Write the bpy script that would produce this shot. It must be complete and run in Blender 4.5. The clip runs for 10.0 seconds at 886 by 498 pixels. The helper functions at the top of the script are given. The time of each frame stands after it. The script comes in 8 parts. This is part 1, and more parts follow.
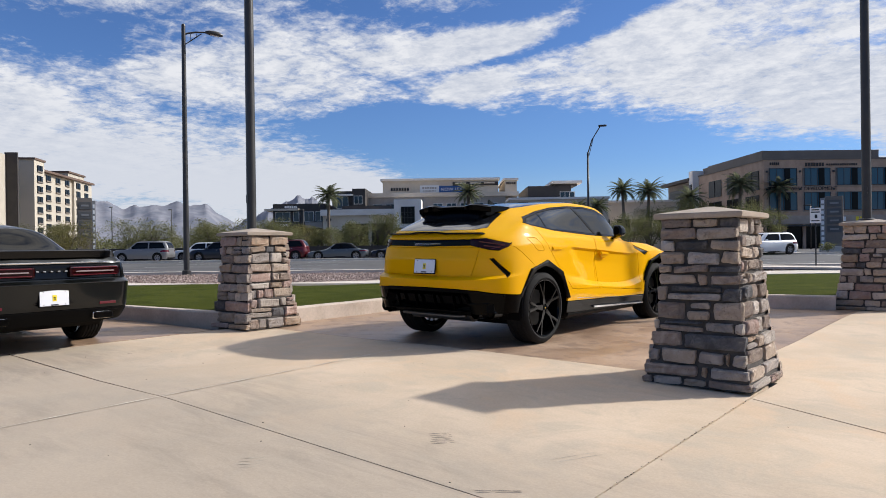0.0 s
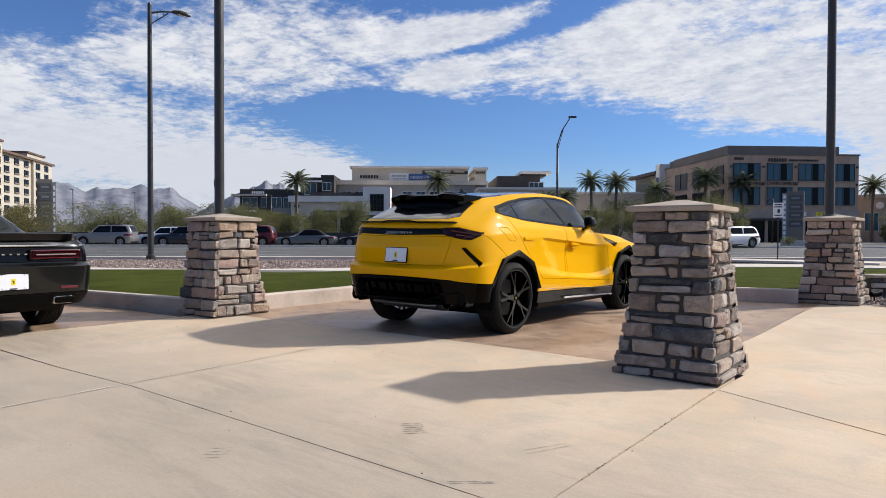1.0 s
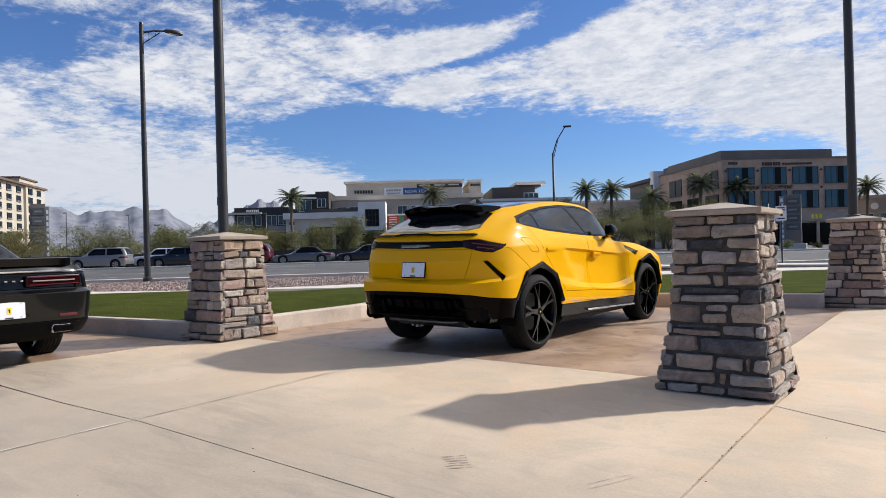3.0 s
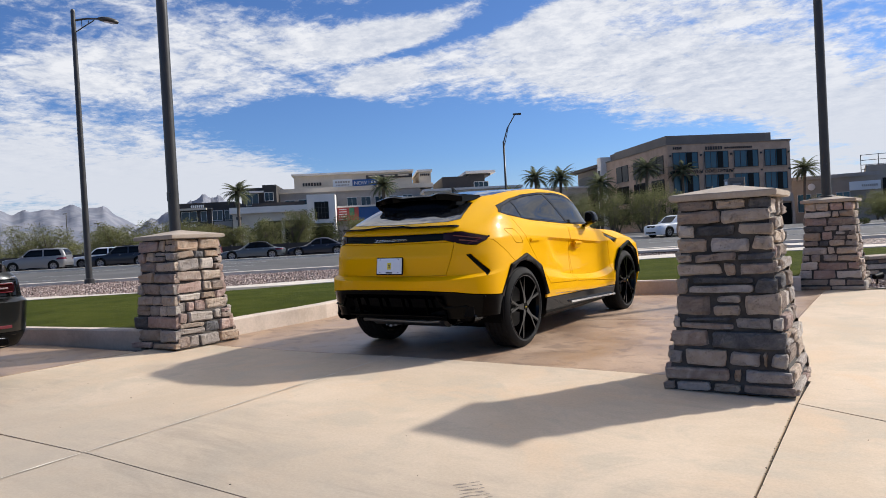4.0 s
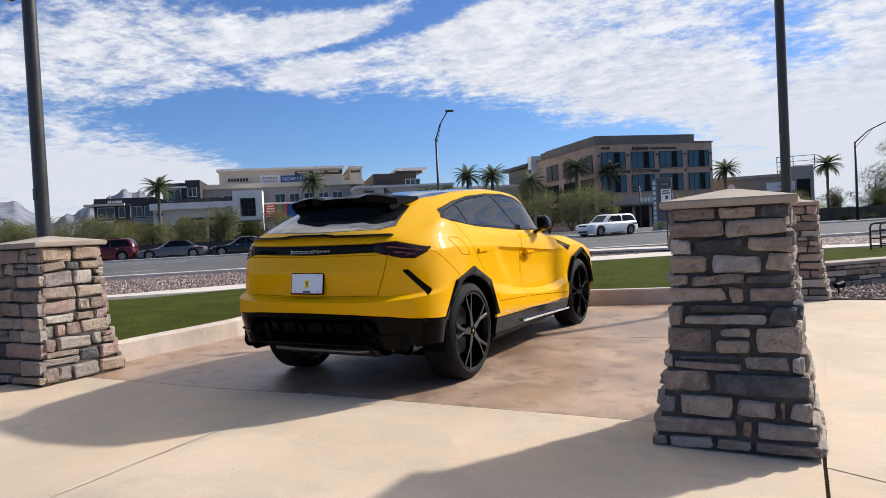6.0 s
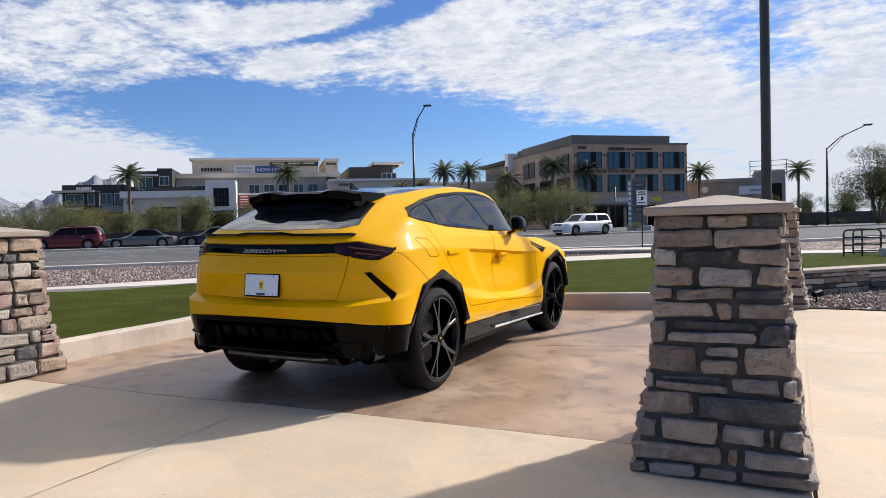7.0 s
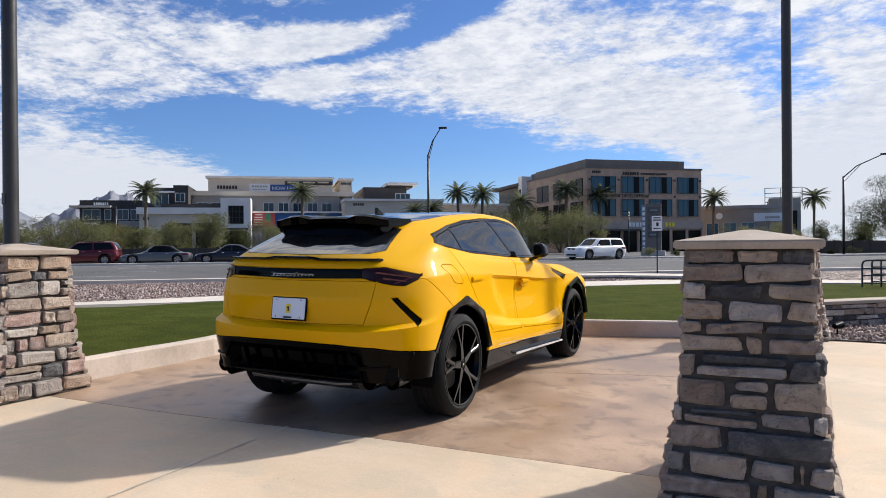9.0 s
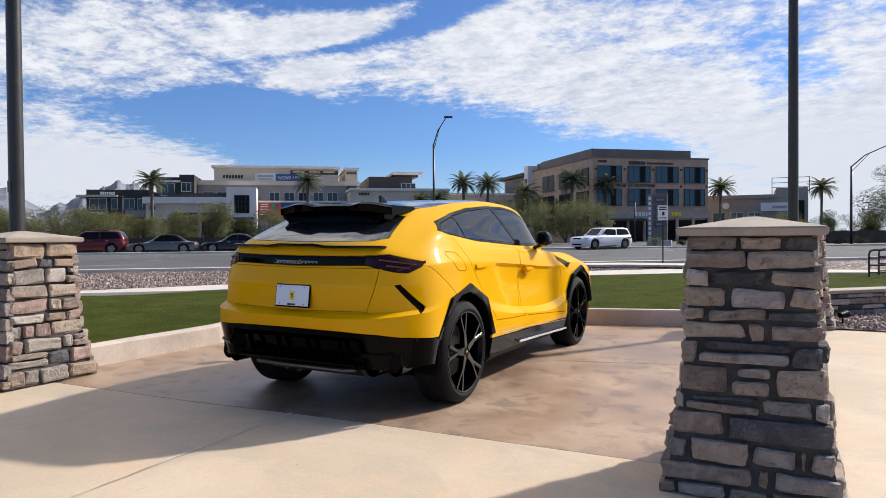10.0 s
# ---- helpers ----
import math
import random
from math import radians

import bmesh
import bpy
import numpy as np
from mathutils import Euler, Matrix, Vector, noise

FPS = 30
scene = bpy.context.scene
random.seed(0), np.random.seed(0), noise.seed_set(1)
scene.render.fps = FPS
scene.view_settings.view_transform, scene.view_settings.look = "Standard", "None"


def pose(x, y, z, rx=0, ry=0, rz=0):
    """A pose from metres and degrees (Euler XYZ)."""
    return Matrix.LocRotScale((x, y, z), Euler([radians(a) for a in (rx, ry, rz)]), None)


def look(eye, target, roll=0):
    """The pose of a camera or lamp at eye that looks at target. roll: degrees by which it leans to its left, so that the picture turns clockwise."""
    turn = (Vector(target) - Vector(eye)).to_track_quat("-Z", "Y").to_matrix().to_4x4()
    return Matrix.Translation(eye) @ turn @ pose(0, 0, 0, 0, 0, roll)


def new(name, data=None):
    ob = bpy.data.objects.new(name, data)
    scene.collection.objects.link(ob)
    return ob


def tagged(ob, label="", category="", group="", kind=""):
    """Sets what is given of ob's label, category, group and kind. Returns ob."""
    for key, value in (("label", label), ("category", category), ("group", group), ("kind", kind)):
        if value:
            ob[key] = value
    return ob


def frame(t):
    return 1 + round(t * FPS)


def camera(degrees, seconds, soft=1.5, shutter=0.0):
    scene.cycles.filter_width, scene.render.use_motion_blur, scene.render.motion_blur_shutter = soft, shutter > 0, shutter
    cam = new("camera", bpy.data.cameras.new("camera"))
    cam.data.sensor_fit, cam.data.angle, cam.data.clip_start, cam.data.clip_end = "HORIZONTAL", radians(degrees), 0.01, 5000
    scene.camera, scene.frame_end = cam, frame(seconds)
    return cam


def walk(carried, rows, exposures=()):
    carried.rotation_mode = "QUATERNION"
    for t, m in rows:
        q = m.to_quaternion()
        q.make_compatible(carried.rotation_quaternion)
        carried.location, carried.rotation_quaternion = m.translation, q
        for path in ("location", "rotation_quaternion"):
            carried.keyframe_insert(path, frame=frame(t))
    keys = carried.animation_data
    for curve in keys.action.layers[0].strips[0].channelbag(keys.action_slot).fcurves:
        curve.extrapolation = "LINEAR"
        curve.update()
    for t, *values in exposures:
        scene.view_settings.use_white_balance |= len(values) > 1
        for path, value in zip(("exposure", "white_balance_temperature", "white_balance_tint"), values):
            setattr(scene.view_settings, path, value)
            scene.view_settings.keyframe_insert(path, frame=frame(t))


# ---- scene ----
cam = camera(64.03, 10.0, 0.9)
PATH = [
    (0, (5.404, -6.974, 1.07), (4.097, -5.46, 1.067), -0.76),
    (0.5, (5.387, -6.943, 1.065), (4.159, -5.365, 1.028), -0.29),
    (1, (5.346, -6.963, 1.074), (4.108, -5.393, 1.038), 0.14),
    (1.5, (5.331, -7.022, 1.091), (4.073, -5.467, 1.069), 0.17),
    (2, (5.307, -7.053, 1.095), (4.037, -5.508, 1.09), -0.13),
    (2.5, (5.152, -6.921, 1.068), (3.89, -5.369, 1.072), -0.71),
    (4, (4.332, -6.525, 1.118), (3.218, -4.865, 1.086), -3.11),
    (4.5, (4.135, -6.222, 1.137), (3.074, -4.527, 1.095), -3.64),
    (5, (3.997, -6.037, 1.163), (2.976, -4.318, 1.119), -3.8),
    (5.5, (3.8, -5.795, 1.2), (2.813, -4.056, 1.158), -3.54),
    (7, (3.525, -5.121, 1.267), (2.638, -3.329, 1.201), -1.56),
    (7.5, (3.496, -5.141, 1.293), (2.61, -3.349, 1.241), -1.09),
    (8, (3.452, -5.188, 1.313), (2.555, -3.401, 1.285), -0.73),
    (8.5, (3.44, -5.197, 1.324), (2.532, -3.415, 1.315), -0.55),
    (9, (3.451, -5.208, 1.313), (2.535, -3.43, 1.307), -0.49),
    (9.5, (3.46, -5.211, 1.303), (2.541, -3.435, 1.285), -0.49),
    (10, (3.468, -5.203, 1.296), (2.538, -3.433, 1.261), -0.44),
]
walk(cam, [(t, look(eye, target, roll)) for t, eye, target, roll in PATH], [(0, 0.32), (2.5, 0.34), (5.5, 0.43), (10, 0.46)])

# ---- world, sun, exposure ----
SUN_DIR = Vector((0.455, 0.700, 0.551)).normalized()
sun_data = bpy.data.lights.new("sun", "SUN")
sun_data.energy, sun_data.angle, sun_data.color = 4.1, radians(1.8), (1.0, 0.95, 0.885)
sun_ob = new("sun", sun_data)
sun_ob.rotation_mode = "QUATERNION"
sun_ob.rotation_quaternion = SUN_DIR.to_track_quat("Z", "Y")
sun_ob.location = SUN_DIR * 60

world = bpy.data.worlds.new("sky_world")
scene.world = world
world.use_nodes = True


class Nodes:
    """Short way to wire a node tree."""

    def __init__(self, tree):
        self.t = tree
        tree.nodes.clear()

    def add(self, kind, ins=None, **props):
        n = self.t.nodes.new(kind)
        if "operation" in props:
            n.operation = props["operation"]
        if "use_clamp" in props:
            n.use_clamp = props["use_clamp"]
        if "data_type" in props:
            n.data_type = props["data_type"]
        if "blend_type" in props:
            n.blend_type = props["blend_type"]
        if "interpolation_type" in props:
            n.interpolation_type = props["interpolation_type"]
        for k, v in (ins or {}).items():
            if isinstance(v, bpy.types.NodeSocket):
                self.t.links.new(v, n.inputs[k])
            else:
                n.inputs[k].default_value = v
        return n

    def math(self, op, a, b=0.0, c=0.0, clamp=False):
        return self.add("ShaderNodeMath", {0: a, 1: b, 2: c}, operation=op, use_clamp=clamp).outputs[0]

    def vec(self, op, a, b=(0, 0, 0), out=0):
        return self.add("ShaderNodeVectorMath", {0: a, 1: b}, operation=op).outputs[out]

    def mix(self, f, a, b, blend="MIX"):
        n = self.add("ShaderNodeMix", {0: f, 6: a, 7: b}, data_type="RGBA", blend_type=blend)
        return n.outputs[2]

    def noise(self, vec, scale, detail=4.0, rough=0.55, dist=0.0, out=0):
        n = self.add("ShaderNodeTexNoise", {"Scale": scale, "Detail": detail, "Roughness": rough, "Distortion": dist})
        self.t.links.new(vec, n.inputs["Vector"])
        return n.outputs[out]

    def ramp(self, f, lo, hi):
        n = self.add("ShaderNodeMapRange", {0: f, 1: lo, 2: hi, 3: 0.0, 4: 1.0}, interpolation_type="SMOOTHSTEP")
        return n.outputs[0]


def build_sky():
    w = Nodes(world.node_tree)
    ray_dir = w.add("ShaderNodeTexCoord").outputs["Generated"]
    sky = w.add("ShaderNodeTexSky")
    sky.sky_type, sky.sun_disc, sky.sun_elevation, sky.sun_rotation = "NISHITA", False, radians(33.4), radians(33)
    sky.altitude, sky.air_density, sky.dust_density, sky.ozone_density = 450.0, 1.0, 0.4, 3.0
    sep = w.add("ShaderNodeSeparateXYZ", {0: ray_dir})
    dx, dy, dz = sep.outputs[0], sep.outputs[1], sep.outputs[2]
    bearing = w.math("MULTIPLY", w.math("ARCTAN2", dx, dy), 57.2958)
    rise = w.math("MULTIPLY", w.math("ARCSINE", dz), 57.2958)
    den = w.math("ADD", w.math("MAXIMUM", dz, 0.0), 0.13)
    flat = w.add("ShaderNodeCombineXYZ", {0: w.math("DIVIDE", dx, den), 1: w.math("DIVIDE", dy, den), 2: 0.0}).outputs[0]

    def lobe(a0, e0, sa, se, turn=0.0, amount=1.0):
        """A soft oval of sky round a bearing and a height, in degrees."""
        c, s = math.cos(radians(turn)), math.sin(radians(turn))
        da, de = w.math("SUBTRACT", bearing, a0), w.math("SUBTRACT", rise, e0)
        u = w.math("ADD", w.math("MULTIPLY", da, c / sa), w.math("MULTIPLY", de, s / sa))
        v = w.math("ADD", w.math("MULTIPLY", da, -s / se), w.math("MULTIPLY", de, c / se))
        r2 = w.math("ADD", w.math("MULTIPLY", u, u), w.math("MULTIPLY", v, v))
        return w.math("MULTIPLY", w.math("POWER", 2.71828, w.math("MULTIPLY", r2, -1.0)), amount)

    def total(items):
        out = items[0]
        for it in items[1:]:
            out = w.math("ADD", out, it)
        return out

    def field(vec):
        soft = w.noise(vec, 1.7, 10.0, 0.60, 0.35)
        cells = w.noise(vec, 9.0, 9.0, 0.70, 0.35)
        ripple = w.noise(vec, 24.0, 4.0, 0.6, 0.4)
        return w.math("ADD", w.math("ADD", w.math("MULTIPLY", soft, 0.49), w.math("MULTIPLY", cells, 0.36)), w.math("MULTIPLY", ripple, 0.15))

    here = field(flat)
    lit = field(w.vec("ADD", flat, (0.05, 0.07, 0.0)))
    # the breaks in the cloud deck, and the low bank over the hills
    clear = total([lobe(-33, 7.4, 11.5, 2.7, 0, 0.50), lobe(-19, 5.6, 8, 1.7, 6, 0.34), lobe(-45, 10.0, 5.5, 1.5, 0, 0.30), lobe(-55, 10.0, 7, 1.0, -6, 0.16),
                   lobe(-35, 15.0, 5.0, 0.6, 14, 0.20), lobe(-26.5, 18.2, 5, 1.3, 22, 0.36), lobe(-69, 15.0, 6, 2.0, -12, 0.16), lobe(-46, 18.5, 8, 1.2, -6, 0.13),
                   lobe(-1, 12.0, 5, 2.0, -25, 0.14), lobe(-33, 3.5, 9, 1.6, 0, 0.22), lobe(-61, 16.5, 13, 3.5, -8, 0.09), lobe(-12, 17, 10, 4.0, 10, 0.06), lobe(-33.5, 18.8, 5, 1.2, 8, 0.24)])
    bank = total([lobe(-53, 4.7, 8, 2.0, -4, 0.21), lobe(-70, 7.0, 9, 3.2, 0, 0.12), lobe(-16, 12, 13, 4.0, -14, 0.15), lobe(-56, 14, 10, 2.6, 0, 0.12), lobe(2, 5, 8, 3, 0, 0.12), lobe(-37.6, 15.9, 4.2, 1.1, 5, 0.36), lobe(-38.4, 12.8, 2.6, 1.0, 10, 0.30), lobe(-45.5, 4.8, 5, 1.5, -6, 0.19), lobe(3, 9.5, 7, 3.0, 0, 0.15)])
    away = w.math("MULTIPLY", w.ramp(w.math("ABSOLUTE", w.math("ADD", bearing, 12.0)), 75.0, 135.0), 0.13)
    high = w.math("MULTIPLY", w.ramp(rise, 24.0, 55.0), 0.03)
    less = w.math("ADD", w.math("ADD", clear, away), high)
    dens = w.math("ADD", w.math("SUBTRACT", here, less), bank)
    cover = w.ramp(dens, 0.375, 0.555)
    thick = w.ramp(dens, 0.46, 0.78)
    relief = w.math("MULTIPLY_ADD", w.math("SUBTRACT", here, lit), 4.2, 0.62, clamp=True)
    tone = w.math("MULTIPLY", relief, w.math("MULTIPLY_ADD", thick, -0.12, 1.0))
    low = w.ramp(rise, 13.0, 4.0)
    tone = w.math("ADD", w.math("MULTIPLY", tone, w.math("SUBTRACT", 1.0, low)), w.math("MULTIPLY", low, 0.54))
    white = w.mix(tone, (5.8, 6.5, 8.0, 1), (10.8, 10.9, 11.3, 1))
    blue = w.mix(1.0, sky.outputs[0], (0.76, 1.01, 1.45, 1), "MULTIPLY")
    haze = w.ramp(rise, 7.0, -1.0)
    blue = w.mix(w.math("MULTIPLY", haze, 0.55), blue, (6.4, 7.6, 9.2, 1))
    color = w.mix(w.math("MULTIPLY", cover, 0.96), blue, white)
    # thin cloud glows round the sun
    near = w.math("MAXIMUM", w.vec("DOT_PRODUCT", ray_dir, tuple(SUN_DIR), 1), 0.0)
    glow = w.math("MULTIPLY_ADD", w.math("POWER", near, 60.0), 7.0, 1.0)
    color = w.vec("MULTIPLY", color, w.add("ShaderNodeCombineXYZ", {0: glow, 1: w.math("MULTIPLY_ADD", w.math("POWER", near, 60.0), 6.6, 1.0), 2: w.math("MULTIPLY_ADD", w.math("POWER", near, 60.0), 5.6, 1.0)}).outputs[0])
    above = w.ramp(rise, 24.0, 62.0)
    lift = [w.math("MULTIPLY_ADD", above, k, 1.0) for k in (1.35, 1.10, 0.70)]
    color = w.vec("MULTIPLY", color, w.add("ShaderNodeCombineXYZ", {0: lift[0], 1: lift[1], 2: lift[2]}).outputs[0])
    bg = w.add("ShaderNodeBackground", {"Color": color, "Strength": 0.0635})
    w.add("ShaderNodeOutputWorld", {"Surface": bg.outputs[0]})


build_sky()

# ---- helpers for meshes ----
def link_mesh(name, bm, material=None, smooth=False):
    me = bpy.data.meshes.new(name)
    bm.normal_update()
    if smooth:
        for e in bm.edges:
            e.smooth = e.calc_face_angle(0.0) < 0.48
    bm.to_mesh(me)
    bm.free()
    if material is not None:
        me.materials.append(material)
    if smooth:
        me.polygons.foreach_set("use_smooth", [True] * len(me.polygons))
    return new(name, me)


def part(name, bm, material, parent=None, label="", smooth=False):
    ob = link_mesh(name, bm, material, smooth)
    if parent is not None:
        ob.parent = parent
    return tagged(ob, label)


def thing(name, label, category, at=None, group="", kind=""):
    ob = new(name)
    ob.empty_display_size = 0.2
    if at is not None:
        ob.matrix_basis = at
    return tagged(ob, label, category, group, kind)


def box(sx, sy, sz, at=(0, 0, 0), bevel=0.0, turn=0.0, segs=1, bm=None):
    """A box whose base centre is at, bevelled."""
    own = bmesh.new()
    bmesh.ops.create_cube(own, size=1.0)
    bmesh.ops.scale(own, vec=(sx, sy, sz), verts=own.verts)
    bmesh.ops.translate(own, vec=(0, 0, sz / 2), verts=own.verts)
    if bevel > 0:
        bmesh.ops.bevel(own, geom=own.edges[:] + own.verts[:], offset=bevel, segments=segs, affect="EDGES", profile=0.5)
    bmesh.ops.transform(own, matrix=Matrix.Translation(at) @ Matrix.Rotation(turn, 4, "Z"), verts=own.verts)
    return join_bm(bm, own)


def join_bm(bm, own):
    if bm is None:
        return own
    me = bpy.data.meshes.new("tmp")
    own.to_mesh(me)
    own.free()
    bm.from_mesh(me)
    bpy.data.meshes.remove(me)
    return bm


def tube(points, radius, sides=10, bm=None, caps=True):
    """A round bar along points; radius is a number or one per point."""
    own = bmesh.new()
    pts = [Vector(p) for p in points]
    rad = radius if isinstance(radius, (list, tuple)) else [radius] * len(pts)
    rings = []
    side = None
    for i, p in enumerate(pts):
        t = (pts[min(i + 1, len(pts) - 1)] - pts[max(i - 1, 0)]).normalized()
        if side is None:
            side = t.orthogonal().normalized()
        else:
            side = (side - t * side.dot(t)).normalized()
        other = t.cross(side)
        rings.append([own.verts.new(p + (side * math.cos(a) + other * math.sin(a)) * rad[i]) for a in (2 * math.pi * k / sides for k in range(sides))])
    for a, b in zip(rings, rings[1:]):
        for k in range(sides):
            own.faces.new((a[k], a[(k + 1) % sides], b[(k + 1) % sides], b[k]))
    if caps:
        own.faces.new(rings[0][::-1])
        own.faces.new(rings[-1])
    return join_bm(bm, own)


def lathe(profile, steps=32, axis="Z", bm=None):
    """Turn (radius, height) pairs about an axis."""
    own = bmesh.new()
    rings = []
    for r, h in profile:
        ring = []
        for k in range(steps):
            a = 2 * math.pi * k / steps
            c, s = r * math.cos(a), r * math.sin(a)
            ring.append(own.verts.new((c, s, h) if axis == "Z" else ((h, c, s) if axis == "X" else (c, h, s))))
        rings.append(ring)
    for a, b in zip(rings, rings[1:]):
        for k in range(steps):
            own.faces.new((a[k], a[(k + 1) % steps], b[(k + 1) % steps], b[k]))
    bmesh.ops.recalc_face_normals(own, faces=own.faces)
    return join_bm(bm, own)


def prism(outline, depth, matrix=Matrix(), bevel=0.0, bm=None):
    """An outline in the x-y plane, pushed up z by depth."""
    own = bmesh.new()
    low = [own.verts.new((p[0], p[1], 0)) for p in outline]
    high = [own.verts.new((p[0], p[1], depth)) for p in outline]
    n = len(low)
    own.faces.new(low[::-1])
    own.faces.new(high)
    for k in range(n):
        own.faces.new((low[k], low[(k + 1) % n], high[(k + 1) % n], high[k]))
    bmesh.ops.recalc_face_normals(own, faces=own.faces)
    if bevel > 0:
        bmesh.ops.bevel(own, geom=own.edges[:] + own.verts[:], offset=bevel, segments=1, affect="EDGES")
    bmesh.ops.transform(own, matrix=matrix, verts=own.verts)
    return join_bm(bm, own)


def keep_convex(bm, poly, drop=True):
    """Cut a flat-ish sheet by a convex outline seen from above; keeps what is inside."""
    area = sum(a[0] * b[1] - b[0] * a[1] for a, b in zip(poly, poly[1:] + poly[:1]))
    pts = poly if area > 0 else poly[::-1]
    for a, b in zip(pts, pts[1:] + pts[:1]):
        d = Vector((b[0] - a[0], b[1] - a[1], 0))
        n = Vector((d.y, -d.x, 0)).normalized()
        bmesh.ops.bisect_plane(bm, geom=bm.verts[:] + bm.edges[:] + bm.faces[:], dist=1e-5, plane_co=(a[0], a[1], 0), plane_no=n, clear_outer=drop)
    return bm


def sheet(poly, step, height, thick=0.0):
    """A ground sheet over a convex outline that follows height(x, y), with its rim turned down by thick."""
    xs, ys = [p[0] for p in poly], [p[1] for p in poly]
    bm = bmesh.new()
    nx = max(1, math.ceil((max(xs) - min(xs)) / step))
    ny = max(1, math.ceil((max(ys) - min(ys)) / step))
    grid = [[bm.verts.new((min(xs) + (max(xs) - min(xs)) * i / nx, min(ys) + (max(ys) - min(ys)) * j / ny, 0)) for j in range(ny + 1)] for i in range(nx + 1)]
    for i in range(nx):
        for j in range(ny):
            bm.faces.new((grid[i][j], grid[i + 1][j], grid[i + 1][j + 1], grid[i][j + 1]))
    keep_convex(bm, list(poly))
    if thick:
        rim = [e for e in bm.edges if e.is_boundary]
        got = bmesh.ops.extrude_edge_only(bm, edges=rim)
        low = [v for v in got["geom"] if isinstance(v, bmesh.types.BMVert)]
        for v in bm.verts:
            v.co.z = height(v.co.x, v.co.y)
        for v in low:
            v.co.z -= thick
    else:
        for v in bm.verts:
            v.co.z = height(v.co.x, v.co.y)
    bmesh.ops.recalc_face_normals(bm, faces=bm.faces)
    return bm


# ---- materials ----
def surface(name, dark, light, scale=3.0, rough=0.7, bump=0.2, fine=60.0, metal=0.0, coat=0.0, spread=(0.35, 0.65), stain=None, piece=0.0, rough_var=0.12, bump_scale=None, spec=0.5):
    """Two tones mixed by broad noise, fine grain on top, relief, and if given a stain colour in patches.
    piece: how far single pieces differ in brightness."""
    m = bpy.data.materials.new(name)
    m.use_nodes = True
    g = Nodes(m.node_tree)
    co = g.add("ShaderNodeTexCoord").outputs["Object"]
    if piece:
        info = g.add("ShaderNodeObjectInfo")
        shift = g.add("ShaderNodeCombineXYZ", {0: g.math("MULTIPLY", info.outputs["Random"], 37.0), 1: g.math("MULTIPLY", info.outputs["Random"], 91.0), 2: 0.0}).outputs[0]
        co = g.vec("ADD", co, shift)
    broad = g.ramp(g.noise(co, scale, 6.0, 0.6, 0.3), *spread)
    grain = g.noise(co, fine, 4.0, 0.6)
    color = g.mix(broad, (*dark, 1), (*light, 1))
    if stain:
        patch = g.ramp(g.noise(co, stain[1], 5.0, 0.55, 0.6), stain[2], stain[2] + 0.18)
        color = g.mix(g.math("MULTIPLY", patch, stain[3]), color, (*stain[0], 1))
    tone = g.math("MULTIPLY_ADD", grain, 0.36, 0.82)
    if piece:
        tone = g.math("MULTIPLY", tone, g.math("MULTIPLY_ADD", info.outputs["Random"], piece, 1.0 - piece / 2))
    color = g.mix(1.0, color, g.add("ShaderNodeCombineXYZ", {0: tone, 1: tone, 2: tone}).outputs[0], "MULTIPLY")
    p = g.add("ShaderNodeBsdfPrincipled", {"Base Color": color, "Metallic": metal, "Coat Weight": coat, "Specular IOR Level": spec})
    g.t.links.new(g.math("MULTIPLY_ADD", broad, rough_var, rough - rough_var / 2, clamp=True), p.inputs["Roughness"])
    if bump:
        h = g.noise(co, bump_scale or fine * 0.6, 6.0, 0.65)
        b = g.add("ShaderNodeBump", {"Strength": bump, "Distance": 0.02, "Height": h})
        g.t.links.new(b.outputs[0], p.inputs["Normal"])
    g.add("ShaderNodeOutputMaterial", {"Surface": p.outputs[0]})
    return m


def gloss(name, color, rough=0.15, metal=0.0, coat=0.0, spec=0.5, dirt=0.06, flake=0.0, emit=0.0):
    """A smooth made surface: paint, glass, plastic, chrome, with faint dust."""
    m = bpy.data.materials.new(name)
    m.use_nodes = True
    g = Nodes(m.node_tree)
    co = g.add("ShaderNodeTexCoord").outputs["Object"]
    dust = g.ramp(g.noise(co, 5.0, 6.0, 0.65, 0.3), 0.45, 0.8)
    col = g.mix(g.math("MULTIPLY", dust, dirt), (*color, 1), (0.35, 0.3, 0.25, 1))
    p = g.add("ShaderNodeBsdfPrincipled", {"Base Color": col, "Metallic": metal, "Coat Weight": coat, "Coat Roughness": 0.03, "Specular IOR Level": spec})
    g.t.links.new(g.math("MULTIPLY_ADD", dust, min(0.08, rough * 0.6), rough), p.inputs["Roughness"])
    if flake:
        h = g.noise(co, 900.0, 2.0)
        g.t.links.new(g.add("ShaderNodeBump", {"Strength": flake, "Distance": 0.002, "Height": h}).outputs[0], p.inputs["Normal"])
    if emit:
        p.inputs["Emission Color"].default_value = (*color, 1)
        p.inputs["Emission Strength"].default_value = emit
    g.add("ShaderNodeOutputMaterial", {"Surface": p.outputs[0]})
    return m


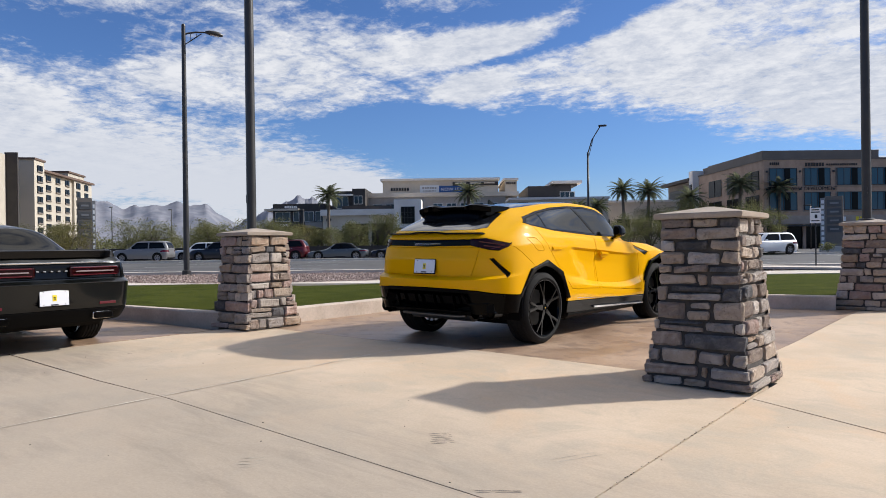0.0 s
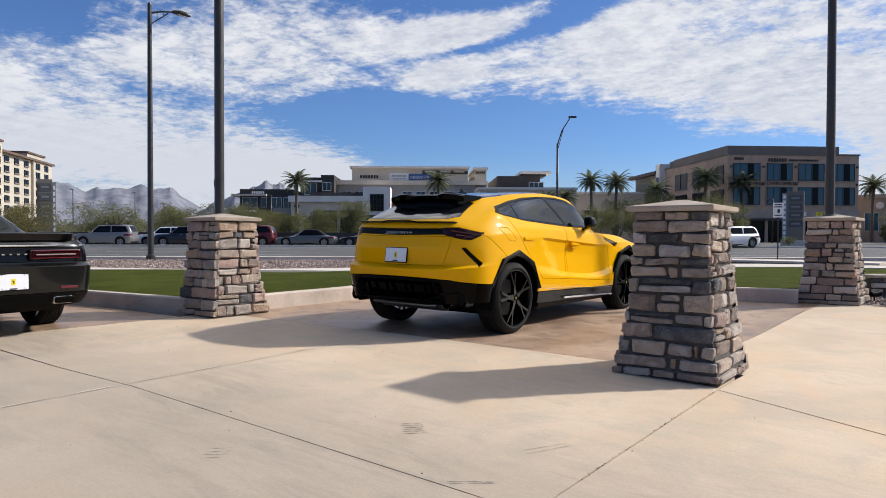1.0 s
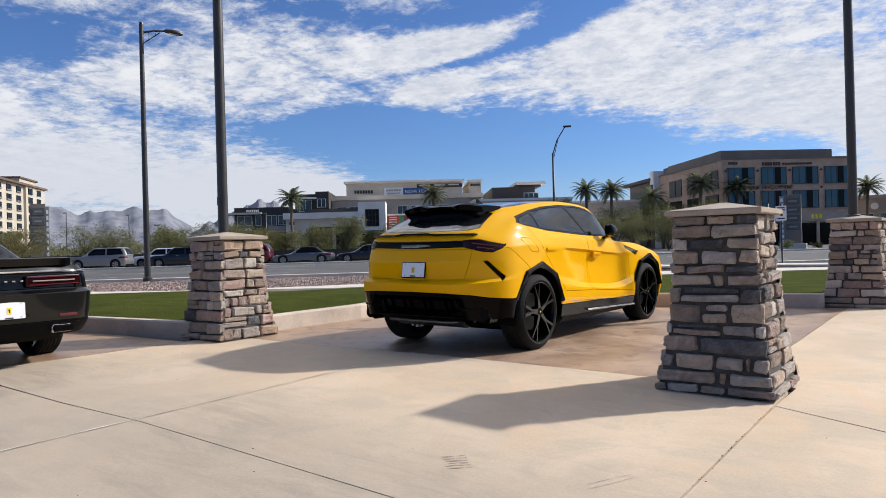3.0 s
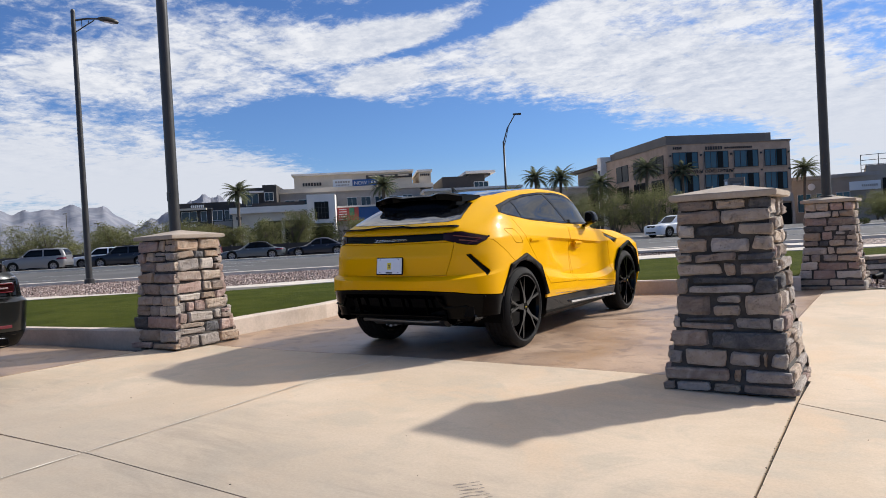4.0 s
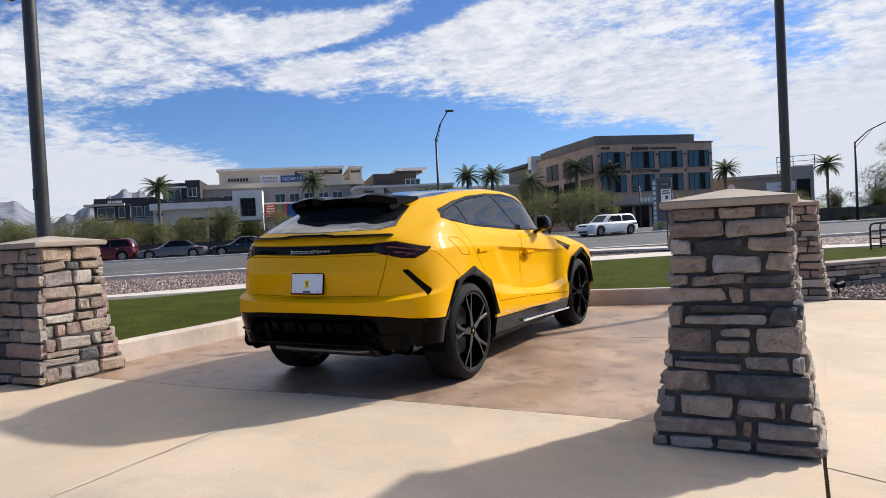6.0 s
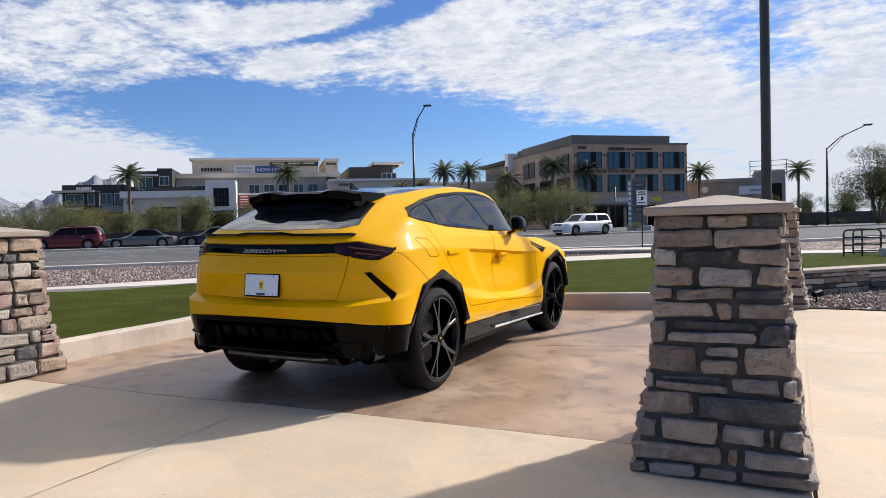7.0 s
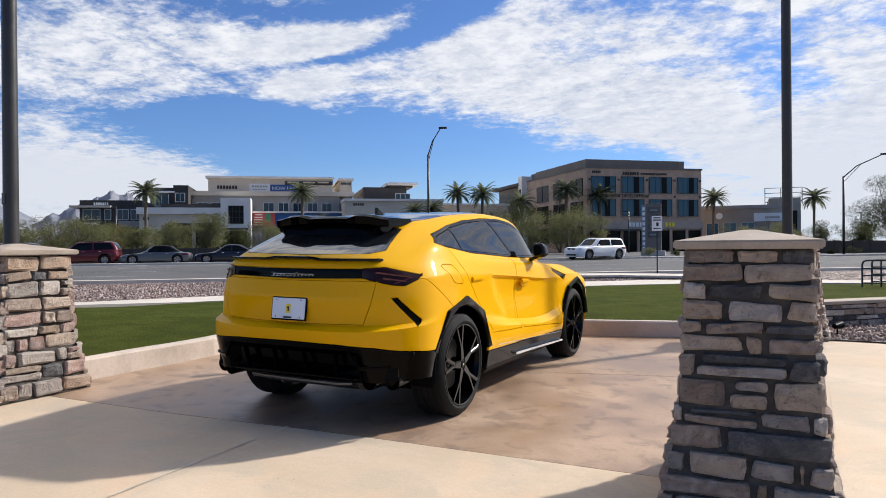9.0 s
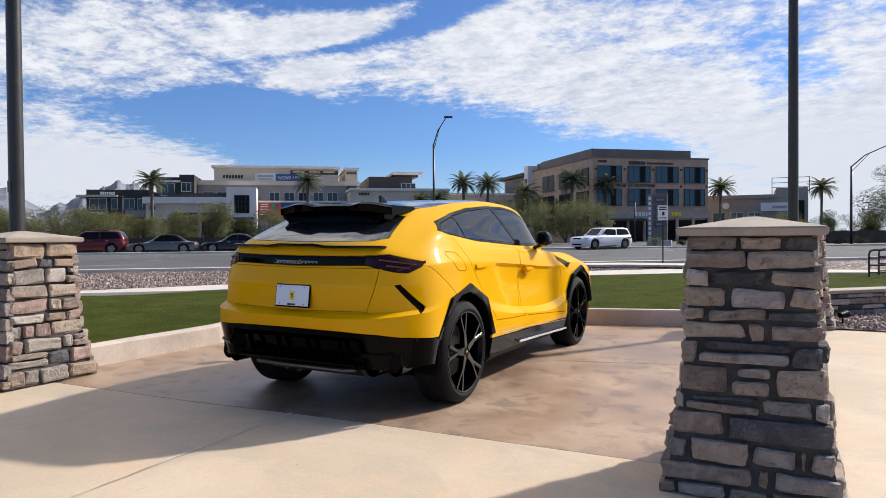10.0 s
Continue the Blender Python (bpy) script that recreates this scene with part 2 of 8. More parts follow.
def stone_material(name, base, other, smoke_amount=0.30):
    """Ledge stone in one family of tones: a base and a second colour in cloudy veins, smoky stains, pitted relief."""
    m = bpy.data.materials.new(name)
    m.use_nodes = True
    g = Nodes(m.node_tree)
    r = g.add("ShaderNodeObjectInfo").outputs["Random"]
    co0 = g.add("ShaderNodeTexCoord").outputs["Object"]
    shift = g.add("ShaderNodeCombineXYZ", {0: g.math("MULTIPLY", r, 53.0), 1: g.math("MULTIPLY", r, 17.0), 2: g.math("MULTIPLY", r, 29.0)}).outputs[0]
    co = g.vec("ADD", co0, shift)
    veins = g.ramp(g.noise(co, 7.0, 7.0, 0.65, 1.2), 0.34, 0.70)
    col = g.mix(veins, (*base, 1), (*other, 1))
    pale = g.ramp(g.noise(g.vec("ADD", co, (3.0, 8.0, 1.0)), 11.0, 6.0, 0.7, 0.8), 0.55, 0.75)
    col = g.mix(g.math("MULTIPLY", pale, 0.4), col, (0.47, 0.40, 0.335, 1))
    smoke = g.ramp(g.noise(co, 4.5, 6.0, 0.65, 0.8), 0.48, 0.70)
    col = g.mix(g.math("MULTIPLY", smoke, smoke_amount), col, (0.075, 0.072, 0.074, 1))
    pits = g.ramp(g.noise(co, 34.0, 6.0, 0.75, 0.5), 0.54, 0.74)
    col = g.mix(g.math("MULTIPLY", pits, 0.6), col, (0.05, 0.046, 0.043, 1))
    tone = g.math("MULTIPLY_ADD", r, 0.44, 0.80)
    col = g.mix(1.0, col, g.add("ShaderNodeCombineXYZ", {0: tone, 1: tone, 2: tone}).outputs[0], "MULTIPLY")
    p = g.add("ShaderNodeBsdfPrincipled", {"Base Color": col, "Roughness": 0.85, "Specular IOR Level": 0.3})
    h = g.math("ADD", g.math("ADD", g.noise(co, 16.0, 8.0, 0.72, 0.4), g.math("MULTIPLY", g.noise(co, 110.0, 4.0, 0.6), 0.30)), g.math("MULTIPLY", pits, -0.25))
    b = g.add("ShaderNodeBump", {"Strength": 1.0, "Distance": 0.035, "Height": h})
    g.t.links.new(b.outputs[0], p.inputs["Normal"])
    g.add("ShaderNodeOutputMaterial", {"Surface": p.outputs[0]})
    return m


def gravel_material(name, scale, tones):
    m = bpy.data.materials.new(name)
    m.use_nodes = True
    g = Nodes(m.node_tree)
    co = g.add("ShaderNodeTexCoord").outputs["Object"]
    v = g.add("ShaderNodeTexVoronoi", {"Scale": scale, "Randomness": 1.0})
    g.t.links.new(co, v.inputs["Vector"])
    sep = g.add("ShaderNodeSeparateColor", {0: v.outputs["Color"]})
    ramp = g.add("ShaderNodeValToRGB", {0: sep.outputs[0]})
    el = ramp.color_ramp.elements
    el[0].color, el[1].color = (*tones[0], 1), (*tones[-1], 1)
    for k, c in enumerate(tones[1:-1]):
        el.new((k + 1) / (len(tones) - 1)).color = (*c, 1)
    gap = g.ramp(v.outputs["Distance"], 0.68, 0.40)
    col = g.mix(gap, (0.03, 0.025, 0.02, 1), ramp.outputs[0])
    patch = g.ramp(g.noise(co, 0.4, 5.0, 0.6), 0.35, 0.7)
    col = g.mix(g.math("MULTIPLY", patch, 0.10), col, (0.30, 0.24, 0.19, 1))
    p = g.add("ShaderNodeBsdfPrincipled", {"Base Color": col, "Roughness": 0.9, "Specular IOR Level": 0.25})
    b = g.add("ShaderNodeBump", {"Strength": 1.0, "Distance": 0.03, "Height": g.math("SUBTRACT", 1.0, v.outputs["Distance"])})
    g.t.links.new(b.outputs[0], p.inputs["Normal"])
    g.add("ShaderNodeOutputMaterial", {"Surface": p.outputs[0]})
    return m


def concrete_material():
    """Sun-bleached tan concrete: warm and grey mottling, tyre film in streaks, fine grain."""
    m = bpy.data.materials.new("plaza_concrete")
    m.use_nodes = True
    g = Nodes(m.node_tree)
    co = g.add("ShaderNodeTexCoord").outputs["Object"]
    broad = g.ramp(g.noise(co, 0.8, 6.0, 0.62, 0.5), 0.30, 0.70)
    col = g.mix(broad, (0.50, 0.386, 0.268, 1), (0.60, 0.472, 0.342, 1))
    grey = g.ramp(g.noise(g.vec("ADD", co, (7.0, 3.0, 0.0)), 1.5, 6.0, 0.65, 1.0), 0.46, 0.68)
    col = g.mix(g.math("MULTIPLY", grey, 0.85), col, (0.465, 0.382, 0.283, 1))
    rust = g.ramp(g.noise(g.vec("ADD", co, (1.0, 13.0, 0.0)), 1.1, 6.0, 0.6, 0.8), 0.50, 0.68)
    col = g.mix(g.math("MULTIPLY", rust, 0.75), col, (0.585, 0.425, 0.282, 1))
    # tyre film in two crossing directions, stronger on the drive side
    sep = g.add("ShaderNodeSeparateXYZ", {0: co})
    drive = g.ramp(sep.outputs[1], -2.3, -4.6)
    worn = g.ramp(g.noise(co, 0.55, 4.0, 0.55, 0.4), 0.36, 0.60)
    col = g.mix(g.math("MULTIPLY", drive, 0.68), col, (0.318, 0.272, 0.218, 1))
    for turn, power in ((0.5, 0.46), (1.15, 0.40)):
        turned = g.add("ShaderNodeMapping", {"Rotation": (0, 0, turn), "Scale": (1.1, 5.0, 1.0)})
        g.t.links.new(co, turned.inputs["Vector"])
        film = g.ramp(g.noise(turned.outputs[0], 1.0, 7.0, 0.68, 1.1), 0.42, 0.74)
        film = g.math("MULTIPLY", g.math("MULTIPLY", film, worn), g.math("MULTIPLY_ADD", drive, power * 0.8, power * 0.2))
        col = g.mix(film, col, (0.205, 0.178, 0.145, 1))
    spots = g.ramp(g.noise(co, 7.0, 4.0, 0.6, 0.6), 0.66, 0.80)
    col = g.mix(g.math("MULTIPLY", spots, 0.35), col, (0.29, 0.245, 0.195, 1))
    tone = g.math("MULTIPLY_ADD", g.noise(co, 60.0, 5.0, 0.65), 0.34, 0.83)
    col = g.mix(1.0, col, g.add("ShaderNodeCombineXYZ", {0: tone, 1: tone, 2: tone}).outputs[0], "MULTIPLY")
    p = g.add("ShaderNodeBsdfPrincipled", {"Base Color": col, "Roughness": 0.82, "Specular IOR Level": 0.4})
    b = g.add("ShaderNodeBump", {"Strength": 0.10, "Distance": 0.02, "Height": g.noise(co, 40.0, 6.0, 0.65)})
    g.t.links.new(b.outputs[0], p.inputs["Normal"])
    g.add("ShaderNodeOutputMaterial", {"Surface": p.outputs[0]})
    return m


M_CONCRETE = concrete_material()
M_PAD = surface("stained_pad_concrete", (0.265, 0.170, 0.110), (0.42, 0.292, 0.198), 1.3, 0.46, 0.08, 40.0, spread=(0.30, 0.72), stain=((0.165, 0.112, 0.082), 4.2, 0.50, 0.6), rough_var=0.25)
M_KERB = surface("kerb_concrete", (0.43, 0.355, 0.29), (0.55, 0.46, 0.385), 1.6, 0.85, 0.08, 30.0, stain=((0.36, 0.28, 0.21), 2.5, 0.56, 0.45))
M_JOINT = surface("joint_filler", (0.05, 0.042, 0.035), (0.09, 0.075, 0.06), 4.0, 0.9, 0.2)
M_WALK = surface("pale_walk_concrete", (0.50, 0.44, 0.37), (0.58, 0.515, 0.445), 0.7, 0.85, 0.1, 40.0)
M_SEAL = surface("pale_joint_sealant", (0.40, 0.345, 0.275), (0.68, 0.61, 0.50), 3.0, 0.8, 0.1, 40.0)
M_TURF = surface("artificial_turf", (0.042, 0.053, 0.008), (0.068, 0.079, 0.015), 1.6, 0.95, 0.8, 260.0, spec=0.03)
M_GRAVEL = gravel_material("landscape_gravel", 7.5, ((0.09, 0.06, 0.05), (0.46, 0.34, 0.285), (0.20, 0.145, 0.125), (0.78, 0.67, 0.60)))
M_DESERT = surface("desert_soil", (0.25, 0.20, 0.15), (0.36, 0.29, 0.22), 0.15, 0.95, 0.3, 8.0)
M_ASPHALT = surface("asphalt", (0.055, 0.054, 0.054), (0.088, 0.086, 0.085), 0.25, 0.9, 0.25, 30.0, stain=((0.115, 0.112, 0.11), 0.12, 0.5, 0.5))
M_LINE = surface("road_paint", (0.45, 0.45, 0.44), (0.62, 0.62, 0.61), 2.0, 0.7, 0.1)
STONES = {
    "d": stone_material("charcoal_ledge_stone", (0.075, 0.073, 0.076), (0.155, 0.147, 0.145), 0.5),
    "g": stone_material("grey_ledge_stone", (0.33, 0.282, 0.248), (0.45, 0.388, 0.337)),
    "b": stone_material("brown_ledge_stone", (0.262, 0.194, 0.156), (0.395, 0.314, 0.252), 0.42),
    "t": stone_material("tan_ledge_stone", (0.42, 0.325, 0.246), (0.50, 0.405, 0.324)),
    "o": stone_material("rust_ledge_stone", (0.42, 0.285, 0.190), (0.44, 0.350, 0.270)),
    "r": stone_material("reddish_ledge_stone", (0.375, 0.250, 0.205), (0.455, 0.345, 0.295)),
    "p": stone_material("pale_ledge_stone", (0.475, 0.405, 0.345), (0.565, 0.495, 0.425), 0.18),
}
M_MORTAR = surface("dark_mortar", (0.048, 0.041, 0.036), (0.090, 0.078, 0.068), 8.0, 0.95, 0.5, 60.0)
M_CAP = surface("cast_stone_cap", (0.33, 0.265, 0.205), (0.41, 0.335, 0.265), 3.0, 0.8, 0.15, 60.0)
M_POLE = surface("bronze_pole_paint", (0.019, 0.018, 0.0175), (0.030, 0.0285, 0.0275), 3.0, 0.42, 0.03, 50.0)
M_YELLOW = gloss("yellow_car_paint", (0.76, 0.385, 0.0), 0.5, 0.0, 0.38, 0.02, 0.0)
M_BLACK = gloss("gloss_black", (0.002, 0.002, 0.0022), 0.05, 0.0, 0.0, 0.26, 0.001)
M_RIM = gloss("gloss_black_rim", (0.002, 0.002, 0.0022), 0.07, 0.0, 0.0, 0.12, 0.001)
M_BUMPER = gloss("dark_bumper_black", (0.0015, 0.0015, 0.0016), 0.08, 0.0, 0.0, 0.08, 0.0)
M_TRIM = gloss("satin_black_trim", (0.003, 0.003, 0.0032), 0.4, 0.0, 0.0, 0.06, 0.002)
M_CARBON = gloss("dark_roof_paint", (0.010, 0.011, 0.013), 0.08, 0.0, 0.3, 0.5, 0.02)
M_TYRE = surface("tyre_rubber", (0.006, 0.006, 0.006), (0.012, 0.0115, 0.0115), 6.0, 0.8, 0.2, 80.0, spec=0.2)
M_GLASS = gloss("tinted_car_glass", (0.004, 0.005, 0.006), 0.004, 0.0, 0.0, 0.15, 0.002)
M_SIDEGLASS = gloss("glossy_side_glass", (0.004, 0.005, 0.006), 0.004, 0.0, 0.0, 0.5, 0.002)
M_REARGLASS = gloss("grey_rear_glass", (0.012, 0.013, 0.015), 0.03, 0.0, 0.6, 0.9, 0.01)
M_COUPEGLASS = gloss("smoked_rear_glass", (0.003, 0.0032, 0.0035), 0.02, 0.0, 0.0, 0.05, 0.002)
M_CHROME = gloss("bright_metal", (0.75, 0.75, 0.76), 0.18, 1.0, 0.0, 0.5, 0.05)
M_STEEL = gloss("dull_exhaust_steel", (0.18, 0.17, 0.16), 0.4, 1.0, 0.0, 0.5, 0.2)
M_DISC = gloss("dark_brake_steel", (0.03, 0.029, 0.028), 0.4, 1.0, 0.0, 0.4, 0.02)
M_REDLAMP = gloss("dark_red_lamp_lens", (0.016, 0.002, 0.004), 0.06, 0.0, 0.0, 0.22, 0.004)
M_REDBAR = gloss("red_lamp_bar", (0.095, 0.008, 0.015), 0.12, 0.0, 0.4, 0.4, 0.01)
M_PLATE = gloss("white_plate", (0.72, 0.73, 0.76), 0.3, 0.0, 0.3, 0.5, 0.05)
M_BADGE = gloss("yellow_badge", (0.80, 0.62, 0.02), 0.3)
M_INK = gloss("dark_ink", (0.015, 0.015, 0.016), 0.5)

# ---- ground ----
def ease(a, b, x):
    t = min(1.0, max(0.0, (x - a) / (b - a)))
    return t * t * (3 - 2 * t)


def plaza(x, y):
    """Height of the paving: level under the car, falling towards the drive aisle."""
    fall = -0.030 * max(0.0, x - 0.2) - 0.020 * min(0.0, max(x, -8) + 1.0)
    dip = 0.012 * (1 - ease(1.3, 1.9, abs(x))) * ease(-1.0, -0.45, y) * (1 - ease(3.5, 4.1, y))
    return fall * (1 - ease(1.5, 5.0, y)) + 0.0152 * min(y, 2.5) - dip


ROAD_U, ROAD_N = Vector((0.767, 0.641)), Vector((-0.641, 0.767))


def along(u, n, z=0.0):
    """A place by metres along the road and across it."""
    p = ROAD_U * u + ROAD_N * n
    return Vector((p.x, p.y, z))


def terrain(x, y):
    n = Vector((x, y)).dot(ROAD_N)
    far = 0.02 + 0.2 * ease(23.0, 48.0, n)
    near = plaza(x, y) - 0.10
    return near + (far - near) * ease(3.5, 9.0, n)


ground_bm = bmesh.new()
rings = [0.0, 3, 6, 9, 12, 15, 18, 21, 24, 28, 33, 40, 50, 65, 90, 140, 250, 500, 1200, 4600]
spokes = 64
prev = None
for r in rings[1:]:
    ring = []
    for k in range(spokes):
        a = 2 * math.pi * k / spokes
        x, y = r * math.cos(a), r * math.sin(a)
        ring.append(ground_bm.verts.new((x, y, terrain(x, y) - 0.06 if r < 400 else -0.5)))
    if prev is None:
        ground_bm.faces.new(ring)
    else:
        for k in range(spokes):
            ground_bm.faces.new((prev[k], ring[k], ring[(k + 1) % spokes], prev[(k + 1) % spokes]))
    prev = ring
tagged(part("ground", ground_bm, M_DESERT, smooth=True), "dry brown desert soil reaching to the mountains", "ground", kind="structure")

# paving slabs, one sheet each between the open joints
paving = thing("pavement", "tan broom-finished concrete paving with open joints", "pavement", kind="structure")
part("joint_bed", sheet([(-14, -16), (14, -16), (14, 6.6), (-14, 2.5)], 1.0, lambda x, y: plaza(x, y) - 0.03), M_JOINT, paving, "dark filler in the joints")
G = 0.005
SLABS = [
    [(-2.7, -4.235 + G), (0.16 - G / 9, -4.225 + G), (0.10 - G / 9, -1.06), (-2.62, -1.215), (-2.7, -1.235)],
    [(0.16 + G / 9, -4.225 + G), (3.70 - G, -4.235 + G), (3.592 - G, -0.74), (0.10 + G / 9, -1.06)],
    [(-3.2, -4.245 + G), (-2.70, -4.235 + G), (-2.70, -1.235), (-3.05, -1.25)],
    [(3.70 + G, -4.235 + G), (10.75, -4.25 + G), (3.62 + G, -1.31)],
    [(3.622, -1.29), (10.83, -4.24), (14.0, -4.25 + G), (14.0, 4.4), (3.9, 5.35), (3.622, 5.3)],
]
BACK_SLABS = [
    [(-14.0, -9.0), (0.19 - G / 9, -9.0), (0.16 - G / 9, -4.225 - G), (-14.0, -4.35 - G)],
    [(0.19 + G / 9, -9.0), (3.74 - G, -9.0), (3.70 - G, -4.235 - G), (0.16 + G / 9, -4.225 - G)],
    [(3.74 + G, -9.0), (14.0, -9.0), (14.0, -4.26 - G), (3.70 + G, -4.235 - G)],
    [(-14.0, -15.0), (14.0, -15.0), (14.0, -9.0 - G), (-14.0, -9.0 - G)],
]
for poly in SLABS + BACK_SLABS:
    part("slab", sheet(poly, 0.6, plaza, 0.05), M_CONCRETE, paving)
part("slab", sheet([(3.13, -0.6), (3.66, -0.6), (3.66, 5.3), (3.17, 5.25)], 0.6, lambda x, y: plaza(x, y) - 0.002, 0.05), M_CONCRETE, paving)
# pale sealed saw cut
seal = bmesh.new()
seal_rows = []
for k in range(61):
    y = -9.0 + 7.94 * k / 60
    x = 0.002 + 0.024 * (-1.06 - y) + 0.011 * max(0.0, min(1.0, (-1.8 - y) / 2.4)) * 2.0
    wide = 0.007 + 0.004 * math.sin(k * 1.7)
    seal_rows.append([seal.verts.new((x + sx * wide, y, plaza(x + sx * wide, y) + 0.006)) for sx in (-1, 1)])
for a, b in zip(seal_rows, seal_rows[1:]):
    seal.faces.new((a[0], a[1], b[1], b[0]))
part("joint_seal", seal, M_SEAL, paving, "pale sealed saw cut")
# brown stained display pads
pad_thing = thing("display_pad", "brown acid-stained concrete parking pad, mottled and worn", "pavement", kind="structure")
part("slab", sheet([(-3.0, -1.22), (-2.62, -1.20), (0.10, -1.045), (3.12, -0.77), (3.145, 2.5), (-2.9, 0.75), (-3.0, 0.0)], 0.5, lambda x, y: plaza(x, y) - 0.002, 0.05), M_PAD, pad_thing)
part("slab", sheet([(-2.9, 0.757), (3.145, 2.507), (3.165, 5.32), (0.63, 4.78), (-1.2, 4.4), (-3.3, 2.6)], 0.5, lambda x, y: plaza(x, y) - 0.002, 0.05), M_PAD, pad_thing)
part("slab", sheet([(-3.07, -1.85), (-3.22, -4.4), (-8.0, -6.2), (-10.0, -4.0), (-5.2, -2.05)], 0.5, lambda x, y: plaza(x, y) + 0.004, 0.05), M_PAD, pad_thing)


def kerb_run(points, width, height, name, label):
    """A kerb along points: inner foot line, with rounded top edges."""
    bm = bmesh.new()
    pts = [Vector((p[0], p[1], 0)) for p in points]
    profile = [(0, -0.1), (0.0, height - 0.02), (0.015, height), (width - 0.015, height), (width, height - 0.02), (width, -0.1)]
    rows = []
    for i, p in enumerate(pts):
        t = (pts[min(i + 1, len(pts) - 1)] - pts[max(i - 1, 0)]).normalized()
        out = Vector((-t.y, t.x, 0))
        rows.append([bm.verts.new((p + out * w) + Vector((0, 0, plaza(p.x, p.y) + h))) for w, h in profile])
    for a, b in zip(rows, rows[1:]):
        for k in range(len(profile) - 1):
            bm.faces.new((a[k], b[k], b[k + 1], a[k + 1]))
    bm.faces.new(rows[0])
    bm.faces.new(rows[-1][::-1])
    bmesh.ops.recalc_face_normals(bm, faces=bm.faces)
    return tagged(part(name, bm, M_KERB), label, "kerb", kind="structure")


KERB_A = [(-2.90, -1.1), (-2.866, -0.72), (-2.855, -0.36), (-2.846, 0.04), (-2.808, 0.45), (-2.80, 1.0), (-2.93, 2.0), (-2.85, 2.9), (-2.3, 3.7), (-1.3, 4.25), (0.0, 4.55), (0.63, 4.66), (1.9, 4.97), (2.86, 5.16)]
kerb_run(KERB_A, 0.16, 0.215, "kerb", "pale concrete kerb edging the turf")
kerb_run([(-9.2, -3.3), (-6.5, -2.42), (-4.97, -2.05), (-3.25, -1.66)], 0.16, 0.215, "kerb", "pale concrete kerb edging the turf")

# ---- turf, walk, gravel, road ----
def lawn_height(x, y):
    n = Vector((x, y)).dot(ROAD_N)
    return plaza(min(max(x, -9), 3.2), min(max(y, -2.0), 5.3)) + 0.20 - 0.11 * ease(3.0, 11.0, n + max(0.0, x) * 0.3)


turf = thing("lawn", "flat green artificial turf lawn behind a kerb", "lawn", kind="structure")
TURF = [
    [(-11.5, -2.6), (-9.2, -3.28), (-3.4, -1.55), (-3.05, -1.1), (-2.96, 1.0), (-9.95, 1.9), (-12.5, -0.5)],
    [(-2.96, 1.0), (-3.08, 2.0), (-9.95, 1.9)],
    [(-3.08, 2.0), (-2.98, 2.95), (-8.6, 6.2), (-9.95, 1.9)],
    [(-2.98, 2.95), (-2.4, 3.82), (-8.6, 6.2)],
    [(-2.4, 3.82), (-1.35, 4.39), (-2.4, 14.9), (-8.6, 6.2)],
    [(-1.35, 4.39), (0.63, 4.80), (2.86, 5.3), (3.4, 6.6), (3.4, 18.2), (0.2, 17.3), (-2.4, 14.9)],
    [(3.4, 8.4), (9.0, 10.8), (12.0, 16.0), (8.0, 19.8), (3.4, 18.2)],
]
for poly in TURF:
    part("turf", sheet(poly, 0.7, lawn_height), M_TURF, turf)


def strip(points_a, points_b, lift, material, name, label, category, thick=0.08):
    """A ribbon between two edge lines of equal length."""
    bm = bmesh.new()
    rows = []
    for a, b in zip(points_a, points_b):
        row = []
        for k in range(5):
            x, y = a[0] + (b[0] - a[0]) * k / 4, a[1] + (b[1] - a[1]) * k / 4
            row.append(bm.verts.new((x, y, max(terrain(x, y), lawn_height(x, y) if name == "walk" else -9) + lift)))
        rows.append(row)
    for p, q in zip(rows, rows[1:]):
        for k in range(4):
            bm.faces.new((p[k], q[k], q[k + 1], p[k + 1]))
    rim = [e for e in bm.edges if e.is_boundary]
    got = bmesh.ops.extrude_edge_only(bm, edges=rim)
    for v in got["geom"]:
        if isinstance(v, bmesh.types.BMVert):
            v.co.z -= thick
    bmesh.ops.recalc_face_normals(bm, faces=bm.faces)
    return tagged(part(name, bm, material), label, category, kind="structure")


WALK_A = [(-14.5, -3.5), (-11.9, 0.3), (-9.95, 3.0), (-8.6, 6.2), (-5.6, 11.0), (-2.4, 14.9), (0.2, 17.3), (4.2, 18.9), (10, 20.5)]
WALK_B = [(-16.0, -2.6), (-13.2, 1.2), (-11.2, 4.0), (-9.9, 7.3), (-6.9, 12.3), (-3.9, 16.6), (-1.2, 19.3), (3.6, 20.6), (9.5, 22.2)]
strip(WALK_A, WALK_B, 0.015, M_WALK, "walk", "pale concrete footpath beside the turf", "footpath")
# a second path from the kerb ramp, leaving a gravel island
strip([(-12.0, 20.6), (-6.8, 20.7), (-3.0, 22.4), (2.0, 22.0)], [(-12.6, 22.2), (-7.2, 22.6), (-3.4, 24.4), (2.0, 24.2)], 0.03, M_WALK, "walk", "pale concrete footpath to the road crossing", "footpath")


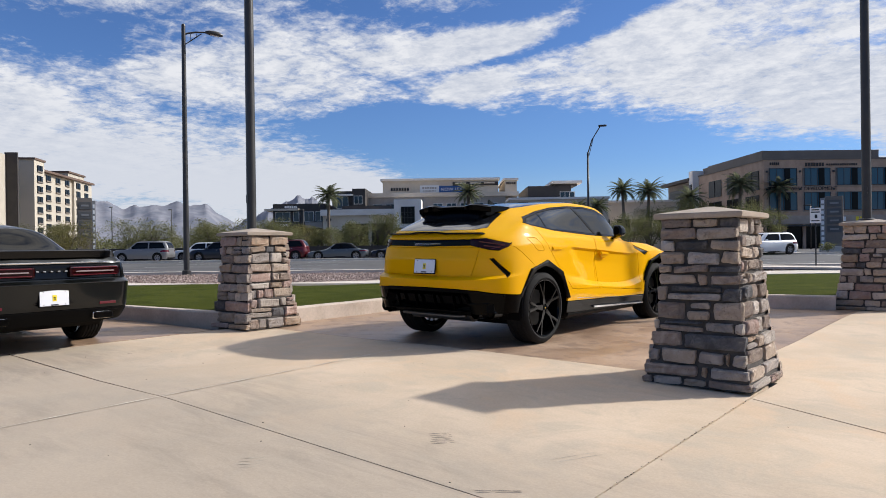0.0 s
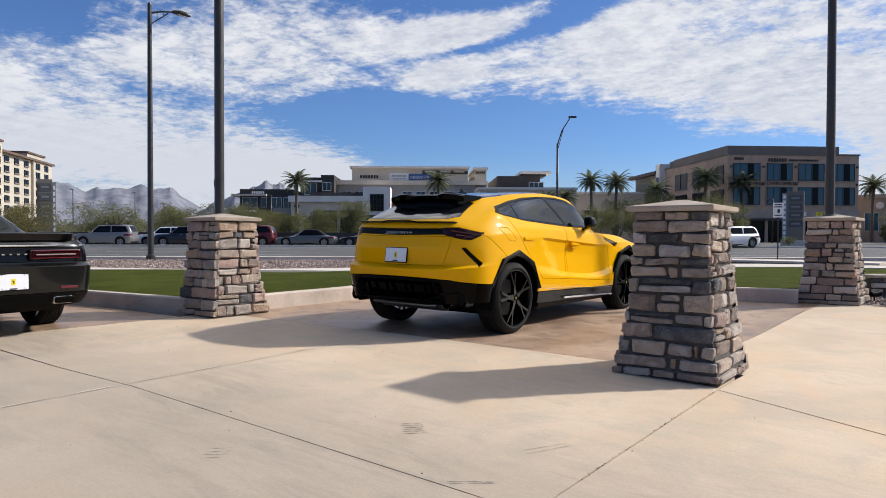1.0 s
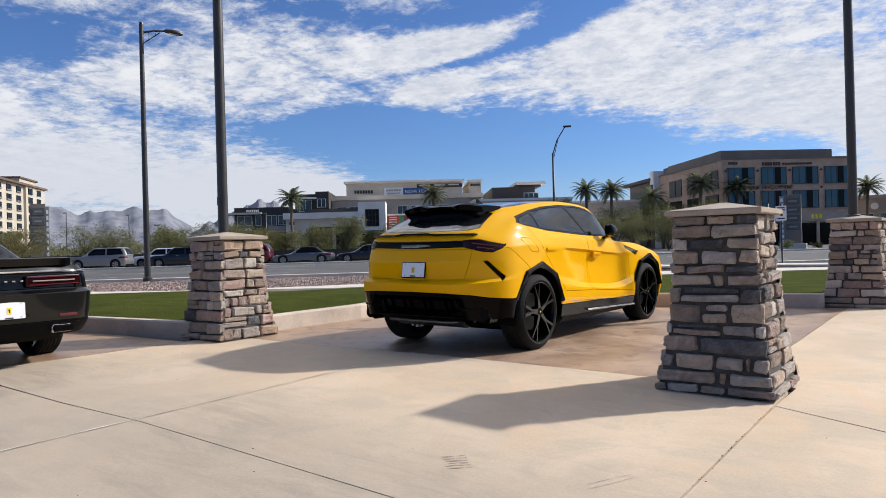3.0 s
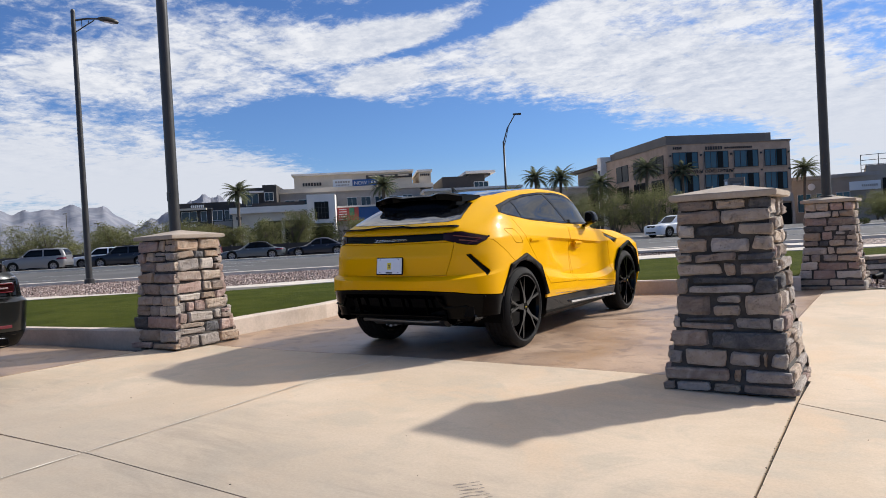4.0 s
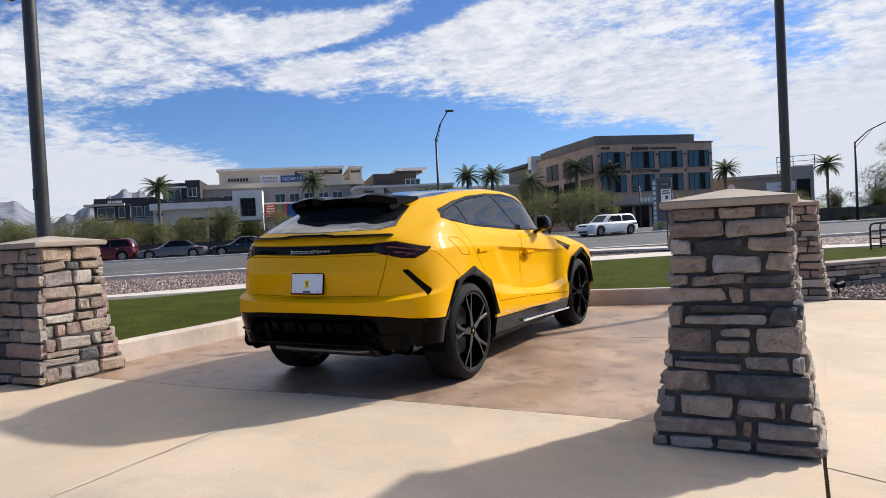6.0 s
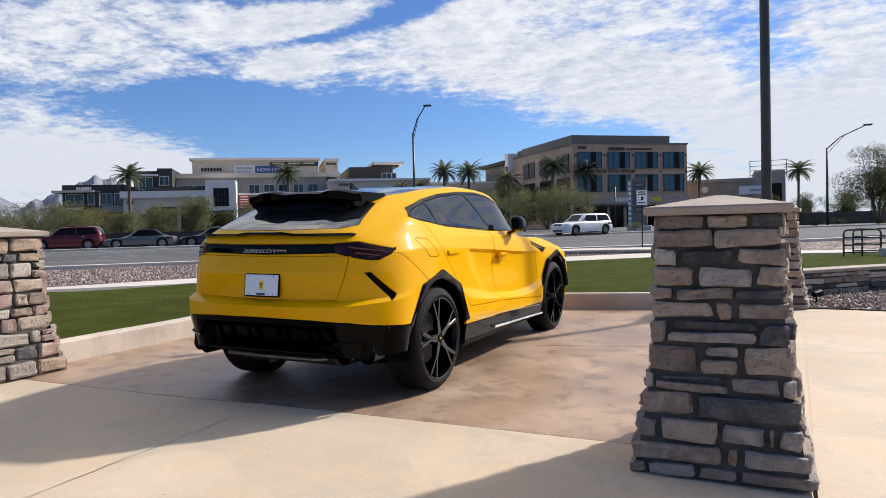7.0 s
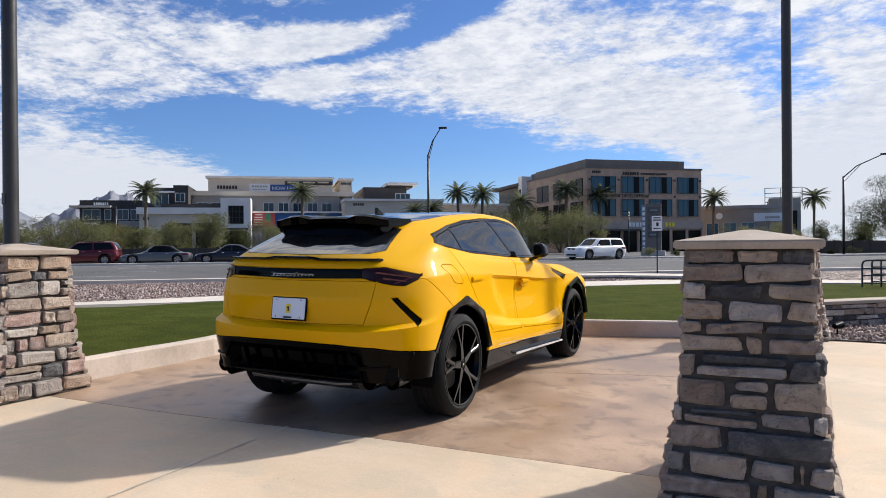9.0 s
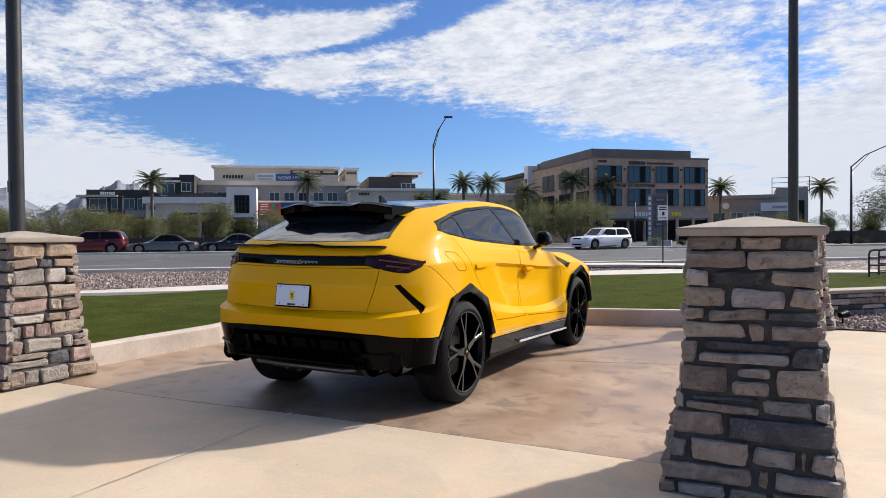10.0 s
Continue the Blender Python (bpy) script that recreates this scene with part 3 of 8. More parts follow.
def band(u0, u1, n0, n1, lift, material, name, label, category, parts=24):
    bm = bmesh.new()
    rows = []
    for i in range(parts + 1):
        u = u0 + (u1 - u0) * i / parts
        row = []
        for k in range(5):
            p = along(u, n0 + (n1 - n0) * k / 4)
            row.append(bm.verts.new((p.x, p.y, terrain(p.x, p.y) + lift)))
        rows.append(row)
    for p, q in zip(rows, rows[1:]):
        for k in range(4):
            bm.faces.new((p[k], q[k], q[k + 1], p[k + 1]))
    bmesh.ops.recalc_face_normals(bm, faces=bm.faces)
    for f in bm.faces:
        if f.normal.z < 0:
            f.normal_flip()
    return tagged(part(name, bm, material), label, category, kind="structure")


band(-80, 120, 6.0, 22.6, -0.005, M_GRAVEL, "gravel_bed", "reddish brown landscape gravel strip beside the road", "gravel", 40)
band(-300, 400, 23.0, 46.6, 0.0, M_ASPHALT, "road", "grey worn asphalt road with painted lines", "road", 60)
band(-300, 400, 24.0, 24.15, 0.006, M_LINE, "road_line", "white painted edge line", "road marking", 60)
band(-300, 400, 45.2, 45.4, 0.006, M_LINE, "road_line", "white painted edge line", "road marking", 60)
for lane in (29.5, 34.6, 39.8):
    lane_thing = thing("lane_marking", "dashed white lane line on the asphalt", "road marking", kind="structure")
    for k in range(-14, 24):
        p = along(k * 9.0, lane)
        part("dash", box(3.0, 0.12, 0.006, (p.x, p.y, terrain(p.x, p.y) + 0.004), turn=math.atan2(0.641, 0.767)), M_LINE, lane_thing)


def road_kerb(n, label):
    bm = bmesh.new()
    rows = []
    for i in range(61):
        u = -300 + 700 * i / 60
        row = []
        for dn, h in ((-0.22, -0.08), (-0.2, 0.13), (0.2, 0.14), (0.24, -0.08)):
            p = along(u, n + dn)
            row.append(bm.verts.new((p.x, p.y, terrain(p.x, p.y) + h)))
        rows.append(row)
    for p, q in zip(rows, rows[1:]):
        for k in range(3):
            bm.faces.new((p[k], q[k], q[k + 1], p[k + 1]))
    bmesh.ops.recalc_face_normals(bm, faces=bm.faces)
    return tagged(part("road_kerb", bm, M_WALK), label, "kerb", kind="structure")


road_kerb(22.8, "pale concrete road kerb")
road_kerb(46.8, "pale concrete road kerb on the far side")
band(-300, 400, 47.1, 48.4, 0.10, M_WALK, "walk", "pale concrete pavement across the road", "footpath", 60)
band(-90, 130, 48.6, 118.0, 0.0, M_ASPHALT, "parking_lot", "asphalt parking lot across the road", "parking lot", 30)

# ---- stone pillars ----
def stone_piece(w, h, d, seed):
    """One ledge stone: split rough front (towards -y), base centre of its back at the origin."""
    rnd = random.Random(seed)
    bm = bmesh.new()
    fx = (0.0, min(0.12, 0.018 / w), 0.35, 0.68, 1 - min(0.12, 0.018 / w), 1.0)
    fz = (0.0, 0.15, 0.52, 0.85, 1.0)
    nx, nz = len(fx) - 1, len(fz) - 1
    soft = min(0.010, h * 0.12)
    slack = min(0.016, h * 0.16)
    corner = [(rnd.uniform(-1.1, 0.35) * slack, rnd.uniform(-1.0, 0.35) * slack) for k in range(4)]
    lean_x, lean_z = rnd.uniform(-0.012, 0.012), rnd.uniform(-0.008, 0.010)
    front = []
    for i in range(nx + 1):
        col = []
        for j in range(nz + 1):
            u, v = fx[i], fz[j]
            x, z = -w / 2 + w * u, h * v
            k = ((1 - u) * (1 - v), u * (1 - v), u * v, (1 - u) * v)
            x += sum(q * c[0] * (1 if m in (1, 2) else -1) for m, (q, c) in enumerate(zip(k, corner)))
            z += sum(q * c[1] * (1 if m in (2, 3) else -1) for m, (q, c) in enumerate(zip(k, corner)))
            edge = (i in (0, nx)) + (j in (0, nz))
            if edge == 2:
                x += 0.004 * (1 if i == 0 else -1)
                z += 0.003 * (1 if j == 0 else -1)
            x += rnd.uniform(-0.004, 0.004)
            z += rnd.uniform(-0.004, 0.004)
            y = -d + (soft if edge else 0.0) + (0.006 if edge == 2 else 0.0) + rnd.uniform(-0.007, 0.007) + lean_x * (u - 0.5) + lean_z * (v - 0.5)
            col.append(bm.verts.new((x, y, z)))
        front.append(col)
    for i in range(nx):
        for j in range(nz):
            bm.faces.new((front[i][j], front[i + 1][j], front[i + 1][j + 1], front[i][j + 1]))
    rim = [front[i][0] for i in range(nx + 1)] + [front[nx][j] for j in range(1, nz + 1)] + [front[i][nz] for i in range(nx - 1, -1, -1)] + [front[0][j] for j in range(nz - 1, 0, -1)]
    back = [bm.verts.new((v.co.x, 0.03, v.co.z)) for v in rim]
    for k in range(len(rim)):
        m = (k + 1) % len(rim)
        bm.faces.new((rim[k], back[k], back[m], rim[m]))
    bmesh.ops.recalc_face_normals(bm, faces=bm.faces)
    return bm


def half_at(z, top):
    """Half width of the pillar's core: straight above, flaring at the foot."""
    s = 1 - min(1.0, z / top)
    return 0.285 + 0.055 * s + 0.085 * s ** 3


# one face of the pillar nearest the drive, course by course from the top: height, then stones as tone and width in hundredths;
# "a/b" is a pair of stones one above the other
COURSES = (
    "60 b41 t35 d24", "73 b47 t53", "72 p18 d46 t36", "82 o34 g45 t21", "52 t17 b46 d37", "75 t48 o15 b37", "96 t12 d/g67 d21",
    "118 b36 g/t30 t34", "70 p6 d/b51 g34 p9", "104 b35 d65", "92 g13 t37 g29 o7 p14", "75 b54 o9 g37", "56 b9 g29 t24 b38",
)


def read_courses(rows, height):
    """Course sheet to stones: (z, height, start, end, tone)."""
    total = sum(float(r.split()[0]) for r in rows)
    out, z = [], height
    for r in rows:
        bits = r.split()
        h = float(bits[0]) / total * height
        z -= h
        x = 0.0
        for b in bits[1:]:
            tones = [c for c in b if c.isalpha()]
            w = float("".join(c for c in b if c.isdigit())) / 100
            end = min(1.0, x + w)
            if len(tones) == 2:
                out.append((z, h * 0.58, x, end, tones[1]))
                out.append((z + h * 0.58, h * 0.42, x + 0.04, end, tones[0]))
            else:
                out.append((z, h, x, end, tones[0]))
            x = end
    return out


def face_layout(rnd, height, warm):
    """Courses for one face, each split into a few stones, some of them in pairs."""
    rows, left = [], height
    while left > 0.03:
        h = rnd.uniform(0.088, 0.146)
        if left - h < 0.06:
            h = left
        left -= h
        bits, x = [], 0
        while x < 100:
            w = rnd.randint(14, 26) if rnd.random() < 0.35 else rnd.randint(28, 56)
            if x + w > 84:
                w = 100 - x
            tone = rnd.choices("dgbtopr", (0.8, 2.0, 1.6, 2.4, warm, 1.2, warm * 1.5))[0]
            if h > 0.095 and 15 < w < 50 and rnd.random() < 0.16:
                tone = tone + "/" + rnd.choice("gbt")
            bits.append(tone + str(w))
            x += w
        rows.append(" ".join([str(h)] + bits))
    return read_courses(rows, height)


def pillar(center, turn, seed, lift, label, rows=None, warm=0.7, tight=1.0):
    x, y = center
    base = plaza(x, y)
    top_z = 1.29 - lift
    height = top_z - base
    root = thing("stone_pillar", label, "pillar", pose(x, y, base, 0, 0, turn), group="stone pillars")
    rnd = random.Random(seed)
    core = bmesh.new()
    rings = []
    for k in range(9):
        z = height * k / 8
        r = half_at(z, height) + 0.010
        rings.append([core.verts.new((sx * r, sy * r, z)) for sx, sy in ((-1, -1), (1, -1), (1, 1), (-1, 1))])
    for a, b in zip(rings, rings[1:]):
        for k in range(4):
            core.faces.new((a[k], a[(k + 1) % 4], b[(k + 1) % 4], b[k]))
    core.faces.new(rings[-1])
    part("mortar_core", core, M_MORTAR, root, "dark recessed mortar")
    for face in range(4):
        sheet_rows = read_courses(rows, height) if rows and face == 0 else face_layout(rnd, height, warm)
        for z, h, a, b, tone in sheet_rows:
            hw = half_at(z + h / 2, height) + 0.02
            gap = rnd.uniform(0.010, 0.021) * tight
            # the stones of two faces run past the corner, the others butt against them
            lap = (0.020 if face % 2 == 0 else -0.008) + rnd.uniform(-0.006, 0.008)
            left = -hw - (lap if a == 0.0 else 0.0) + 2 * hw * a
            right = -hw + 2 * hw * b + (lap if b > 0.99 else 0.0)
            w, hs = right - left - gap * 1.15, h - gap
            deep = 0.030 + rnd.uniform(-0.010, 0.020)
            st = part("stone", stone_piece(w, hs, deep, rnd.random()), STONES[tone], root)
            st.matrix_basis = Matrix.Rotation(math.pi / 2 * face, 4, "Z") @ Matrix.Translation(((left + right) / 2, -hw + 0.012, z + gap / 2)) @ Matrix.Rotation(rnd.uniform(-0.03, 0.03), 4, "Y")
    # hipped cap slab
    cap = bmesh.new()
    c = 0.372
    low = [cap.verts.new((sx * (c - 0.006), sy * (c - 0.006), 0)) for sx, sy in ((-1, -1), (1, -1), (1, 1), (-1, 1))]
    mid = [cap.verts.new((sx * c, sy * c, 0.046)) for sx, sy in ((-1, -1), (1, -1), (1, 1), (-1, 1))]
    tip = [cap.verts.new((sx * 0.03, sy * 0.03, 0.108)) for sx, sy in ((-1, -1), (1, -1), (1, 1), (-1, 1))]
    cap.faces.new(low[::-1])
    cap.faces.new(tip)
    for a, b in ((low, mid), (mid, tip)):
        for k in range(4):
            cap.faces.new((a[k], a[(k + 1) % 4], b[(k + 1) % 4], b[k]))
    bmesh.ops.bevel(cap, geom=[e for e in cap.edges if e.calc_length() > 0.5], offset=0.008, segments=2, affect="EDGES")
    ob = part("cap", cap, M_CAP, root, "tan hipped cast stone cap")
    ob.location = (0, 0, height - 0.002)
    return root, base


A_AT, B_AT, C_AT = (3.155, -0.80), (-3.02, -1.22), (3.25, 5.72)
pillar(A_AT, 1.0, 11, 0.0, "stacked grey and tan ledge stone pillar with a cast stone cap", COURSES, 0.3)
pillar(B_AT, 0.5, 23, 0.02, "sunlit ledge stone pillar carrying a dark light pole", None, 1.3, 0.55)
pillar(C_AT, -2.0, 37, -0.04, "ledge stone pillar by the planted bed carrying a dark light pole", None, 0.7, 0.7)


def light_pole(at, base, top):
    root = thing("light_pole", "tall dark bronze steel pole rising from a stone pillar", "lamp post", pose(at[0], at[1], base), group="pillar poles")
    part("shaft", tube([(0, 0, 0), (0, 0, top * 0.5), (0, 0, top)], [0.067, 0.064, 0.059], 20), M_POLE, root, smooth=True)
    part("base_collar", lathe([(0.0, 0.0), (0.115, 0.0), (0.115, 0.03), (0.09, 0.045), (0.0, 0.045)], 24), M_POLE, root)
    part("hand_hole_cover", box(0.05, 0.012, 0.11, (0.0, -0.067, 0.42), 0.004), M_POLE, root)
    return root


light_pole((-3.165, -1.17), 1.32, 4.9)
light_pole((3.20, 5.665), 1.40, 4.9)

# ---- car bodies: lofted half shells, cut into panels ----
def spline(points, steps):
    """Points along a centripetal Catmull-Rom curve through points."""
    p = [Vector(q) for q in points]
    p = [p[0] * 2 - p[1]] + p + [p[-1] * 2 - p[-2]]
    out = []
    for i in range(1, len(p) - 2):
        a, b, c, d = p[i - 1], p[i], p[i + 1], p[i + 2]
        t0 = 0.0
        t1 = t0 + max((b - a).length, 1e-4) ** 0.5
        t2 = t1 + max((c - b).length, 1e-4) ** 0.5
        t3 = t2 + max((d - c).length, 1e-4) ** 0.5
        for k in range(steps):
            t = t1 + (t2 - t1) * k / steps
            a1 = a * ((t1 - t) / (t1 - t0)) + b * ((t - t0) / (t1 - t0))
            a2 = b * ((t2 - t) / (t2 - t1)) + c * ((t - t1) / (t2 - t1))
            a3 = c * ((t3 - t) / (t3 - t2)) + d * ((t - t2) / (t3 - t2))
            b1 = a1 * ((t2 - t) / (t2 - t0)) + a2 * ((t - t0) / (t2 - t0))
            b2 = a2 * ((t3 - t) / (t3 - t1)) + a3 * ((t - t1) / (t3 - t1))
            out.append(b1 * ((t2 - t) / (t2 - t1)) + b2 * ((t - t1) / (t2 - t1)))
    out.append(p[-2].copy())
    return out


def half_shell(lines, du, dv, shape=None, folds=()):
    """The right half of a body, lofted through lines that run from the rear centre round the side to the front centre."""
    runs = [spline(line, du) for line in lines]
    bm = bmesh.new()
    layer = bm.faces.layers.int.new("panel")
    cols = []
    for i in range(len(runs[0])):
        stops = [0] + list(folds) + [len(runs) - 1]
        col = []
        for s0, s1 in zip(stops, stops[1:]):
            col = col[:-1] + spline([r[i] for r in runs[s0:s1 + 1]], dv)
        if shape:
            col = [shape(v) for v in col]
        for v in col:
            v.x = max(v.x, 0.0)
        if i in (0, len(runs[0]) - 1):
            for v in col:
                v.x = 0.0
        cols.append([bm.verts.new(v) for v in col])
    for a, b in zip(cols, cols[1:]):
        for j in range(len(a) - 1):
            bm.faces.new((a[j], b[j], b[j + 1], a[j + 1]))
    bmesh.ops.remove_doubles(bm, verts=bm.verts, dist=0.0008)
    bmesh.ops.dissolve_degenerate(bm, dist=0.0005, edges=bm.edges)
    bm.normal_update()
    return bm, layer


AXES = {"x": (1, 2), "y": (0, 2), "z": (0, 1)}


def cut_panel(bm, layer, number, poly, axis, test, source=(0,)):
    """Give the faces inside a convex outline, seen along an axis, the panel number, cutting along the outline."""
    i, j = AXES[axis]
    area = sum(a[0] * b[1] - b[0] * a[1] for a, b in zip(poly, poly[1:] + poly[:1]))
    pts = poly if area > 0 else poly[::-1]
    bm.normal_update()
    inside = [f for f in bm.faces if f[layer] in source and test(f.calc_center_median(), f.normal)]
    for a, b in zip(pts, pts[1:] + pts[:1]):
        d = (b[0] - a[0], b[1] - a[1])
        no, co = [0, 0, 0], [0, 0, 0]
        no[i], no[j] = d[1], -d[0]
        co[i], co[j] = a[0], a[1]
        no, co = Vector(no).normalized(), Vector(co)
        geom = list({v for f in inside for v in f.verts}) + list({e for f in inside for e in f.edges}) + inside
        got = bmesh.ops.bisect_plane(bm, geom=geom, dist=1e-5, plane_co=co, plane_no=no)
        pool = set(inside)
        pool.update(f for f in got["geom"] if isinstance(f, bmesh.types.BMFace))
        inside = [f for f in pool if f.is_valid and (f.calc_center_median() - co).dot(no) <= 0 and f[layer] in source]
    for f in inside:
        f[layer] = number
    return inside


def disc(cy, cz, r, n=40):
    return [(cy + r * math.cos(2 * math.pi * k / n), cz + r * math.sin(2 * math.pi * k / n)) for k in range(n)]


def panel_mesh(bm, layer, number, groove=0.005, sink=0.006, lift=0.0, side=None):
    """The faces of one panel as a mesh of their own, mirrored, with the rim turned in."""
    keep = bm.copy()
    lay = keep.faces.layers.int["panel"]
    bmesh.ops.delete(keep, geom=[f for f in keep.faces if f[lay] != number], context="FACES")
    if side != "right":
        other = keep.copy()
        bmesh.ops.scale(other, vec=(-1, 1, 1), verts=other.verts)
        bmesh.ops.reverse_faces(other, faces=other.faces)
        keep = other if side == "left" else join_bm(keep, other)
    bmesh.ops.remove_doubles(keep, verts=keep.verts, dist=0.0006)
    keep.normal_update()
    if lift:
        for v in keep.verts:
            v.co += v.normal * lift
    if groove:
        rim = [v for v in keep.verts if v.is_boundary]
        bmesh.ops.inset_region(keep, faces=keep.faces[:], thickness=groove, depth=0.0, use_boundary=True, use_even_offset=True)
        keep.normal_update()
        for v in keep.verts:
            if v.is_boundary:
                v.co -= v.normal * sink
    return keep


def bar(p0, p1, w0, w1, t0, t1, up=(1, 0, 0), bm=None, bevel=0.0):
    """A tapered flat bar from p0 to p1: widths w, thicknesses t along up."""
    own = bmesh.new()
    p0, p1, up = Vector(p0), Vector(p1), Vector(up)
    d = (p1 - p0).normalized()
    s = d.cross(up).normalized()
    rings = []
    for p, w, t in ((p0, w0, t0), (p1, w1, t1)):
        rings.append([own.verts.new(p + s * (a * w / 2) + up * (b * t / 2)) for a, b in ((-1, -1), (1, -1), (1, 1), (-1, 1))])
    own.faces.new(rings[0])
    own.faces.new(rings[1][::-1])
    for k in range(4):
        own.faces.new((rings[0][k], rings[1][k], rings[1][(k + 1) % 4], rings[0][(k + 1) % 4]))
    bmesh.ops.recalc_face_normals(own, faces=own.faces)
    if bevel:
        bmesh.ops.bevel(own, geom=own.edges[:] + own.verts[:], offset=bevel, segments=2, affect="EDGES")
    return join_bm(bm, own)


def wheel(parent, x, y, z, r, rim_r, width, side, spoke_mat, twin=True, spokes=5):
    """A wheel whose outer face is at x; side +1 is the car's right."""
    hub = part("wheel", lathe([(0.0, -0.10), (0.055, -0.10), (0.06, -0.03), (0.052, -0.012), (0.0, -0.008)], 24, "X"), spoke_mat, parent, smooth=True)
    hub.matrix_basis = Matrix.Translation((x, y, z)) @ Matrix.Diagonal((side, 1, 1, 1))
    w = width
    prof = [(rim_r - 0.004, -w + 0.02), (rim_r + 0.03, -w + 0.0), (r - 0.045, -w + 0.004), (r - 0.012, -w + 0.028)]
    for k in range(5):
        a = -w + 0.036 + (w - 0.072) * k / 5
        b = -w + 0.036 + (w - 0.072) * (k + 1) / 5
        prof += [(r - 0.008, a), (r, a + 0.004), (r, b - 0.008), (r - 0.008, b - 0.004)]
    prof += [(r - 0.012, -0.028), (r - 0.03, -0.012), (r - 0.055, -0.004), (rim_r + 0.022, 0.0), (rim_r + 0.004, -0.008), (rim_r - 0.004, -0.02)]
    part("tyre", lathe(prof, 64, "X"), M_TYRE, hub, "black low-profile tyre", smooth=True)
    part("rim", lathe([(rim_r + 0.004, -0.012), (rim_r - 0.002, -0.004), (rim_r - 0.012, -0.006), (rim_r - 0.02, -0.03), (rim_r - 0.05, -0.12), (rim_r - 0.055, -w + 0.03), (rim_r, -w + 0.02)], 64, "X"), spoke_mat, hub, smooth=True)
    part("brake_disc", lathe([(0.0, -0.135), (0.205, -0.135), (0.205, -0.16), (0.0, -0.16)], 40, "X"), M_DISC, hub, "dark steel brake disc")
    for k in range(spokes):
        a = 2 * math.pi * k / spokes + math.pi / 2 + (0.2 if twin else 0)
        def at(rad, ang, dx):
            return (dx, rad * math.cos(ang), rad * math.sin(ang))
        if twin:
            bm = bar(at(0.035, a, -0.030), at(0.15, a, -0.022), 0.062, 0.046, 0.05, 0.04, bevel=0.006)
            bm = bar(at(0.13, a, -0.022), at(rim_r - 0.006, a - 0.17, -0.014), 0.030, 0.030, 0.036, 0.03, bm=bm, bevel=0.006)
            bm = bar(at(0.13, a, -0.022), at(rim_r - 0.006, a + 0.17, -0.014), 0.030, 0.030, 0.036, 0.03, bm=bm, bevel=0.006)
        else:
            bm = bar(at(0.04, a, -0.03), at(rim_r - 0.006, a, -0.016), 0.06, 0.045, 0.05, 0.03, bevel=0.006)
        part("spoke", bm, spoke_mat, hub)
        b = a + math.pi / spokes
        part("wheel_nut", lathe([(0.0, -0.018), (0.010, -0.018), (0.010, -0.03), (0.0, -0.03)], 8, "X"), M_STEEL, hub).matrix_basis = Matrix.Translation((0, 0.048 * math.cos(b), 0.048 * math.sin(b)))
    part("centre_cap", lathe([(0.0, -0.002), (0.028, -0.004), (0.032, -0.012), (0.032, -0.03)], 20, "X"), M_TRIM, hub, "black centre cap with a small gold badge", smooth=True)
    part("cap_badge", lathe([(0.0, 0.0), (0.008, -0.001), (0.009, -0.006)], 12, "X"), M_BADGE, hub)
    return hub


def plate(parent, width, height, at, tilt):
    """A number plate in a dark frame with a small yellow badge and unreadable marks."""
    m = Matrix.Translation(at) @ Matrix.Rotation(radians(tilt), 4, "X")
    frame_part = part("plate_frame", box(width + 0.022, 0.014, height + 0.022, (0, 0, -(height + 0.022) / 2), 0.005), M_TRIM, parent, "black plate frame")
    frame_part.matrix_basis = m
    part("plate", box(width, 0.006, height, (0, -0.008, -height / 2), 0.002), M_PLATE, frame_part, "white dealer plate")
    part("badge", box(0.044, 0.003, 0.066, (0, -0.0115, -0.034), 0.001), M_BADGE, frame_part, "small yellow badge")
    bm = box(0.010, 0.003, 0.034, (0.003, -0.0135, -0.020))
    bm = box(0.018, 0.003, 0.010, (-0.002, -0.0135, 0.004), turn=0.0, bm=bm)
    part("badge_mark", bm, M_INK, frame_part)
    part("plate_writing", box(0.075, 0.003, 0.013, (0, -0.0125, -height / 2 + 0.004)), M_INK, frame_part)
    for sx in (-1, 1):
        for sz in (-1, 1):
            part("plate_screw", lathe([(0.0, -0.016), (0.005, -0.015), (0.006, -0.010)], 8, "Y"), M_STEEL, frame_part).matrix_basis = Matrix.Translation((sx * (width / 2 - 0.04), 0.002, sz * (height / 2 - 0.014)))
    return frame_part


# ---- yellow sport utility car ----
L_SILL = [(0, -1.0, .37), (.45, -.99, .37), (.74, -.94, .365), (.945, -.69, .375), (.965, -.38, .36), (.965, .35, .29), (.965, 1.2, .27), (.965, 2.1, .26), (.965, 2.9, .28), (.94, 3.45, .28), (.72, 3.85, .28), (0, 3.98, .27)]
L_SKIRT = [(0, -1.100, .655), (.45, -1.085, .65), (.74, -1.02, .635), (.965, -.73, .59), (1.003, -.42, .565), (1.0, .35, .50), (1.0, 1.2, .46), (1.0, 2.1, .41), (1.005, 2.9, .46), (.985, 3.45, .48), (.76, 3.9, .48), (0, 4.04, .48)]
L_CREASE = [(0, -1.118, .738), (.45, -1.103, .738), (.735, -1.028, .748), (.96, -.72, .77), (1.0, -.38, .80), (1.0, .35, .66), (.998, 1.2, .565), (1.0, 2.1, .52), (1.0, 2.9, .66), (.98, 3.45, .70), (.76, 3.9, .68), (0, 4.05, .68)]
L_LEDGE = [(0, -1.028, .772), (.45, -1.013, .772), (.725, -.952, .782), (.945, -.70, .80), (.998, -.38, .86), (.980, .35, .755), (.936, 1.2, .622), (.946, 2.1, .585), (.996, 2.9, .76), (.97, 3.45, .77), (.75, 3.9, .75), (0, 4.05, .75)]
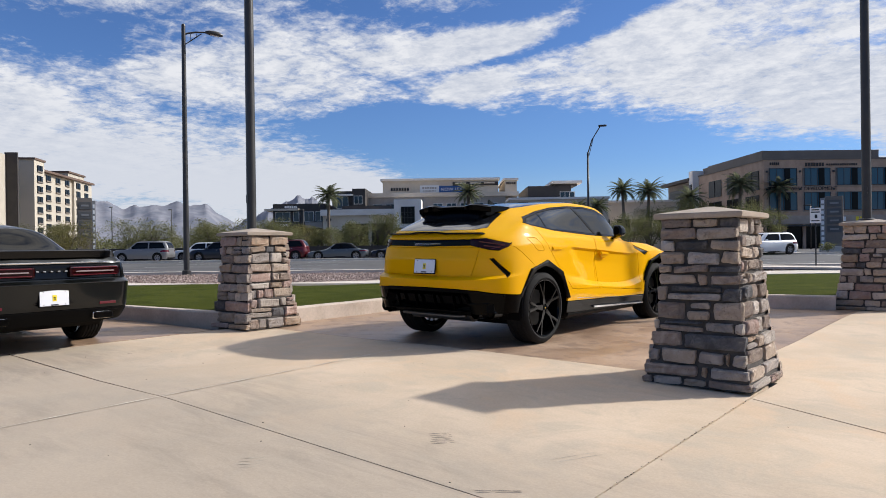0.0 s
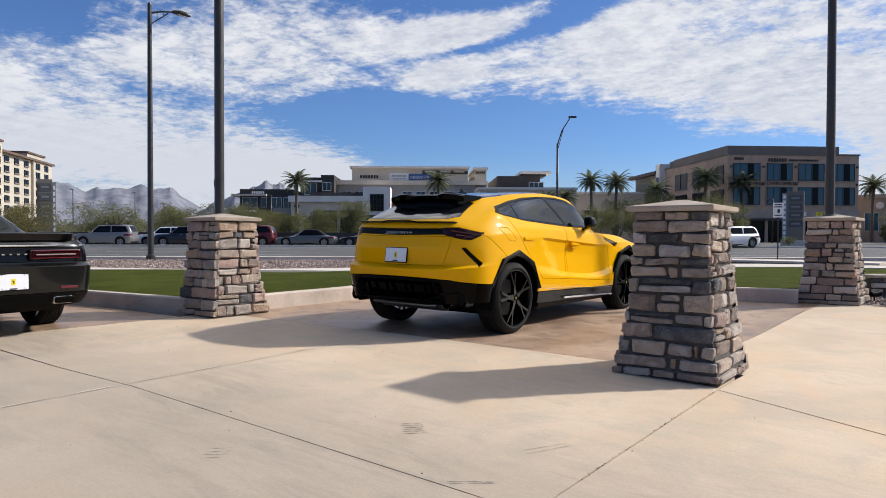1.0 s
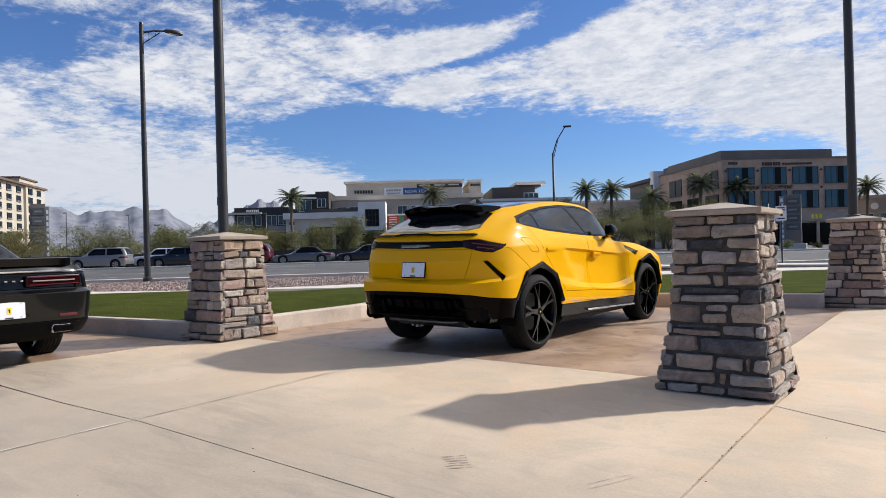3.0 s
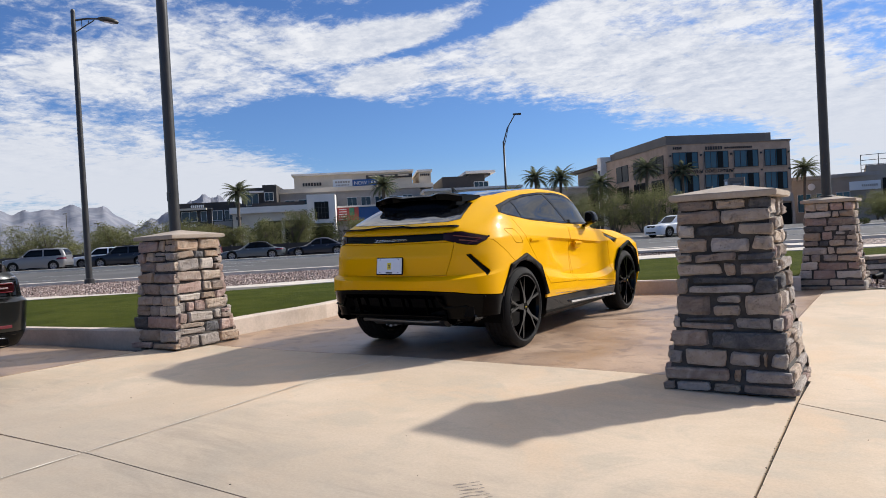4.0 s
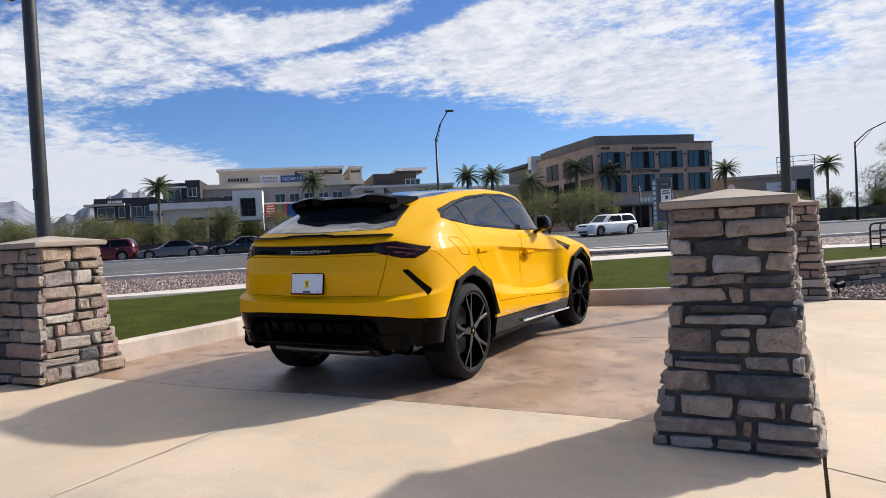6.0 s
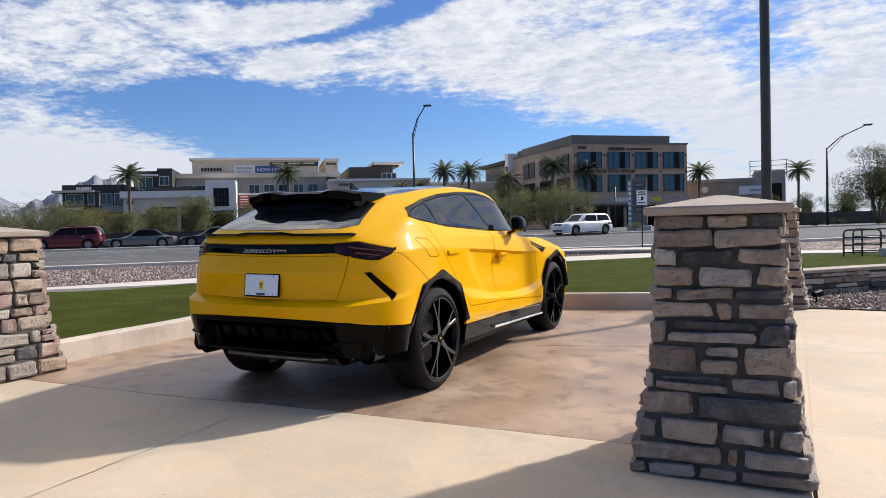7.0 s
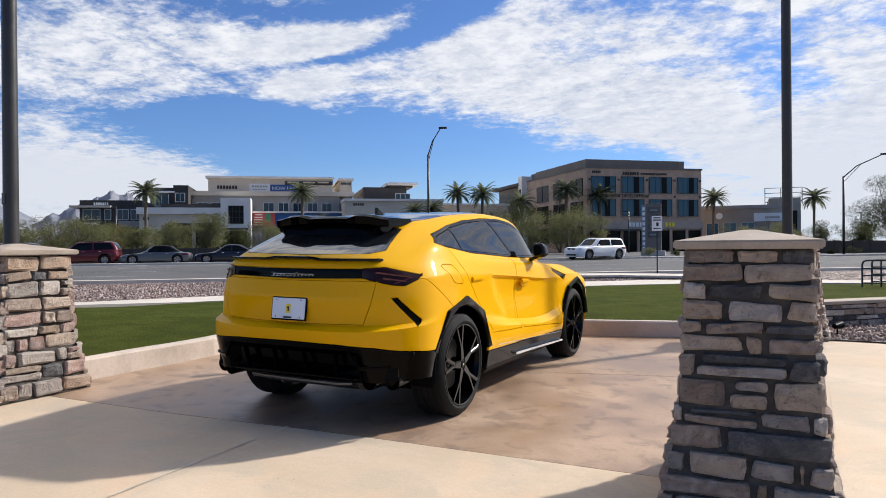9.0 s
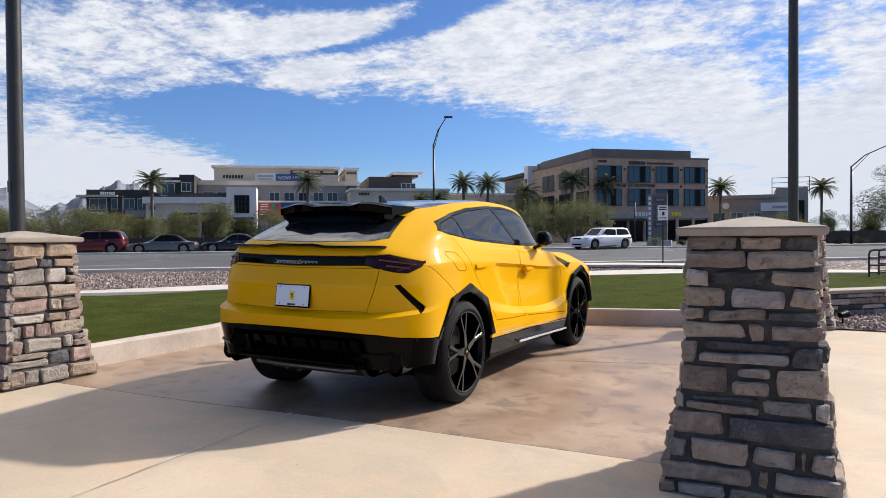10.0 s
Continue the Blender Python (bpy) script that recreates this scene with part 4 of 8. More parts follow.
L_MID = [(0, -1.046, .965), (.45, -1.031, .965), (.71, -.955, .968), (.93, -.69, .965), (.985, -.36, .99), (.972, .35, .92), (.928, 1.2, .86), (.945, 2.1, .83), (.985, 2.9, .90), (.955, 3.45, .88), (.72, 3.87, .85), (0, 4.03, .85)]
L_LAMP = [(0, -1.0, 1.10), (.45, -.985, 1.105), (.70, -.925, 1.11), (.915, -.66, 1.10), (.975, -.34, 1.12), (.975, .3, 1.09), (.945, 1.2, 1.03), (.945, 2.1, .965), (.965, 2.9, .98), (.90, 3.4, .95), (.66, 3.8, .92), (0, 3.95, .92)]
L_BELT = [(0, -.99, 1.185), (.45, -.975, 1.19), (.68, -.915, 1.195), (.86, -.63, 1.20), (.92, -.3, 1.22), (.93, .3, 1.21), (.915, 1.2, 1.165), (.895, 2.1, 1.10), (.86, 2.7, 1.085), (.74, 3.2, 1.05), (.48, 3.55, 1.0), (0, 3.68, 1.0)]
L_GLASS = [(0, -.95, 1.25), (.42, -.93, 1.255), (.62, -.86, 1.265), (.79, -.58, 1.29), (.86, -.28, 1.34), (.875, .25, 1.28), (.865, 1.2, 1.205), (.845, 1.95, 1.155), (.77, 2.3, 1.125), (.6, 2.52, 1.13), (.35, 2.64, 1.13), (0, 2.68, 1.13)]
L_RAIL = [(0, -.38, 1.49), (.38, -.37, 1.49), (.56, -.33, 1.48), (.665, -.12, 1.49), (.715, .12, 1.515), (.735, .5, 1.56), (.735, 1.1, 1.58), (.725, 1.6, 1.545), (.67, 1.72, 1.55), (.5, 1.80, 1.56), (.25, 1.84, 1.565), (0, 1.86, 1.57)]
L_ROOF = [(0, -.2, 1.56), (.34, -.19, 1.555), (.5, -.12, 1.55), (.58, .05, 1.56), (.615, .3, 1.59), (.625, .6, 1.615), (.625, 1.05, 1.63), (.60, 1.4, 1.615), (.52, 1.50, 1.615), (.38, 1.56, 1.62), (.18, 1.6, 1.622), (0, 1.61, 1.623)]
L_TOP = [(0, y, z) for y, z in ((-.1, 1.575), (-.05, 1.582), (.05, 1.595), (.2, 1.610), (.4, 1.628), (.65, 1.641), (.95, 1.647), (1.2, 1.643), (1.3, 1.64), (1.37, 1.638), (1.42, 1.636), (1.45, 1.635))]


def flank(v):
    """Hollow the doors below the shoulder crease, with a hard edge towards the rear wheel, and the rear bumper's middle."""
    if v.x > 0.8 and 0.1 < v.y < 2.75 and v.z < 1.12:
        t = (1.122 - 0.074 * v.y) - v.z
        start = 0.50 + 0.95 * max(0.0, t)
        win = ease(start - 0.06, start + 0.10, v.y) * (1 - ease(1.75, 2.75, v.y))
        v.x -= 0.026 * win * ease(0.0, 0.035, t) * (1 - 0.75 * ease(0.10, 0.50, t))
    if v.y < -0.9 and v.z < 0.60:
        v.y += 0.075 * (1 - ease(0.55, 0.64, v.x)) * ease(0.595, 0.55, v.z)
    return v


def arch_lip(yc, side):
    """A wheel arch lip in five soft facets, standing a little proud of the body side."""
    knots = ((-.80, .93), (-.55, .985), (-.38, 1.004), (.4, 1.002), (2.4, 1.002), (2.9, 1.006), (3.2, .998), (3.5, .978))
    def skin(y):
        for (y0, x0), (y1, x1) in zip(knots, knots[1:]):
            if y <= y1:
                return x0 + (x1 - x0) * (y - y0) / (y1 - y0)
        return knots[-1][1]
    bm = bmesh.new()
    rows = []
    steps = 60
    for k in range(steps + 1):
        deg = 8 + 154 * k / steps
        a = radians(deg)
        r = .510 / math.cos(radians((deg - 8) % 38.5 - 19.25))
        row = []
        for rad, dx in ((.458, -.06), (.458, -.004), (.470, .008), (r - .016, .016), (r - .004, .010), (r, -.012)):
            y, z = yc + rad * math.cos(a), .40 + rad * math.sin(a)
            row.append(bm.verts.new((side * (skin(yc + .49 * math.cos(a)) + dx), y, z)))
        rows.append(row)
    for p, q in zip(rows, rows[1:]):
        for j in range(len(p) - 1):
            bm.faces.new((p[j], q[j], q[j + 1], p[j + 1]))
    bmesh.ops.recalc_face_normals(bm, faces=bm.faces)
    return bm


def yellow_suv():
    car = thing("car", "glossy yellow sport utility car with black wheels and rear wing", "car", pose(0.0, 0.0, -0.004, 0.6, 0.8, 0))
    bm, layer = half_shell([L_SILL, L_SKIRT, L_CREASE, L_LEDGE, L_MID, L_LAMP, L_BELT, L_GLASS, L_RAIL, L_ROOF, L_TOP], 12, 6, flank, (1, 2, 3, 4, 5))
    side = lambda c, n: n.x > 0.2 and c.x > 0.5
    low = lambda c, n: c.z < 1.0 and c.x > 0.7 and n.x > 0.25
    rear = lambda c, n: c.y < -0.25 and n.y < -0.1
    glass_outline = [(-.30, 1.365), (-.20, 1.435), (.10, 1.505), (.40, 1.553), (.80, 1.580), (1.2, 1.580), (1.5, 1.55), (1.85, 1.45), (2.18, 1.27), (2.25, 1.175), (1.2, 1.212), (.3, 1.272), (-.2, 1.335)]
    cut_panel(bm, layer, 1, glass_outline, "x", side)
    panes = {
        2: [(-.262, 1.367), (-.185, 1.418), (.06, 1.474), (.125, 1.296), (-.18, 1.346)],
        3: [(.085, 1.482), (.42, 1.530), (.78, 1.556), (.87, 1.557), (1.30, 1.228), (.32, 1.288), (.15, 1.298)],
        4: [(.935, 1.557), (1.18, 1.557), (1.47, 1.527), (1.81, 1.43), (2.12, 1.262), (2.15, 1.20), (1.365, 1.225)],
    }
    for k, poly in panes.items():
        cut_panel(bm, layer, k, poly, "x", side, (1,))
    cut_panel(bm, layer, 5, [(-.02, 1.278), (.58, 1.288), (.655, 1.31), (.565, 1.475), (.5, 1.485), (-.02, 1.49)], "y", lambda c, n: rear(c, n) and c.y > -1.0 and c.z > 1.24)
    cut_panel(bm, layer, 6, [(-.02, -.40), (.40, -.38), (.53, -.22), (.585, .05), (.618, .5), (.618, 1.05), (.585, 1.45), (.3, 1.72), (-.02, 1.78)], "z", lambda c, n: c.z > 1.47 and n.z > 0.3)
    cut_panel(bm, layer, 7, [(-.02, 1.82), (.30, 1.78), (.60, 1.65), (.665, 1.72), (.765, 2.24), (.60, 2.46), (.35, 2.60), (-.02, 2.64)], "z", lambda c, n: c.y > 1.3 and c.z > 1.1 and n.z > 0.2)
    for yc in (-.09, 2.955):
        cut_panel(bm, layer, 9, disc(yc, .40, .495), "x", low)
        cut_panel(bm, layer, 9, [(yc - .495, .0), (yc + .495, .0), (yc + .495, .40), (yc - .495, .40)], "x", low)
    cut_panel(bm, layer, 10, [(.2, .1), (2.7, .1), (2.7, .368), (2.43, .375), (.2, .495)], "x", low)
    cut_panel(bm, layer, 11, [(-.02, .1), (1.3, .1), (1.3, .515), (.965, .586), (.74, .632), (.45, .646), (-.02, .651)], "y", lambda c, n: c.y < -0.32 and c.z < 0.8)
    cut_panel(bm, layer, 12, [(-.02, 1.102), (.72, 1.118), (.74, 1.185), (-.02, 1.178)], "y", rear)
    cut_panel(bm, layer, 13, [(.60, 1.118), (.79, 1.066), (.855, 1.058), (.905, 1.100), (.905, 1.135), (.74, 1.193), (.60, 1.186)], "y", lambda c, n: c.y < -.45 and n.y < -.05, (0, 12))
    cut_panel(bm, layer, 14, [(-.02, .772), (.665, .785), (.685, .95), (.735, 1.098), (-.02, 1.09)], "y", rear)
    cut_panel(bm, layer, 15, [(.795, .975), (.828, .978), (.945, .815), (.942, .770), (.925, .785)], "y", lambda c, n: c.y < -.5)
    cut_panel(bm, layer, 16, [(-.17, 1.35), (.02, 1.07), (.50, .575), (1.262, .535), (1.195, 1.02), (1.195, 1.25)], "x", side)
    cut_panel(bm, layer, 17, [(1.199, 1.25), (1.199, 1.02), (1.267, .535), (2.40, .45), (2.37, .9), (2.27, 1.18)], "x", side)
    cut_panel(bm, layer, 18, [(-.37, 1.185), (-.345, 1.20), (-.215, 1.192), (-.19, 1.175), (-.09, 1.058), (-.105, 1.04), (-.225, 1.05), (-.25, 1.062)], "x", side)
    cut_panel(bm, layer, 19, [(2.22, 1.075), (2.30, 1.075), (2.66, .975), (2.585, .925), (2.54, .935)], "x", lambda c, n: c.x > .7 and c.z > .8)
    cut_panel(bm, layer, 21, [(-1.4, .5), (-.28, .5), (-.28, .86), (-.40, .955), (-.61, 1.10), (-.70, 1.116), (-1.4, 1.116)], "x", lambda c, n: c.z < 1.13)
    part("bumper_cover", panel_mesh(bm, layer, 21, 0.0025, 0.010), M_YELLOW, car, smooth=True)
    part("body", panel_mesh(bm, layer, 0, 0.0035, 0.016), M_YELLOW, car, smooth=True)
    for s in ("right", "left"):
        part("window_trim", panel_mesh(bm, layer, 1, 0.0035, 0.008, 0.001, s), M_BLACK, car, "gloss black window surround", smooth=True)
        for k in (2, 3, 4):
            part("side_window", panel_mesh(bm, layer, k, 0.003, 0.006, -0.002, s), M_SIDEGLASS, car, "dark tinted side glass reflecting clouds", smooth=True)
    part("rear_window", panel_mesh(bm, layer, 5, 0.0035, 0.016), M_REARGLASS, car, "sloping dark tinted rear glass", smooth=True)
    part("roof_panel", panel_mesh(bm, layer, 6, 0.0035, 0.016), M_CARBON, car, "gloss black roof panel", smooth=True)
    part("windscreen", panel_mesh(bm, layer, 7, 0.0035, 0.016), M_GLASS, car, smooth=True)
    for s in ("right", "left"):
        for yc in (-.09, 2.955):
            part("arch_trim", arch_lip(yc, 1 if s == "right" else -1), M_BUMPER, car, "gloss black wheel arch cladding", smooth=True)
        part("side_sill", panel_mesh(bm, layer, 10, 0.006, 0.008, 0.004, s), M_BUMPER, car, "gloss black side skirt", smooth=True)
    part("rear_bumper", panel_mesh(bm, layer, 11, 0.006, 0.008), M_BUMPER, car, "gloss black lower rear bumper", smooth=True)
    part("light_bar", panel_mesh(bm, layer, 12, 0.0035, 0.016, -0.004), M_BUMPER, car, "black trim strip between the tail lamps", smooth=True)
    for s in ("right", "left"):
        part("tail_lamp", panel_mesh(bm, layer, 13, 0.0035, 0.016, 0.002, s), M_REDLAMP, car, "smoked dark red tail lamp", smooth=True)
        part("bumper_vent", panel_mesh(bm, layer, 15, 0.008, 0.02, -0.012, s), M_TRIM, car, "slanted black air outlet", smooth=True)
        part("rear_door", panel_mesh(bm, layer, 16, 0.0035, 0.016, 0.0, s), M_YELLOW, car, smooth=True)
        part("front_door", panel_mesh(bm, layer, 17, 0.0035, 0.016, 0.0, s), M_YELLOW, car, smooth=True)
        part("fender_vent", panel_mesh(bm, layer, 19, 0.010, 0.02, -0.006, s), M_TRIM, car, "black triangular fender vent", smooth=True)
    part("tailgate", panel_mesh(bm, layer, 14, 0.0035, 0.016), M_YELLOW, car, smooth=True)
    part("fuel_flap", panel_mesh(bm, layer, 18, 0.0035, 0.016, 0.0, "right"), M_YELLOW, car, smooth=True)
    bm.free()
    # dark inside and underside
    inner = box(1.36, 4.1, 0.50, (0, 1.72, 0.195), 0.04)
    inner = box(1.84, 1.9, 0.34, (0, 1.43, 0.20), 0.04, bm=inner)
    inner = box(1.70, 0.42, 0.24, (0, -0.72, 0.34), 0.05, bm=inner)
    inner = box(1.40, 2.6, 0.66, (0, 1.0, 0.70), 0.2, bm=inner)
    part("underbody", inner, M_TRIM, car, "matt black underside")
    for sx in (-1, 1):
        for y in (-0.09, 2.955):
            liner = bmesh.new()
            arc = [[liner.verts.new((w, r * math.cos(a), r * math.sin(a))) for w, r in ((-0.36, 0.462), (0.0, 0.474))] for a in (math.pi * (k / 24 * 1.16 - 0.08) for k in range(25))]
            for a, b in zip(arc, arc[1:]):
                liner.faces.new((a[0], a[1], b[1], b[0]))
            part("wheel_liner", liner, M_TRIM, car, "matt black wheel arch liner", smooth=True).matrix_basis = Matrix.Translation((sx * 0.955, y, 0.40)) @ Matrix.Diagonal((sx, 1, 1, 1))
            wheel(car, sx * 0.99, y, 0.390, 0.410, 0.325, 0.30 if y < 1 else 0.28, sx, M_RIM)
    # roof wing: upper blade with swept tips, lower lip over the glass
    def blade(sections, mat, name, label):
        w = bmesh.new()
        rows = []
        for x, prof in sections:
            rows.append([w.verts.new((x, y, z)) for y, z in prof])
        for a, b in zip(rows, rows[1:]):
            n = len(a)
            for k in range(n):
                w.faces.new((a[k], a[(k + 1) % n], b[(k + 1) % n], b[k]))
        w.faces.new(rows[0])
        w.faces.new(rows[-1][::-1])
        bmesh.ops.recalc_face_normals(w, faces=w.faces)
        bmesh.ops.bevel(w, geom=[e for e in w.edges if e.calc_face_angle(0) > 0.7], offset=0.006, segments=2, affect="EDGES")
        return part(name, w, mat, car, label, smooth=False)

    def upper(x):
        a = abs(x)
        drop = 0.028 * ease(0.36, 0.55, a) + 0.012 * ease(0.0, 0.4, a)
        back = -0.56 + 0.05 * ease(0.3, 0.56, a) - 0.02 * ease(0.18, 0.26, a)
        rise = 0.024 * ease(0.20, 0.255, a) - 0.006
        return (x, [(-0.16, 1.578 - drop), (back + 0.05, 1.566 - drop + rise), (back, 1.548 - drop + rise), (back + 0.012, 1.508 - drop), (-0.16, 1.535 - drop)])
    xs = [k * 0.552 / 12 for k in range(-12, 13)]
    wing = blade([upper(x) for x in xs], M_BUMPER, "rear_wing", "gloss black roof wing")
    wing.location = (0, 0, 0.016)
    def lower(x):
        a = abs(x)
        foot = 1.372 - 0.012 * ease(0.20, 0.25, a) + 0.10 * ease(0.36, 0.50, a)
        return (x, [(-0.26, 1.520), (-0.505, 1.505), (-0.56, foot + 0.035), (-0.55, foot), (-0.44, 1.44)])
    blade([lower(x) for x in [k * 0.50 / 14 for k in range(-14, 15)]], M_BUMPER, "wing_lip", "black lower wing lip over the glass")
    def tail(x):
        a = abs(x)
        y = -1.022 + 0.10 * ease(0.4, 0.8, a) + 0.03 * ease(0.0, .5, a)
        z = 1.252 + 0.012 * ease(0.24, 0.16, a)
        return (x, [(y + 0.13, z - 0.006), (y + 0.02, z + 0.006), (y - 0.012, z + 0.004), (y - 0.004, z - 0.012), (y + 0.10, z - 0.03)])
    blade([tail(x) for x in [k * 0.70 / 14 for k in range(-14, 15)]], M_BLACK, "tail_lip", "thin black ducktail lip")
    # tail lamp bars, maker's script as a plain strip
    for sx in (-1, 1):
        part("lamp_bar", bar((sx * .70, -.938, 1.158), (sx * .885, -.735, 1.118), .012, .008, .012, .012, (0, -1, 0), bevel=0.003), M_REDBAR, car, "red light bar inside the lamp")
        part("lamp_bar", bar((sx * .74, -.905, 1.115), (sx * .86, -.775, 1.09), .014, .010, .012, .012, (0, -1, 0), bevel=0.003), M_REDBAR, car, "red light bar inside the lamp")
        part("lamp_bar", bar((sx * .80, -.852, 1.075), (sx * .885, -.728, 1.118), .010, .010, .012, .012, (0, -1, 0), bevel=0.003), M_REDBAR, car, "red light bar inside the lamp")
        part("reflector", bar((sx * .55, -1.04, .632), (sx * .90, -.83, .632), .018, .016, .01, .01, (0, -1, 0), bevel=0.002), M_REDLAMP, car, "low dark red reflector")
    flow = []
    for k in range(121):
        f = k / 120
        tall = 2.1 if f < 0.07 or 0.55 < f < 0.60 or 0.70 < f < 0.75 else 1.0
        flow.append((-.19 + .40 * f + .006 * math.sin(f * 75), -1.003, 1.131 + .008 * tall * math.sin(f * 75 + 1.2)))
    strokes = tube(flow, .0028, 5)
    strokes = bar((-.20, -1.003, 1.119), (.06, -1.003, 1.121), .004, .003, .005, .005, (0, -1, 0), bm=strokes)
    part("maker_script", strokes, M_CHROME, car, "flowing silver marks on the trim strip")
    plate(car, 0.305, 0.152, (0.015, -1.052, 0.882), -8)
    # lower bumper: diffuser fins, side blades, exhausts, tow bar
    for x in (-.42, -.14, .14, .42):
        part("diffuser_fin", bar((x, -1.045, .575), (x, -.985, .385), .012, .012, .05, .05, (0, 1, 0), bevel=0.004), M_BUMPER, car)
    part("diffuser_shelf", box(1.12, .10, .022, (0, -.975, .385), .008), M_BUMPER, car)
    part("diffuser_back", box(1.2, .05, .20, (0, -.91, .38), .01), M_TRIM, car)
    for sx in (-1, 1):
        part("bumper_blade", bar((sx * .55, -1.062, .60), (sx * .63, -1.03, .475), .022, .022, .03, .03, (0, -1, 0), bevel=0.008), M_BUMPER, car)
        part("bumper_blade", bar((sx * .62, -1.035, .480), (sx * .82, -.925, .488), .026, .022, .03, .03, (0, -1, 0), bevel=0.008), M_BUMPER, car)
        part("parking_sensor", lathe([(0.0, -.010), (.011, -.009), (.013, 0.0)], 12, "Y"), M_TRIM, car).matrix_basis = Matrix.Translation((sx * .93, -.80, .575))
        for dx in (.655, .80):
            ob = part("exhaust_tip", lathe([(.058, .0), (.062, -.004), (.064, -.14), (.052, -.14), (.050, -.01)], 24, "Y"), M_BUMPER, car, "dark round exhaust tip", smooth=True)
            ob.matrix_basis = Matrix.Translation((sx * dx, -.985 + (dx - .6) * .52, .378)) @ Matrix.Rotation(math.pi, 4, "Z")
    part("cross_pipe", tube([(-.50, -.86, .325), (-.2, -.88, .322), (.35, -.88, .322), (.45, -.86, .33)], .022, 12), M_STEEL, car, "dull steel exhaust cross pipe", smooth=True)
    part("muffler", tube([(-.45, -.7, .36), (.45, -.7, .36)], .11, 16), M_STEEL, car, smooth=True)
    part("diff_housing", tube([(-.12, -.05, .36), (.12, -.05, .36)], [.12, .12], 16), M_TRIM, car, smooth=True)
    # mirrors, handles, aerial, sill strip
    for sx in (-1, 1):
        mir = bmesh.new()
        bmesh.ops.create_cube(mir, size=2.0)
        for v in mir.verts:
            v.co.x *= (0.80 if v.co.z > 0 else 1.0) * (0.72 if v.co.y > 0 else 1.0)
            v.co.z *= 0.72 if v.co.y > 0 else 1.0
            v.co.x += (-0.20 if v.co.z > 0 else 0.06) * sx
            v.co.y *= 0.85 if v.co.z > 0 else 1.0
        bmesh.ops.bevel(mir, geom=mir.edges[:] + mir.verts[:], offset=0.62, segments=5, affect="EDGES", profile=0.55)
        bmesh.ops.scale(mir, vec=(.080, .085, .082), verts=mir.verts)
        house = part("wing_mirror", mir, M_BLACK, car, "gloss black wing mirror", smooth=True)
        house.matrix_basis = Matrix.Translation((sx * 1.0, 1.74, 1.272)) @ Matrix.Rotation(radians(-8 * sx), 4, "Z")
        part("mirror_glass", lathe([(0.0, -.0865), (.070, -.0865), (.074, -.080)], 24, "Y"), M_GLASS, house).matrix_basis = Matrix.Diagonal((.7, 1.0, .76, 1))
        part("mirror_arm", bar((sx * .86, 1.80, 1.165), (sx * 1.0, 1.76, 1.215), .09, .07, .035, .03, (0, 0, 1), bevel=.008), M_BLACK, car)
        for y, z in ((.20, 1.055), (1.40, .972)):
            cup = bmesh.new()
            bmesh.ops.create_uvsphere(cup, u_segments=16, v_segments=10, radius=1.0)
            bmesh.ops.scale(cup, vec=(.014, .092, .042), verts=cup.verts)
            xx = .974 if y < 1 else .946
            h = part("door_handle", bar((0, -.125, 0.008), (0, .115, 0.0), .046, .032, .046, .030, (1, 0, 0), bevel=.011), M_YELLOW, car, "body-coloured pull handle")
            h.matrix_basis = Matrix.Translation((sx * xx, y, z))
            part("handle_cup", cup, M_YELLOW, h, smooth=True).matrix_basis = Matrix.Translation((-sx * .012, 0, -.018))
        part("sill_strip", bar((sx * .992, .62, .452), (sx * .99, 2.40, .36), .006, .006, .008, .008, (1, 0, 0)), M_CHROME, car, "thin bright strip on the side skirt")
        part("side_step", bar((sx * .985, 1.02, .315), (sx * .985, 2.42, .262), .022, .020, .05, .05, (1, 0, 0), bevel=.006), M_CHROME, car, "bright metal lower sill blade")
    fin = prism([(0, 0), (.15, 0), (.05, .055), (.02, .07), (0, .072)], .03, Matrix.Translation((-.015, .16, 1.60)) @ Matrix(((0, 0, 1, 0), (1, 0, 0, 0), (0, 1, 0, 0), (0, 0, 0, 1))), .006)
    part("aerial_fin", fin, M_BLACK, car, "small black shark-fin aerial")
    return car


yellow_suv()

# ---- black muscle coupe on the next pad ----
C_SILL = [(0, .12, .30), (.5, .12, .30), (.80, .15, .32), (.93, .32, .36), (.95, .7, .28), (.95, 2.0, .24), (.95, 3.6, .24), (.88, 4.7, .25), (0, 4.95, .25)]
C_LOW = [(0, .03, .44), (.5, .03, .44), (.82, .07, .44), (.95, .26, .46), (.965, .7, .48), (.955, 2.0, .45), (.965, 3.6, .45), (.90, 4.75, .45), (0, 5.0, .45)]
C_SHELF = [(0, -.035, .745), (.5, -.035, .745), (.83, .015, .745), (.955, .22, .745), (.97, .7, .75), (.955, 2.0, .72), (.965, 3.6, .72), (.90, 4.75, .68), (0, 4.98, .68)]
C_TUCK = [(0, .03, .785), (.5, .03, .785), (.81, .07, .785), (.935, .25, .79), (.955, .7, .82), (.94, 2.0, .82), (.95, 3.6, .80), (.87, 4.7, .74), (0, 4.95, .74)]
C_BROW = [(0, .06, .965), (.5, .06, .965), (.80, .10, .965), (.90, .27, .965), (.92, .7, .97), (.91, 2.0, .95), (.91, 3.6, .90), (.80, 4.6, .84), (0, 4.85, .84)]
C_DECK = [(0, .09, 1.03), (.5, .09, 1.03), (.77, .14, 1.03), (.86, .33, 1.02), (.88, .8, 1.02), (.87, 2.0, 1.0), (.85, 3.3, .94), (.66, 4.3, .90), (0, 4.5, .90)]
